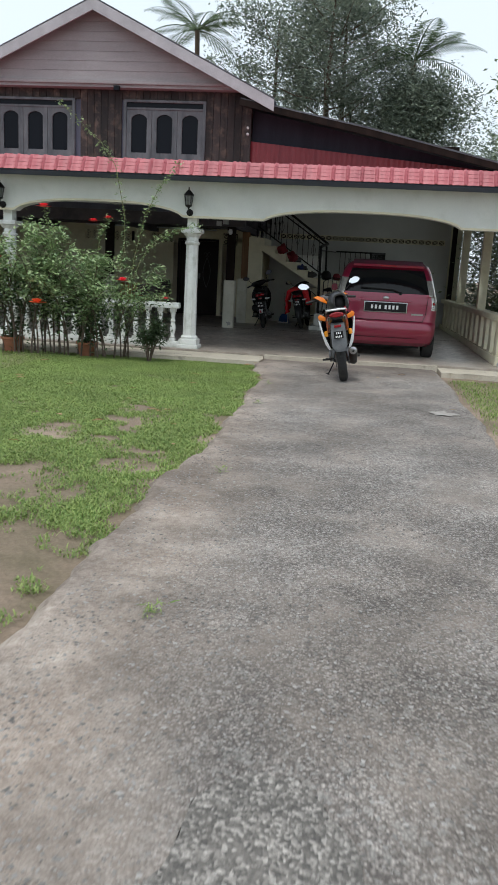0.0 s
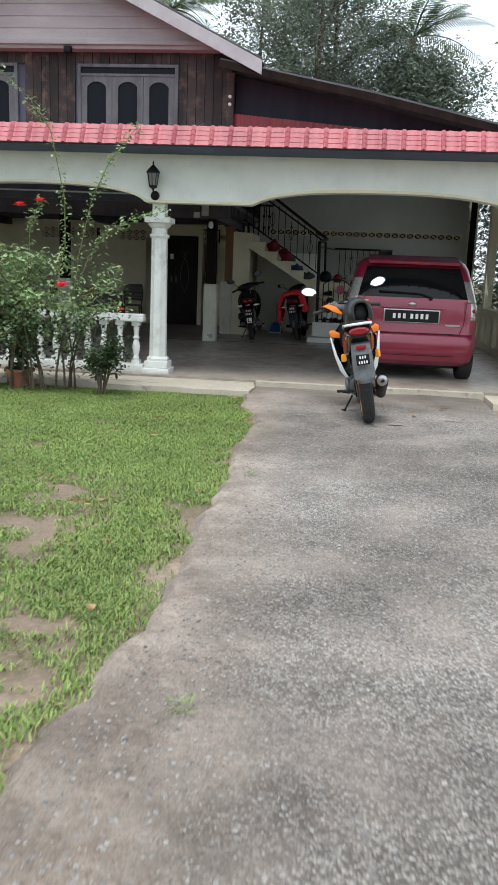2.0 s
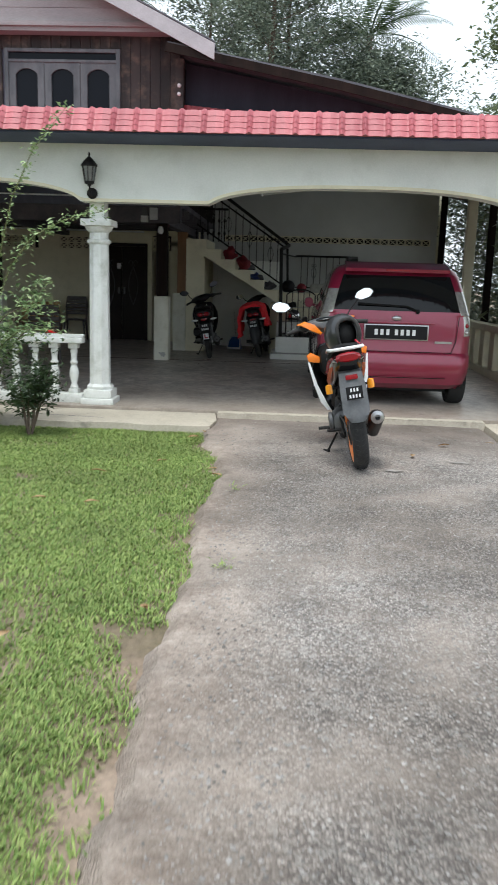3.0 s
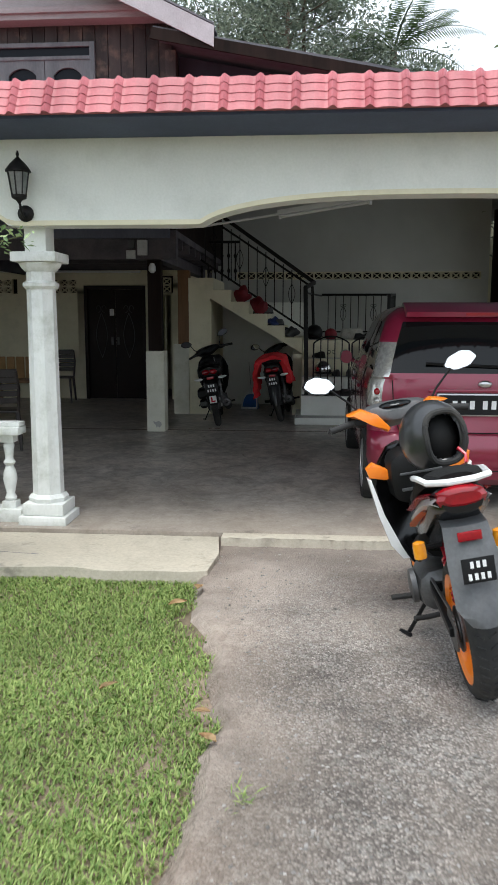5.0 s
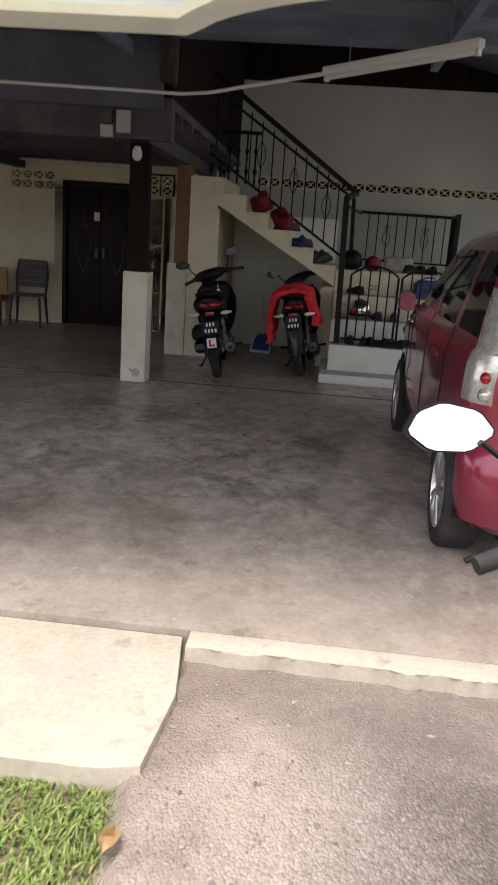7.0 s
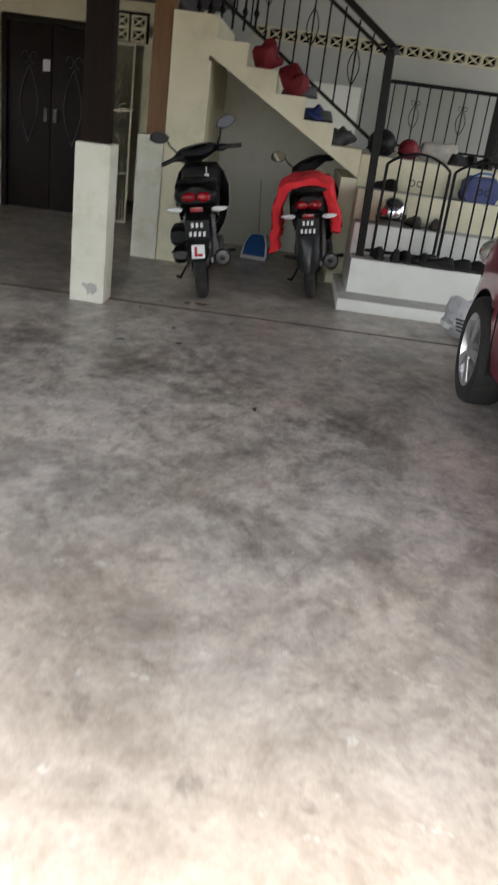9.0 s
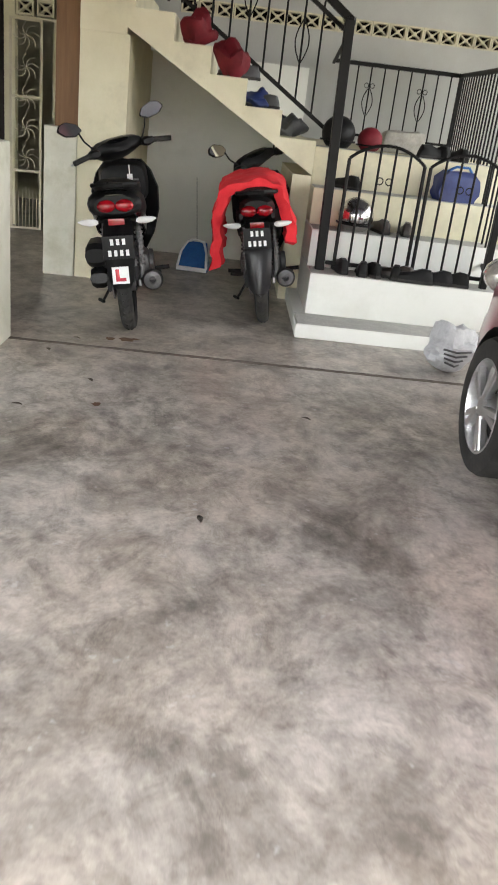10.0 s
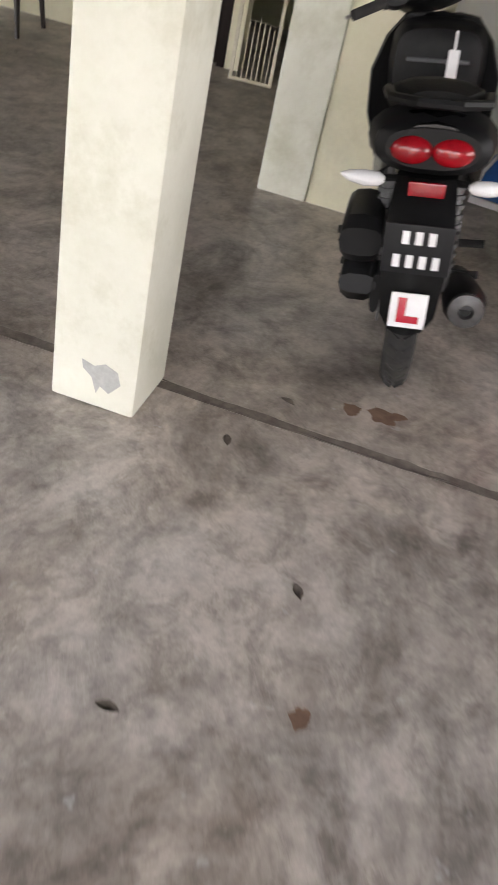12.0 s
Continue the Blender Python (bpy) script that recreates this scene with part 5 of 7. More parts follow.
    box(bm, -0.13, 0.212, 1.445, 0.13, 0.222, 1.465)
    part("brake_lamp", bm, M["lens_red"], sp)
    # rear wiper
    bm = B()
    tube(bm, [(0.22, 0.085, 1.035), (0.10, 0.110, 1.08), (-0.42, 0.120, 1.10)], 0.011, 6)
    ball(bm, (0.22, 0.08, 1.03), 0.025, 0.02, 0.025, 10, 6)
    part("wiper", bm, M["plastic_black"], c)
    # plate in its holder
    bm = B()
    box(bm, -0.345, 0.045, 0.725, 0.345, 0.085, 0.89, 0.008)
    holder = part("plate_holder", bm, M["steel"], c, "pale metal number plate frame")
    bm = B()
    box(bm, -0.33, 0.041, 0.737, 0.33, 0.044, 0.878)
    pl = part("number_plate", bm, M["plate_black"], holder)
    for k in range(7):
        bm = B()
        x = -0.215 + k * 0.062 + (0.03 if k > 2 else 0)
        box(bm, x - 0.017, 0.0375, 0.777, x + 0.017, 0.0405, 0.838)
        part("mark", bm, M["text_white"], holder)
    bm = B()
    ball(bm, (0, 0.072, 0.955), 0.05, 0.018, 0.028, 16, 8)
    part("emblem", bm, M["steel"], c)
    bm = B()
    box(bm, 0.42, 0.062, 0.70, 0.60, 0.074, 0.722)
    part("badge", bm, M["steel"], c)
    bm = B()
    box(bm, -0.40, 0.05, 0.897, 0.40, 0.078, 0.917, 0.005)
    part("tailgate_trim", bm, M["car_red"], c)
    # seams of the tailgate and doors
    lines = [[(-0.60, 0.058, 0.603), (0, 0.035, 0.603), (0.60, 0.058, 0.603)], [(-0.55, 0.026, 0.33), (0, -0.0, 0.33), (0.55, 0.026, 0.33)]]
    for s in (-1, 1):
        lines.append([(s * 0.60, 0.066, 0.60), (s * 0.645, 0.079, 0.72), (s * 0.665, 0.086, 0.98)])
        lines += [[(s * 0.828, y, 0.30), (s * 0.8365, y, 0.6), (s * 0.834, y, 0.9), (s * 0.797, y + 0.01, 1.03)] for y in (0.90, 1.66, 2.62)]
    for pts in lines:
        bm = B()
        tube(bm, pts, 0.004, 5)
        part("seam", bm, M["plastic_black"], c)
    for s in (-1, 1):
        for y in (1.05, 1.85):
            bm = B()
            slanted(bm, (s * 0.848, y, 0.86), (s * 0.848, y + 0.16, 0.865), 0.025, 0.03, 0.008)
            part("door_handle", bm, M["car_red"], c)
        bm = B()
        loft(bm, [oval((s * 0.885, 2.44, 1.03), 0.055, 0.065), oval((s * 0.89, 2.55, 1.03), 0.06, 0.07), oval((s * 0.88, 2.66, 1.03), 0.04, 0.04)])
        tube(bm, [(s * 0.80, 2.5, 0.99), (s * 0.88, 2.5, 1.01)], 0.02, 6)
        part("side_mirror", bm, M["car_red"], c)
        bm = B()
        ball(bm, (s * 0.66, 3.44, 0.74), 0.14, 0.14, 0.09, 14, 8)
        part("headlamp", bm, M["lens_clear"], c)
    # wheels
    first = None
    for s in (-1, 1):
        for y in (0.56, 2.99):
            w = tagged(new("wheel"))
            w.parent = c
            w.matrix_local = pose(s * 0.752, y, 0.285) @ (pose(0, 0, 0, 0, 0, 180) if s < 0 else Matrix())
            ax = pose(0, 0, 0, 0, 90, 0)
            if first is None:
                bm = B()
                lathe(bm, [(0.19, -0.085), (0.24, -0.092), (0.272, -0.085), (0.285, -0.06), (0.287, 0.0), (0.285, 0.06), (0.272, 0.085), (0.24, 0.092), (0.19, 0.085)], 40, ax, True)
                tyre = mesh_from("tyre", bm, M["rubber"])
                bm = B()
                lathe(bm, [(0.192, 0.02), (0.198, 0.085), (0.188, 0.088), (0.178, 0.05), (0.17, 0.0)], 40, ax, True)
                for k in range(5):
                    a = 2 * math.pi * k / 5
                    for da in (-0.13, 0.13):
                        p, q = (0.075, 0.035 * math.cos(a), 0.035 * math.sin(a)), (0.07, 0.185 * math.cos(a + da), 0.185 * math.sin(a + da))
                        slanted(bm, p, q, 0.034, 0.03, 0.005)
                lathe(bm, [(0.055, 0.02), (0.055, 0.08), (0.03, 0.09)], 20, ax)
                rim = mesh_from("rim", bm, M["alloy"])
                bm = B()
                lathe(bm, [(0.16, -0.02), (0.16, 0.0)], 24, ax)
                disc = mesh_from("brake_disc", bm, M["plastic_black"])
                first = (tyre, rim, disc)
            for nm, me in zip(("tyre", "rim", "brake_disc"), first):
                o = new(nm, me)
                o.parent = w
    return c


car(pose(-0.595, 13.03, -0.045, 0.45, 0, 0.4) @ Matrix.Diagonal((1.03, 1.0, 1.035, 1)))

# ---- motorcycles ----


def tyre_bm(r, w, ax):
    bm = B()
    prof = []
    for i in range(9):
        a = math.pi * i / 8
        prof.append((r - w * 0.42 + w * 0.42 * math.sin(a), -w / 2 * math.cos(a)))
    lathe(bm, [(r - w * 0.62, -w * 0.42)] + prof + [(r - w * 0.62, w * 0.42)], 44, ax, True)
    for k in range(44):
        a = 2 * math.pi * k / 44
        for s in (-1, 1):
            p = ax @ Vector(((r - 0.012) * math.cos(a), (r - 0.012) * math.sin(a), s * w * 0.34))
            q = ax @ Vector(((r + 0.0015) * math.cos(a + 0.05), (r + 0.0015) * math.sin(a + 0.05), s * w * 0.08))
            slanted(bm, p, q, 0.012, 0.006)
    return bm


def bike_mirror(c, s, at, out, paint, lift=-14):
    """A mirror on a stalk: shell behind, glass to the rear."""
    m = thing("mirror", Matrix(), "", "")
    m.parent = c
    bm = B()
    tube(bm, [at, (at[0] + s * 0.05, at[1] + 0.02, at[2] + 0.07), out], 0.006, 6)
    part("stalk", bm, M["plastic_black"], m)
    shape = [(-0.088, -0.008), (-0.055, 0.034), (0.02, 0.052), (0.07, 0.034), (0.092, -0.004), (0.045, -0.040), (-0.035, -0.044)]
    shape = [(a[0] * k + b[0] * (1 - k), a[1] * k + b[1] * (1 - k)) for a, b in zip(shape, shape[1:] + shape[:1]) for k in (0.86, 0.14)]
    tilt = Matrix.Translation(Vector(out) + Vector((s * 0.05, 0, 0.03))) @ Euler((radians(lift), radians(-8 * s), radians(-12 * s))).to_matrix().to_4x4()
    bm = B()
    secs = []
    for y, k in ((0.0, 1.0), (0.012, 1.02), (0.03, 0.8), (0.042, 0.35)):
        secs.append([tilt @ Vector((s * u * k, y, v * k)) for u, v in shape])
    loft(bm, secs)
    part("shell", bm, paint, m)
    bm = B()
    f0 = [bm.verts.new(tilt @ Vector((s * u * 0.93, -0.002, v * 0.93))) for u, v in shape]
    f1 = [bm.verts.new(tilt @ Vector((s * u * 0.93, -0.0005, v * 0.93))) for u, v in shape]
    bm.faces.new(f0)
    bm.faces.new(f1)
    ring_faces(bm, f0, f1)
    part("mirror_glass", bm, M["mirror"], m)
    return m


def motorcycle(m, label, st):
    """An underbone motorcycle; rear axle at y 0, wheelbase 1.26 m, rolling along +y."""
    c = thing("motorcycle", m, label, "motorcycle", "", "")
    R, ax = st["r"], pose(0, 0, 0, 0, 90, 0)
    for y, w, nm in ((0, st["w"], "rear_wheel"), (1.26, st["w"] * 0.8, "front_wheel")):
        wh = new(nm)
        wh.parent = c
        wh.location = (0, y, R)
        part("tyre", tyre_bm(R, w, ax), M["rubber"], wh)
        bm = B()
        lathe(bm, [(R - w * 0.80, -w * 0.36), (R - w * 0.55, -w * 0.455), (R - w * 0.55, w * 0.455), (R - w * 0.80, w * 0.36), (R - w * 0.95, w * 0.1), (R - w * 0.95, -w * 0.1)], 40, ax, True)
        for k in range(5):
            a = 2 * math.pi * k / 5 + 0.3
            for da in (-0.12, 0.12):
                slanted(bm, (0, 0.03 * math.cos(a), 0.03 * math.sin(a)), (0, (R - w * 0.75) * math.cos(a + da), (R - w * 0.75) * math.sin(a + da)), 0.022, 0.028, 0.004)
        part("rim", bm, st["rim"], wh)
        bm = B()
        lathe(bm, [(0.055, -0.06), (0.06, -0.02), (0.05, 0.02), (0.05, 0.06)], 20, ax)
        lathe(bm, [(0.095, -0.055), (0.095, -0.048)], 28, ax)
        part("hub", bm, M["engine"], wh)
    # swing arm, shock, chain
    bm = B()
    for s in (-1, 1):
        slanted(bm, (s * 0.085, -0.03, R), (s * 0.075, 0.46, R + 0.05), 0.022, 0.045, 0.005)
    slanted(bm, (-0.075, 0.40, R + 0.045), (0.075, 0.40, R + 0.045), 0.04, 0.04)
    part("swing_arm", bm, M["steel"] if not st["sport"] else M["plastic_black"], c)
    bm = B()
    lathe(bm, [(0.085, -0.004), (0.085, 0.004)], 28, pose(-0.075, 0, R) @ ax)
    for k in range(24):
        a = 2 * math.pi * k / 24
        box(bm, -0.079, 0.083 * math.cos(a) - 0.006, R + 0.083 * math.sin(a) - 0.006, -0.071, 0.083 * math.cos(a) + 0.006, R + 0.083 * math.sin(a) + 0.006)
    slanted(bm, (-0.075, 0, R + 0.083), (-0.075, 0.46, R + 0.075), 0.01, 0.012)
    slanted(bm, (-0.075, 0, R - 0.083), (-0.075, 0.46, R - 0.005), 0.01, 0.012)
    part("chain", bm, M["engine"], c)
    if not st["sport"]:
        bm = B()
        loft(bm, [oval((-0.09, y, R + 0.035 + 0.05 * y), 0.016, 0.06) for y in (-0.10, 0.0, 0.2, 0.42)])
        part("chain_guard", bm, M["plastic_black"], c)
        for s in (-1, 1):
            bm = B()
            tube(bm, [(s * 0.10, 0.0, R + 0.02), (s * 0.10, 0.09, 0.62)], 0.018, 8)
            for k in range(9):
                t = 0.25 + 0.65 * k / 8
                lathe(bm, [(0.026, -0.006), (0.026, 0.006)], 10, pose(s * 0.10, 0.09 * t, R + 0.02 + (0.6 - R) * t))
            part("shock", bm, M["engine"], c)
    # engine
    bm = B()
    loft(bm, [oval((0, y, 0.30), rx, rz, 12, 3.0) for y, rx, rz in ((0.40, 0.07, 0.05), (0.44, 0.13, 0.10), (0.58, 0.15, 0.115), (0.70, 0.12, 0.10), (0.74, 0.06, 0.05))])
    eng = part("engine", bm, M["engine"], c)
    bm = B()
    tube(bm, [(0, 0.66, 0.36), (0, 0.86, 0.40)], 0.075, 12)
    part("cylinder", bm, M["engine"], eng)
    for j in range(6):
        bm = B()
        lathe(bm, [(0.095, -0.004), (0.095, 0.004)], 16, pose(0, 0.70 + 0.024 * j, 0.368 + 0.005 * j, -78))
        part("fin", bm, M["engine"], eng)
    for s in (-1, 1):
        bm = B()
        lathe(bm, [(0.085, -0.012), (0.08, 0.012), (0.04, 0.018)], 20, pose(s * 0.148, 0.56, 0.30, 0, 90 * s, 0))
        part("side_cover", bm, M["engine"], eng)
    # exhaust on the right
    bm = B()
    tube(bm, [(0.03, 0.86, 0.34), (0.08, 0.88, 0.20), (0.11, 0.70, 0.16), (0.13, 0.35, 0.20)], 0.02, 8)
    part("exhaust_pipe", bm, M["steel"], c)
    bm = B()
    y0, z0 = st["muffler"]
    tube(bm, [(0.145, 0.36, 0.21), (0.16, 0.28, 0.225), (0.165, y0 + 0.06, z0 - 0.01), (0.165, y0, z0)], 0.05, 16, [0.025, 0.05, 0.062, 0.05])
    mf = part("muffler", bm, M["plastic_black"], c)
    bm = B()
    mm = pose(0.165, y0, z0, 90)
    lathe(bm, [(0.05, 0.0), (0.05, 0.012), (0.022, 0.018), (0.018, 0.0)], 18, mm)
    part("muffler_tip", bm, M["steel"] if st["sport"] else M["engine"], mf)
    # stand and pegs
    bm = B()
    tube(bm, [(-0.11, 0.55, 0.20), (-0.20, 0.60, 0.055), (-0.215, 0.61, 0.045)], 0.010, 6)
    tube(bm, [(-0.20, 0.57, 0.048), (-0.235, 0.65, 0.046)], 0.012, 6)
    part("side_stand", bm, M["plastic_black"], c)
    for s in (-1, 1):
        bm = B()
        tube(bm, [(s * 0.12, 0.56, 0.25), (s * 0.26, 0.55, 0.26)], 0.014, 8)
        part("foot_peg", bm, M["rubber"], c)
        bm = B()
        tube(bm, [(s * 0.10, 0.16, 0.30), (s * 0.15, 0.15, 0.30), (s * 0.21, 0.13, 0.31)], 0.012, 8)
        part("foot_peg", bm, M["rubber"], c)
    # tail, seat, tunnel
    bm = B()
    k = st["tail"]
    loft(bm, [oval((0, -0.235, 0.775 + k), 0.075, 0.04), oval((0, -0.16, 0.765 + k), 0.115, 0.07), oval((0, 0.02, 0.72 + k * 0.6), 0.115, 0.085), oval((0, 0.26, 0.66), 0.12, 0.10),
              oval((0, 0.44, 0.58), 0.10, 0.10), oval((0, 0.56, 0.50), 0.075, 0.08)])
    part("tail_cowl", bm, st["cowl"], c)
    bm = B()
    loft(bm, [oval((0, -0.17, 0.855 + k), 0.07, 0.022), oval((0, -0.10, 0.85 + k), 0.115, 0.04), oval((0, 0.08, 0.815 + k * 0.7), 0.135, 0.05), oval((0, 0.20, 0.775), 0.135, 0.055), oval((0, 0.40, 0.765), 0.115, 0.05),
              oval((0, 0.56, 0.74), 0.07, 0.035)])
    part("seat", bm, M["seat_black"], c)
    bm = B()
    loft(bm, [oval((0, 0.42, 0.56), 0.085, 0.10), oval((0, 0.60, 0.56), 0.085, 0.11), oval((0, 0.74, 0.60), 0.08, 0.10), oval((0, 0.86, 0.68), 0.075, 0.10)])
    part("tunnel", bm, st["tunnel"], c)
    # leg shield and nose
    for s in (-1, 1):
        bm = B()
        secs = []
        for z, xo, y, d in ((0.34, 0.10, 0.80, 0.03), (0.45, 0.17, 0.85, 0.035), (0.60, 0.215, 0.87, 0.04), (0.74, 0.22, 0.90, 0.04), (0.85, 0.18, 0.94, 0.04), (0.92, 0.12, 0.97, 0.03)):
            secs.append([(s * 0.02, y + 0.05, z), (s * 0.07, y + 0.02, z), (s * xo, y - d, z), (s * (xo + 0.008), y, z), (s * xo * 0.8, y + 0.06, z), (s * 0.06, y + 0.12, z)])
        loft(bm, secs)
        part("leg_shield", bm, st["shield"], c)
    bm = B()
    loft(bm, [oval((0, 0.90, 0.80), 0.10, 0.10), oval((0, 1.0, 0.80), 0.13, 0.13), oval((0, 1.10, 0.76), 0.11, 0.12), oval((0, 1.18, 0.70), 0.05, 0.06)])
    part("nose", bm, st["nose"], c)
    bm = B()
    loft(bm, [oval((0, 0.74, 0.77), 0.10, 0.09, 16, 4.0), oval((0, 0.76, 0.775), 0.145, 0.125, 16, 4.0), oval((0, 0.83, 0.79), 0.165, 0.135, 16, 4.0), oval((0, 0.92, 0.80), 0.15, 0.12, 16, 4.0)])
    inner = part("inner_cover", bm, M["plastic_black"], c)
    bm = B()
    box(bm, -0.105, 0.728, 0.72, 0.105, 0.742, 0.735, 0.004)
    box(bm, -0.105, 0.728, 0.80, 0.105, 0.742, 0.812, 0.004)
    part("trim", bm, M["plastic_grey"], inner)
    # fork and front mudguard
    bm = B()
    for s in (-1, 1):
        tube(bm, [(s * 0.075, 1.26, R), (s * 0.075, 1.08, 0.72)], 0.02, 8)
        tube(bm, [(s * 0.075, 1.25, R + 0.02), (s * 0.075, 1.18, 0.46)], 0.028, 8)
    part("fork", bm, M["engine"], c)
    bm = B()
    secs = []
    for i in range(13):
        a = radians(20 + 145 * i / 12)
        y, z = 1.26 + (R + 0.03) * math.cos(a), R + (R + 0.03) * math.sin(a)
        secs.append([(x, y - 0.02 * (1 - abs(x) / 0.06) * 0, z - 0.35 * x * x * 20 * 0.1) for x in (-0.06, -0.03, 0.0, 0.03, 0.06)])
    loft(bm, secs, closed=False)
    bmesh.ops.solidify(bm, geom=list(bm.faces), thickness=0.006)
    part("front_mudguard", bm, st["nose"], c)
    # handlebar, turned a little
    steer = new("handlebar")
    steer.parent = c
    rake = pose(0, 0.95, 0.9, 25) @ pose(0, 0, 0, 0, 0, st["steer"]) @ pose(0, 0.95, 0.9, 25).inverted()
    steer.matrix_local = rake @ pose(0, 0.95, 0)
    bm = B()
    tube(bm, [(-0.33, -0.09, 0.985), (-0.22, -0.06, 1.0), (-0.10, 0.02, 0.985), (0.10, 0.02, 0.985), (0.22, -0.06, 1.0), (0.33, -0.09, 0.985)], 0.011, 8)
    part("bar", bm, M["plastic_black"], steer)
    for s in (-1, 1):
        bm = B()
        tube(bm, [(s * 0.225, -0.06, 1.0), (s * 0.35, -0.095, 0.982)], 0.0175, 12)
        lathe(bm, [(0.024, -0.006), (0.024, 0.006)], 12, pose(s * 0.225, -0.06, 1.0, 0, 90, 0))
        part("grip", bm, M["rubber"], steer)
        bm = B()
        tube(bm, [(s * 0.20, 0.0, 0.995), (s * 0.26, -0.015, 0.99), (s * 0.36, -0.045, 0.972)], 0.006, 6)
        part("lever", bm, M["steel"] if not st["sport"] else M["plastic_black"], steer)
        bm = B()
        loft(bm, [oval((s * 0.19, y, 1.0), 0.035, r) for y, r in ((-0.085, 0.015), (-0.07, 0.03), (-0.02, 0.03), (0.0, 0.015))])
        part("switch_box", bm, M["plastic_black"], steer)
    bm = B()
    loft(bm, [oval((0, -0.06, 1.005), 0.07, 0.025, 14), oval((0, -0.03, 1.015), 0.17, 0.045, 14), oval((0, 0.04, 1.01), 0.19, 0.06, 14), oval((0, 0.12, 0.985), 0.14, 0.065, 14), oval((0, 0.18, 0.96), 0.06, 0.04, 14)])
    part("handle_cover", bm, st["cover"], steer)
    bm = B()
    ball(bm, (0, -0.015, 1.05), 0.09, 0.05, 0.02, 16, 8)
    part("meter", bm, M["glass_car"], steer)
    for s in (-1, 1):
        mr = bike_mirror(c, s, (s * 0.17, 0.93, 1.02), (s * (0.31 if st["sport"] else 0.24), 0.95, 1.18 if st["sport"] else 1.15), M["plastic_black"], -9 if st["sport"] else -14)
        if st["steer"]:
            mr.matrix_local = rake
    # rear mudguard with plate, lamps
    bm = B()
    fz = st["fender"]
    secs = []
    for y, z, w in ((-0.10, 0.70 + k, 0.07), (-0.22, 0.68 + k, 0.075), (-0.29, 0.60 + k * 0.6, 0.085), (-0.335, 0.50, 0.085), (-0.36, fz, 0.07), (-0.365, fz - 0.04, 0.045)):
        secs.append([(x * w * (1.15 if st["sport"] else 1.0), y + 0.03 * x * x, z) for x in (-1, -0.5, 0, 0.5, 1)])
    loft(bm, secs, closed=False)
    bmesh.ops.solidify(bm, geom=list(bm.faces), thickness=0.012)
    fend = part("rear_mudguard", bm, st["guard"], c)
    bm = B()
    wv, hv, pz, py = st["plate"]
    prism(bm, [(-wv / 2, pz - hv / 2), (wv / 2, pz - hv / 2), (wv / 2, pz + hv / 2), (-wv / 2, pz + hv / 2)], "y", py - 0.004, py, 0.0015)
    plate = part("number_plate", bm, st["plate_mat"], fend)
    for row, cnt in ((0.24, 3), (-0.24, 4)):
        for j in range(cnt):
            bm = B()
            x = (j - (cnt - 1) / 2) * wv * 0.19
            box(bm, x - wv * 0.052, py - 0.0065, pz + hv * row - hv * 0.13, x + wv * 0.052, py - 0.0045, pz + hv * row + hv * 0.13)
            part("mark", bm, M["text_white"] if st["plate_mat"] is M["plate_black"] else M["plastic_grey"], fend)
    bm = B()
    if st["sport"]:
        loft(bm, [oval((0, -0.245, 0.795 + k), 0.07, 0.022, 12), oval((0, -0.22, 0.79 + k), 0.095, 0.042, 12), oval((0, -0.16, 0.785 + k), 0.098, 0.045, 12)])
    else:
        for sx in (-1, 1):
            ball(bm, (sx * 0.05, -0.236, 0.752 + k), 0.052, 0.028, 0.034, 16, 10)
    part("tail_lamp", bm, M["lens_red"], c)
    if not st["sport"]:
        for sx in (-1, 1):
            bm = B()
            loft(bm, [oval((sx * (0.12 + d), y, z), 0.012, h, 10) for y, z, h, d in ((-0.20, 0.72, 0.02, -0.02), (-0.05, 0.69, 0.06, 0.012), (0.15, 0.64, 0.085, 0.02), (0.36, 0.58, 0.08, 0.005), (0.46, 0.52, 0.03, -0.02))])
            part("side_panel", bm, st["cowl"], c)
    bm = B()
    box(bm, -0.045, -0.285 + (0.02 if st["sport"] else 0), 0.655 + k * 0.8, 0.045, -0.270 + (0.02 if st["sport"] else 0), 0.69 + k * 0.8, 0.004)
    part("reflector", bm, M["lens_red"], c)
    for s in (-1, 1):
        bm = B()
        ix = 0.155 if not st["sport"] else 0.16
        iz = (0.665 + k) if not st["sport"] else 0.655
        iy = -0.20 if not st["sport"] else -0.02
        if st["sport"]:
            lathe(bm, [(0.012, -0.04), (0.026, -0.034), (0.027, 0.0), (0.024, 0.03), (0.010, 0.036)], 14, pose(s * ix, iy, iz))
        else:
            loft(bm, [[(s * (ix + d), iy + r * math.cos(a) * 0.9, iz + dz + r * 0.75 * math.sin(a)) for a in [2 * math.pi * q / 12 for q in range(12)]] for d, r, dz in ((-0.05, 0.010, 0.0), (-0.035, 0.024, 0.0), (0.0, 0.027, 0.0), (0.04, 0.019, 0.003), (0.062, 0.005, 0.006))])
        part("indicator", bm, M["white_gloss"] if not st["sport"] else M["amber"], c)
        bm = B()
        tube(bm, [(s * 0.07, iy + 0.03, iz), (s * (ix - 0.02), iy + 0.01, iz)], 0.01, 6)
        part("indicator_stem", bm, M["plastic_black"], c)
    bm = B()
    gz = 0.86 + k
    tube(bm, [(-0.125, 0.10, gz - 0.04), (-0.13, -0.05, gz - 0.01), (-0.115, -0.20, gz), (-0.05, -0.26, gz + 0.005), (0.05, -0.26, gz + 0.005), (0.115, -0.20, gz), (0.13, -0.05, gz - 0.01), (0.125, 0.10, gz - 0.04)], 0.013, 8)
    part("grab_rail", bm, st["rail"], c)
    return c


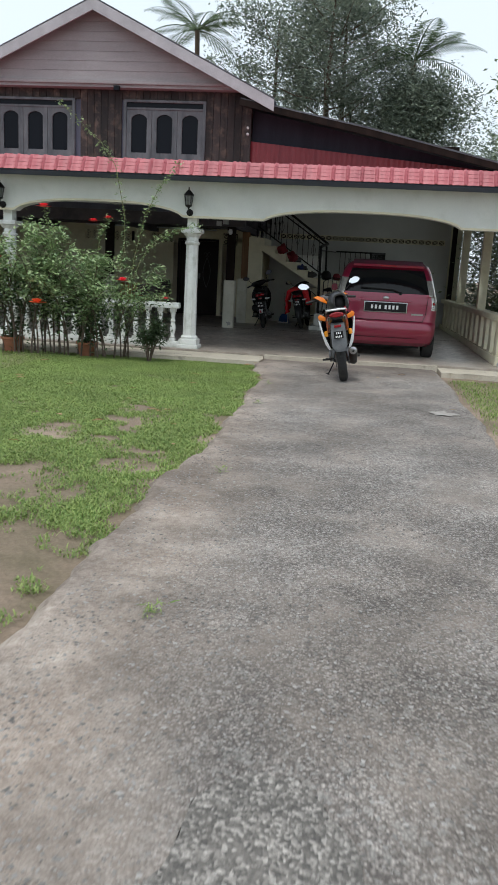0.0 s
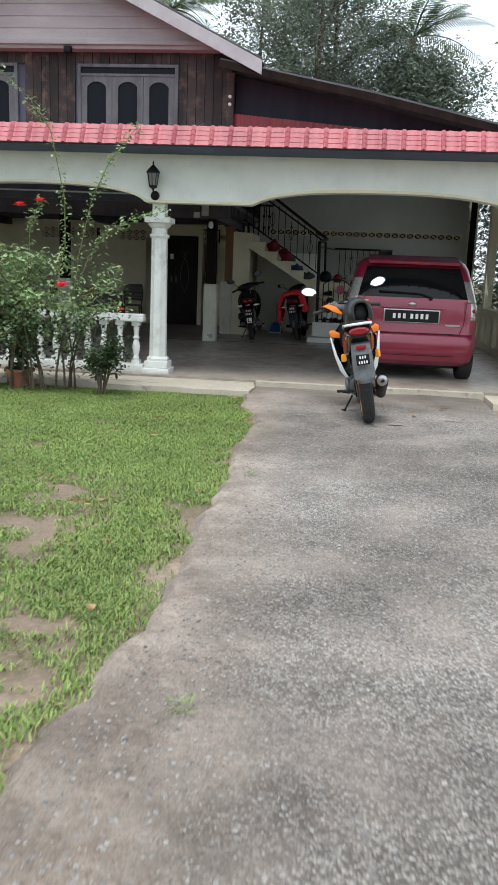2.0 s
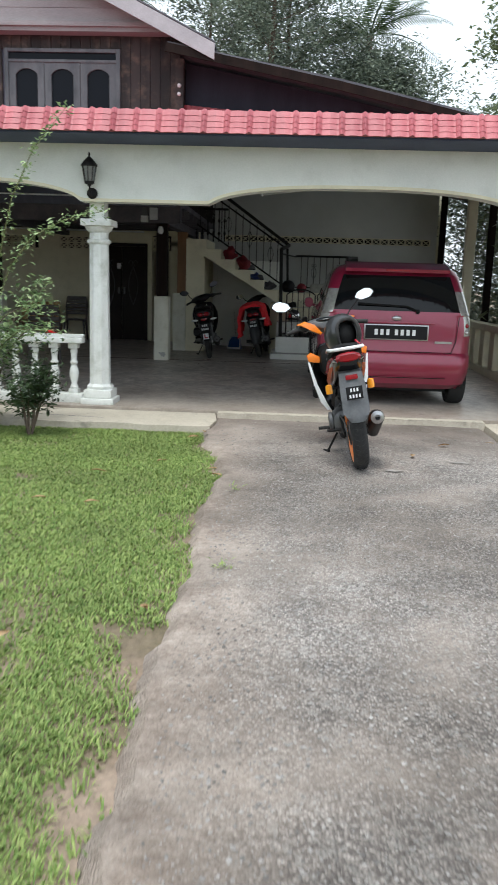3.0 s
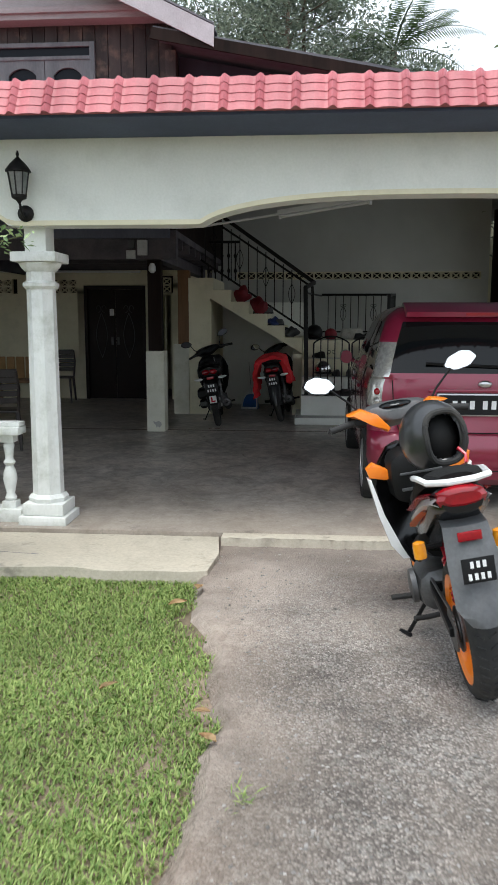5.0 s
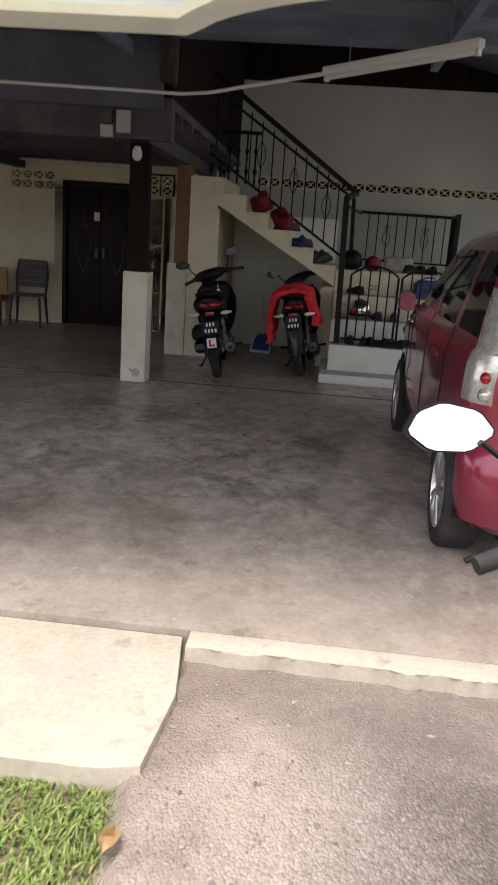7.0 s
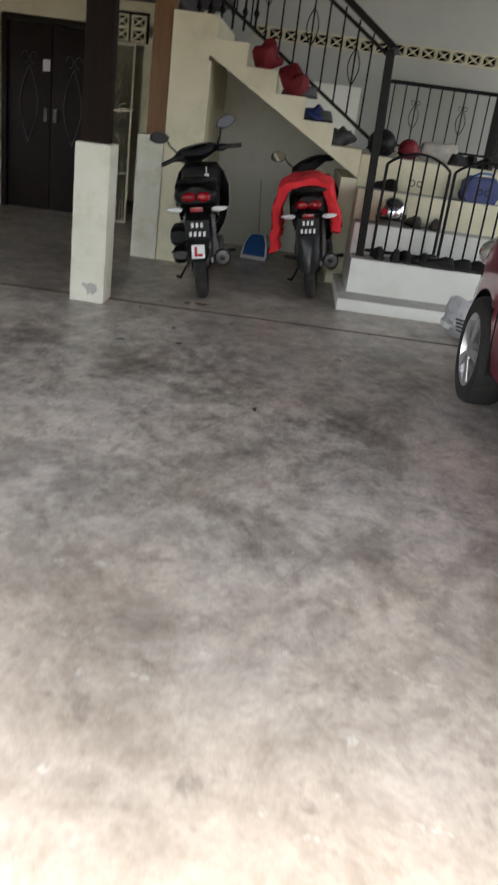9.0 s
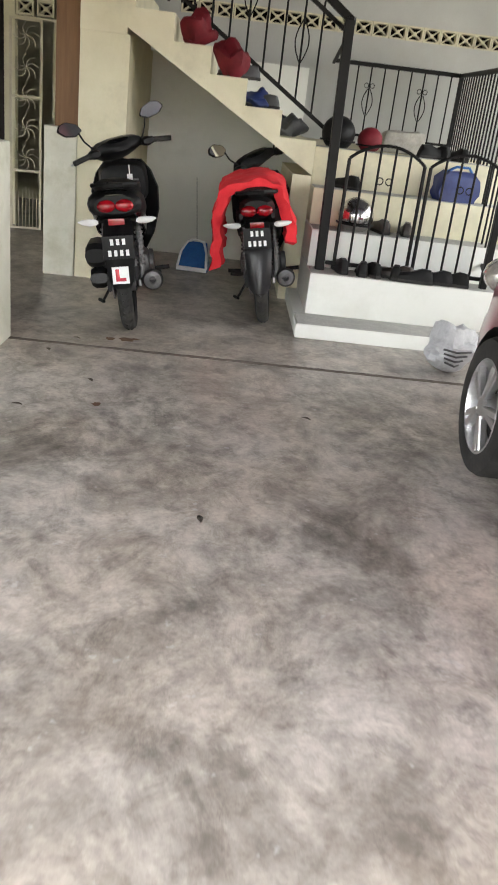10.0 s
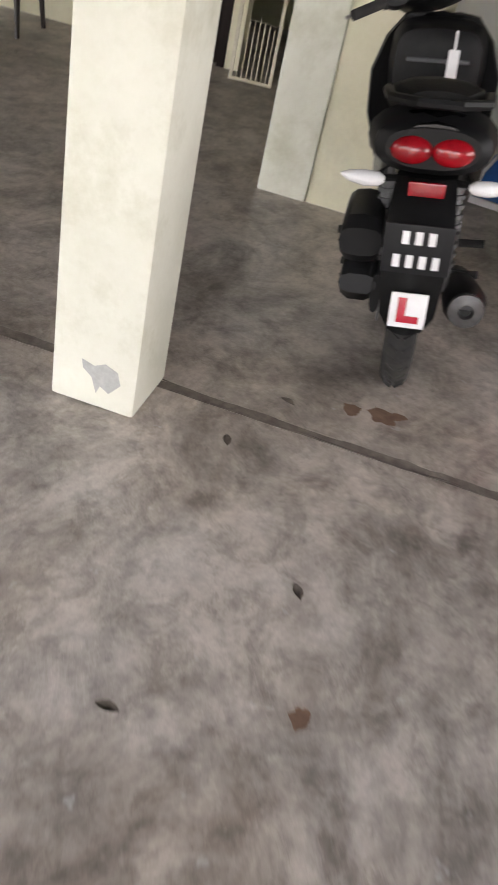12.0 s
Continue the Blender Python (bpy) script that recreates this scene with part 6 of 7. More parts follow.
sport = dict(r=0.29, w=0.12, rim=M["orange"], sport=True, muffler=(-0.10, 0.40), tail=0.10, cowl=M["plastic_gloss"], tunnel=M["plastic_black"], shield=M["plastic_gloss"], nose=M["plastic_black"], cover=M["plastic_grey"],
             steer=0.0, fender=0.47, guard=M["guard_grey"], plate=(0.12, 0.095, 0.645, -0.332), plate_mat=M["plate_black"], rail=M["white_gloss"])
b_orange = motorcycle(pose(-1.165, 10.24, -0.112, 0, -11.0, 2.0), "orange, white and black underbone motorcycle leaning on its side stand", sport)
# coloured panels of the orange motorcycle
for s in (-1, 1):
    bm = B()
    secs = [[(s * (0.075 + d), y, z - h), (s * (0.10 + d), y, z), (s * (0.075 + d), y, z + h)] for y, z, h, d in ((-0.22, 0.885, 0.016, 0.012), (-0.05, 0.84, 0.036, 0.028), (0.12, 0.775, 0.05, 0.036), (0.30, 0.70, 0.05, 0.036), (0.44, 0.63, 0.012, 0.02))]
    loft(bm, secs, closed=False)
    bmesh.ops.solidify(bm, geom=list(bm.faces), thickness=0.008)
    part("side_panel", bm, M["white_gloss"], b_orange, "white side panel")
    bm = B()
    secs = [[(s * (0.085 + d), y, z - h), (s * (0.108 + d), y, z), (s * (0.085 + d), y, z + h)] for y, z, h, d in ((-0.18, 0.905, 0.008, 0.016), (0.0, 0.862, 0.012, 0.034), (0.14, 0.80, 0.014, 0.042), (0.30, 0.74, 0.010, 0.042))]
    loft(bm, secs, closed=False)
    bmesh.ops.solidify(bm, geom=list(bm.faces), thickness=0.006)
    part("stripe", bm, M["red_gloss"], b_orange, "red stripe on the side panel")
    bm = B()
    secs = [[(s * (0.082 + d), y, z - h), (s * (0.106 + d), y, z), (s * (0.082 + d), y, z + h)] for y, z, h, d in ((-0.06, 0.82, 0.008, 0.03), (0.1, 0.755, 0.014, 0.042), (0.26, 0.69, 0.016, 0.044), (0.40, 0.635, 0.006, 0.03))]
    loft(bm, secs, closed=False)
    bmesh.ops.solidify(bm, geom=list(bm.faces), thickness=0.006)
    part("stripe", bm, M["orange"], b_orange, "orange stripe on the side panel")
    bm = B()
    secs = [[(s * 0.105, y, z - h), (s * 0.125, y, z), (s * 0.105, y, z + h)] for y, z, h in ((0.02, 0.66, 0.01), (0.16, 0.63, 0.04), (0.32, 0.58, 0.055), (0.44, 0.50, 0.05), (0.52, 0.44, 0.02))]
    loft(bm, secs, closed=False)
    bmesh.ops.solidify(bm, geom=list(bm.faces), thickness=0.008)
    part("lower_panel", bm, M["plastic_black"], b_orange)
    # wing of the leg shield, then the white lower spear
    bm = B()
    prism(bm, [(s * 0.10, 0.795), (s * 0.225, 0.875), (s * 0.262, 0.85), (s * 0.25, 0.80), (s * 0.17, 0.775)], "y", 0.80, 0.85, 0.01)
    part("wing", bm, M["orange"], b_orange, "orange wing of the leg shield")
    bm = B()
    prism(bm, [(s * 0.262, 0.80), (s * 0.242, 0.79), (s * 0.205, 0.60), (s * 0.15, 0.42), (s * 0.11, 0.36), (s * 0.15, 0.36), (s * 0.20, 0.44), (s * 0.235, 0.60)], "y", 0.79, 0.87, 0.006)
    part("spear", bm, M["white_gloss"], b_orange, "white edge of the leg shield")
    bm = B()
    prism(bm, [(s * 0.255, 1.04), (s * 0.18, 1.06), (s * 0.10, 1.02), (s * 0.045, 0.945), (s * 0.065, 0.925), (s * 0.13, 0.985)], "y", 0.855, 0.97, 0.012)
    part("cover_wing", bm, M["orange"], b_orange, "orange wing of the handle cover")
bm = B()
tube(bm, [(0.0, 0.05, 0.30), (0.0, 0.30, 0.55)], 0.03, 8)
for k in range(8):
    lathe(bm, [(0.042, -0.006), (0.042, 0.006)], 12, pose(0, 0.12 + 0.018 * k, 0.37 + 0.019 * k, -45))
part("shock", bm, M["red_gloss"], b_orange)

# raised handlebar of this model, turned slightly on its lock
for ch in b_orange.children:
    if ch.name.split(".")[0] in ("handlebar", "mirror", "cover_wing"):
        ch.matrix_basis = pose(-0.05, 0, 0.08) @ ch.matrix_basis

# full-face helmet resting on the seat
helmet = thing("helmet", b_orange.matrix_world @ pose(0.05, 0.45, 0.87, -12, 0, 14) @ Matrix.Scale(1.16, 4), "dark grey full-face helmet resting on the motorcycle seat", "helmet")
bm = B()
n, rings = 56, 36
grid = []
for j in range(rings + 1):
    a = -0.95 + (math.pi / 2 + 0.95) * j / rings * 0.995
    row = []
    for i in range(n):
        t = 2 * math.pi * i / n
        x, y, z = 0.128 * math.cos(a) * math.cos(t), 0.155 * math.cos(a) * math.sin(t), 0.145 * math.sin(a)
        row.append(bm.verts.new((x, y, z + 0.125)))
    grid.append(row)
for a, b in zip(grid, grid[1:]):
    ring_faces(bm, a, b)
gone = [f for f in bm.faces if (lambda p: p.y < -0.03 and (abs(p.x) / 0.078) ** 2.6 + (abs(p.z - 0.112) / 0.098) ** 2.6 < 1)(f.calc_center_median())]
bmesh.ops.delete(bm, geom=gone, context="FACES")
bmesh.ops.solidify(bm, geom=list(bm.faces), thickness=0.022)
part("shell", bm, M["helmet_black"], helmet)
bm = B()
ball(bm, (0, 0.02, 0.125), 0.10, 0.115, 0.12, 20, 12)
part("lining", bm, M["seat_black"], helmet)
bm = B()
pts = []
for i in range(41):
    t = 2 * math.pi * i / 40
    cx, cz = math.cos(t), math.sin(t)
    x, z = 0.078 * math.copysign(abs(cx) ** (2 / 2.6), cx), 0.112 + 0.098 * math.copysign(abs(cz) ** (2 / 2.6), cz)
    pts.append((x, -0.153 * math.sqrt(max(0.02, 1 - (x / 0.128) ** 2 - ((z - 0.125) / 0.145) ** 2)), z))
tube(bm, pts, 0.012, 8)
part("visor_seal", bm, M["rubber"], helmet)
bm = B()
tube(bm, [(0.05, -0.09, 0.06), (0.06, -0.12, 0.03), (0.05, -0.13, 0.0)], 0.007, 5)
part("strap", bm, M["red_gloss"], helmet)

moped = dict(r=0.28, w=0.085, rim=M["plastic_black"], sport=False, muffler=(-0.16, 0.32), tail=0.0, cowl=M["plastic_gloss"], tunnel=M["plastic_black"], shield=M["plastic_black"], nose=M["plastic_black"], cover=M["plastic_black"],
             steer=24.0, fender=0.36, guard=M["plastic_black"], plate=(0.17, 0.125, 0.545, -0.345), plate_mat=M["plate_black"], rail=M["plastic_black"])
b_black = motorcycle(pose(-3.135, 17.68, 0, 0, -9.0, 5), "black underbone motorcycle with a learner plate", moped)
bm = B()
prism(bm, [(-0.046, 0.352), (0.046, 0.352), (0.046, 0.446), (-0.046, 0.446)], "y", -0.385, -0.380, 0.001)
lp = part("learner_plate", bm, M["text_white"], b_black, "white plate with a red letter L")
bm = B()
prism(bm, [(-0.027, 0.366), (0.029, 0.366), (0.029, 0.385), (-0.006, 0.385), (-0.006, 0.434), (-0.027, 0.434)], "y", -0.3866, -0.3853, 0.0002)
part("letter", bm, M["red_gloss"], lp, "bold red letter L")
bm = B()
tube(bm, [(0.05, 0.735, 0.90), (0.05, 0.722, 0.84)], 0.004, 5)
box(bm, 0.032, 0.715, 0.74, 0.068, 0.721, 0.845, 0.002)
part("key_tag", bm, M["text_white"], b_black, "pale key tag")
# broad tail round the lamps
bm = B()
loft(bm, [oval((0, -0.238, 0.757), 0.115, 0.048, 18), oval((0, -0.215, 0.757), 0.145, 0.066, 18), oval((0, -0.10, 0.752), 0.165, 0.085, 18), oval((0, 0.12, 0.70), 0.16, 0.10, 18), oval((0, 0.34, 0.62), 0.13, 0.09, 18)])
part("tail_housing", bm, M["plastic_black"], b_black)
bm = B()
loft(bm, [oval((-0.15, y, 0.47), 0.06, r, 12, 3) for y, r in ((-0.13, 0.04), (-0.10, 0.07), (0.10, 0.075), (0.2, 0.05))])
part("air_cleaner", bm, M["plastic_black"], b_black)
# air box and guards low on the left
bm = B()
loft(bm, [oval((-0.145, y, 0.335), 0.055, r, 10, 3) for y, r in ((-0.10, 0.03), (-0.07, 0.065), (0.06, 0.07), (0.14, 0.04))])
part("air_box", bm, M["plastic_gloss"], b_black)
moped2 = dict(moped)
moped2.update(steer=42.0, cowl=M["plastic_black"], shield=M["plastic_black"], nose=M["red_gloss"], fender=0.30, plate=(0.165, 0.125, 0.60, -0.345), guard=M["helmet_black"])
b_red = motorcycle(pose(-2.30, 18.22, 0, 0, -9.5, -3), "dark underbone motorcycle with a red cloth over its seat", moped2)

# red cloth over that seat
cloth = B()
nu, nv = 22, 40
rows = []
for i in range(nu + 1):
    u = i / nu
    row = []
    for j in range(nv + 1):
        v = j / nv * 2 - 1
        y = -0.13 + 0.56 * u + 0.02 * math.sin(5 * v)
        drop_l, drop_r = 0.50, 0.36
        s = abs(v)
        if s < 0.32:
            x, z = v / 0.32 * 0.185, 0.93 - 0.045 * (s / 0.32) ** 2
        else:
            t = (s - 0.32) / 0.68
            x = math.copysign(0.185 + 0.075 * math.sin(min(1, t * 1.4) * 1.5), v)
            z = 0.885 - t * (drop_l * (1.0 - 0.35 * u) if v < 0 else drop_r)
        f = 0.020 * math.sin(9 * u + 5 * v) + 0.03 * noise.noise((u * 4, v * 5, 2.2))
        edge = max(0.0, s - 0.25)
        row.append(cloth.verts.new((x + math.copysign(abs(f) * (0.3 + edge), v), y + 0.03 * noise.noise((u * 3, v * 3, 8.0)), z + 0.018 * noise.noise((u * 7, v * 7, 5)) + 0.05 * (u if s < 0.5 else 0))))
    rows.append(row)
for a, b in zip(rows, rows[1:]):
    ring_faces(cloth, a, b, closed=False)
bmesh.ops.recalc_face_normals(cloth, faces=cloth.faces)
bmesh.ops.solidify(cloth, geom=list(cloth.faces), thickness=0.06)
for v in cloth.verts:
    v.co += Vector((noise.noise(v.co * 13), noise.noise(v.co * 13 + Vector((7, 0, 0))), noise.noise(v.co * 11 + Vector((0, 9, 0))))) * 0.028
cl = solo("red_cloth", cloth, M["red_cloth"], "bright red cloth draped over a motorcycle seat", "cloth", angle=60)
cl.matrix_world = b_red.matrix_world @ pose(-0.04, 0, 0)

# ---- small things in the carport ----
# dustpan under the stairs
dp = thing("dustpan", pose(-2.88, 19.72, 0.0, 0, 0, -8), "blue and white plastic dustpan leaning under the stairs", "dustpan")
bm = B()
loft(bm, [[(-0.13, y, 0.0), (0.13, y, 0.0), (0.13 * k, y, h), (-0.13 * k, y, h)] for y, h, k in ((0.0, 0.02, 1.0), (0.08, 0.16, 0.85), (0.16, 0.23, 0.7), (0.2, 0.21, 0.6))])
pan = part("pan", bm, M["blue_plastic"], dp)
bm = B()
tube(bm, [(-0.125, -0.008, 0.03), (-0.11, 0.05, 0.16), (-0.07, 0.12, 0.235), (0.0, 0.14, 0.25), (0.07, 0.12, 0.235), (0.11, 0.05, 0.16), (0.125, -0.008, 0.03)], 0.012, 6)
box(bm, -0.13, -0.02, 0.004, 0.13, -0.002, 0.04, 0.004)
part("rim", bm, M["white_gloss"], pan)
bm = B()
tube(bm, [(0.0, 0.16, 0.24), (-0.06, 0.24, 0.75)], 0.003, 6)
part("handle", bm, M["plastic_grey"], dp)

# plastic bag by the steps
bag = B()
ball(bag, (0, 0, 0.14), 0.15, 0.13, 0.14, 22, 16)
for v in bag.verts:
    nz = noise.noise(v.co * 9) * 0.07 + noise.noise(v.co * 27) * 0.03
    v.co += v.co.normalized() * nz
    if v.co.z > 0.2:
        v.co.x *= 1.15
    v.co.z = max(0.0, v.co.z)
bg = thing("plastic_bag", pose(-1.22, 17.45, 0), "crumpled white plastic bag on the floor", "bag")
part("bag", bag, M["bag_white"], bg, angle=25)
for k in range(4):
    bm = B()
    tube(bm, [(-0.08 + 0.01 * k, -0.145 + 0.01 * k, 0.17 - 0.028 * k), (0.0, -0.155, 0.16 - 0.028 * k), (0.09 - 0.02 * k, -0.13, 0.165 - 0.028 * k)], 0.006, 4)
    part("printed_bar", bm, M["plastic_grey"], bg)


def shoe(m, mat, label, length=0.27):
    s = thing("shoe", m, label, "shoe", "shoes on the steps")
    bm = B()
    secs = []
    for t, w, h in ((0.0, 0.022, 0.03), (0.08, 0.034, 0.075), (0.3, 0.036, 0.08), (0.5, 0.04, 0.06), (0.8, 0.045, 0.045), (0.95, 0.035, 0.035), (1.0, 0.015, 0.02)):
        secs.append([(x * w, t * length, 0.018 + z * h) for x, z in ((-1, 0), (-0.9, 0.6), (-0.45, 1), (0.45, 1), (0.9, 0.6), (1, 0))])
    loft(bm, secs)
    part("upper", bm, mat, s)
    bm = B()
    secs = [[(-w, t * length, 0), (w, t * length, 0), (w, t * length, 0.02), (-w, t * length, 0.02)] for t, w in ((-0.02, 0.02), (0.1, 0.038), (0.45, 0.04), (0.75, 0.05), (0.95, 0.038), (1.02, 0.012))]
    loft(bm, secs)
    part("sole", bm, M["rubber"], s)
    return s


rs = random.Random(3)
mats = [M["plastic_black"], M["seat_black"], M["plastic_grey"], M["chair_brown"]]
base = [shoe(pose(-1.80, 18.24, 0.37, 0, 0, 5), M["plastic_black"], "worn black shoe lying on a stair step"), None]
for x, y, z, a, mi in ((-1.68, 18.21, 0.37, -8, 0), (-1.57, 18.22, 0.37, 20, 1), (-1.46, 18.21, 0.37, -14, 1), (-1.33, 18.23, 0.37, 60, 3), (-1.2, 18.22, 0.37, 84, 0), (-1.06, 18.24, 0.37, 80, 0), (-0.95, 18.23, 0.37, 70, 1),
                       (-1.50, 18.55, 0.62, 12, 3), (-1.36, 18.55, 0.62, -10, 3), (-1.70, 18.85, 0.87, 40, 1), (-1.25, 19.14, 1.135, -70, 0), (-1.02, 19.14, 1.135, 30, 0), (-0.9, 19.1, 1.135, 12, 0)):
    shoe(pose(x, y, z, 0, 0, a), mats[mi], {0: "worn black shoe lying on a stair step", 1: "dark leather shoe lying on a stair step", 3: "brown sandal-like shoe lying on a stair step"}[mi], rs.uniform(0.24, 0.28))
# shoes on the upper flight
for x, z, a in ((-2.62, 1.52, 80), (-2.42, 1.345, 70), (-2.58, 1.52, 95)):
    shoe(pose(x + 0.1, 19.25, z, 0, 0, a), M["plastic_grey"], "grey shoe lying on the stair flight")


def helmet_small(m, mat, label):
    h = thing("open_helmet", m, label, "helmet")
    bm = B()
    ball(bm, (0, 0, 0.10), 0.125, 0.14, 0.125, 24, 14)
    for v in bm.verts:
        v.co.z = max(v.co.z, 0.0)
    part("shell", bm, mat, h)
    bm = B()
    tube(bm, [(0.127 * math.sin(t), -0.141 * math.cos(t), 0.05) for t in [radians(-100 + 200 * i / 16) for i in range(17)]], 0.008, 6)
    part("trim", bm, M["plastic_black"], h)
    return h


helmet_small(pose(-1.72, 18.63, 0.618), M["steel_pot"], "silver open-face helmet on a stair step")
helmet_small(pose(-1.60, 19.3, 1.134) @ Matrix.Scale(0.75, 4), M["red_bag"], "red open-face helmet on the stair landing")
helmet_small(pose(-1.85, 19.25, 1.134), M["plastic_black"], "black open-face helmet on the stair landing")

# dark blue bag on the upper step
bb = thing("shoulder_bag", pose(-0.98, 18.93, 0.868, 0, 0, 10), "dark blue cloth bag on a stair step", "bag")
bm = B()
loft(bm, [[(x * w, y * 0.08, z) for x, y in ((-1, -1), (1, -1), (1, 1), (-1, 1))] for z, w in ((0.0, 0.13), (0.06, 0.155), (0.16, 0.145), (0.21, 0.10))])
bmesh.ops.subdivide_edges(bm, edges=bm.edges[:], cuts=2, use_grid_fill=True)
for v in bm.verts:
    v.co += Vector((noise.noise(v.co * 14), noise.noise(v.co * 14 + Vector((5, 0, 0))), 0)) * 0.02
part("pouch", bm, M["dark_blue"], bb)
bm = B()
tube(bm, [(-0.12, -0.02, 0.19), (-0.05, -0.06, 0.24), (0.05, -0.06, 0.24), (0.13, -0.03, 0.16)], 0.01, 5)
part("strap", bm, M["blue_plastic"], bb)
bm = B()
box(bm, -1.43, 19.66, 1.136, -1.10, 19.84, 1.30, 0.035)
bmesh.ops.subdivide_edges(bm, edges=list(bm.edges), cuts=2, use_grid_fill=True)
for v in bm.verts:
    v.co += Vector((0, 0, 1)) * noise.noise(v.co * 9) * 0.03 + Vector((1, 0.4, 0)) * noise.noise(v.co * 6 + Vector((4, 0, 0))) * 0.02
    v.co.z = max(v.co.z, 1.1325)
solo("folded_cloth", bm, M["bag_dull"], "pale folded cloth on the stair landing", "cloth")


# red bags on the flight
def sack(x, y, z, w, h, seed, label, mat):
    bm = B()
    ball(bm, (0, 0, h * 0.5), w, w * 0.75, h * 0.52, 18, 12)
    for v in bm.verts:
        v.co += v.co.normalized() * (noise.noise(v.co * 9 + Vector((seed, 0, 0))) * 0.09) + Vector((0, 0, 1)) * noise.noise(v.co * 22) * 0.03
        v.co.z = max(v.co.z, 0.0)
    o = solo("cloth_bag", bm, mat, label, "bag", "bags on the stairs", angle=40)
    o.location = (x, y, z)
    return o


sack(-2.95, 19.22, 1.693, 0.125, 0.22, 1, "red cloth bag on the stairs", M["red_bag"])
sack(-2.69, 19.20, 1.517, 0.125, 0.23, 2, "red cloth bag on the stairs", M["red_bag"])
sack(-2.47, 19.30, 1.341, 0.09, 0.12, 3, "dark blue cloth bag on the stairs", M["dark_blue"])
sack(-2.22, 19.36, 1.17, 0.13, 0.13, 4, "grey cloth bag on the stairs", M["plastic_grey"])


# plastic chairs
def plastic_chair(m, mat, label):
    c = thing("chair", m, label, "chair", "verandah chairs")
    bm = B()
    box(bm, -0.21, -0.21, 0.42, 0.21, 0.21, 0.445, 0.01)
    part("seat", bm, mat, c)
    for sx in (-1, 1):
        for sy in (-1, 1):
            bm = B()
            tube(bm, [(sx * 0.19, sy * 0.19, 0.42), (sx * 0.22, sy * 0.235, 0.0)], 0.018, 6, [0.024, 0.016])
            part("leg", bm, mat, c)
        bm = B()
        tube(bm, [(sx * 0.20, 0.20, 0.43), (sx * 0.215, 0.26, 0.70), (sx * 0.19, 0.29, 0.88)], 0.018, 6)
        part("back_post", bm, mat, c)
    for k in range(5):
        bm = B()
        z = 0.56 + 0.075 * k
        slanted(bm, (-0.20, 0.235 + 0.13 * (z - 0.5), z), (0.20, 0.235 + 0.13 * (z - 0.5), z), 0.016, 0.062 if k < 4 else 0.085, 0.004)
        part("back_slat", bm, mat, c)
    return c


ch = plastic_chair(pose(-6.27, 20.62, 0, 0, 0, 8), M["chair_brown"], "dark brown plastic chair against the back wall")
copy_thing(ch, pose(-5.35, 15.6, -0.01, 0, 0, 200))
copy_thing(ch, pose(-7.9, 20.4, 0, 0, 0, 20))

# sofa-like wicker seat and cushion at the far left
so = thing("bench", pose(-7.02, 20.6, 0), "tan wooden bench with a folded mat", "bench")
bm = B()
for k in range(5):
    box(bm, -0.42 + 0.17 * k, 0.12, 0.40, -0.28 + 0.17 * k, 0.15, 0.78, 0.01)
part("backrest", bm, M["pillow_tan"], so)
bm = B()
box(bm, -0.46, -0.22, 0.34, 0.46, 0.2, 0.40, 0.01)
part("seat", bm, M["timber_brown"], so)
for sx in (-0.4, 0.4):
    for sy in (-0.18, 0.16):
        bm = B()
        box(bm, sx - 0.03, sy - 0.03, 0, sx + 0.03, sy + 0.03, 0.339)
        part("leg", bm, M["timber_brown"], so)

# meter box and lamp on the house beam
mb = thing("meter_box", pose(-4.0, 16.80, 2.16), "grey electric meter boxes on the house beam", "meter")
bm = B()
box(bm, -0.02, -0.02, 0.04, 0.10, 0.035, 0.22, 0.008)
part("box", bm, M["box_grey"], mb)
bm = B()
box(bm, -0.16, -0.01, 0.0, -0.05, 0.035, 0.10, 0.006)
part("box", bm, M["box_grey"], mb)
bm = B()
box(bm, -0.14, -0.01, 0.12, -0.06, 0.035, 0.22, 0.006)
part("box", bm, M["plastic_grey"], mb)
bl = thing("bulb_lamp", pose(-3.89, 17.035, 2.0), "white compact lamp on the timber post", "lamp")
bm = B()
lathe(bm, [(0.02, 0.0), (0.045, 0.03), (0.045, 0.08), (0.025, 0.12)], 12)
part("globe", bm, M["tube_white"], bl)

# fluorescent fitting and conduit under the carport ceiling
tl = thing("tube_lamp", pose(-1.80, 15.14, 2.49, 0, -1, -44), "white fluorescent tube fitting under the ceiling, unlit", "lamp")
bm = B()
box(bm, -0.62, -0.03, 0.02, 0.62, 0.03, 0.07, 0.006)
part("batten", bm, M["tube_white"], tl)
bm = B()
tube(bm, [(-0.58, 0, 0.0), (0.58, 0, 0.0)], 0.014, 10)
part("tube", bm, M["tube_white"], tl)
for x in (-0.6, 0.6):
    bm = B()
    box(bm, x - 0.012, -0.018, -0.02, x + 0.012, 0.018, 0.019, 0.003)
    part("holder", bm, M["tube_white"], tl)
for x in (-0.4, 0.4):
    bm = B()
    tube(bm, [(x, 0, 0.07), (x, 0, 0.36)], 0.004, 5)
    part("hanger", bm, M["steel"], tl)
bm = B()
pts = [(-9.0, 16.5, 2.53), (-5.0, 16.5, 2.505), (-4.0, 16.5, 2.495), (-3.4, 16.49, 2.485), (-3.15, 16.36, 2.485), (-2.75, 16.0, 2.495), (-2.24, 15.56, 2.51)]
tube(bm, pts, 0.014, 8)
solo("conduit", bm, M["tube_white"], "white electric conduit under the carport ceiling", "conduit", kind="structure")
bm = B()
tube(bm, [(-8.5, 21.0, 2.28), (-4.9, 21.0, 2.26)], 0.02, 8)
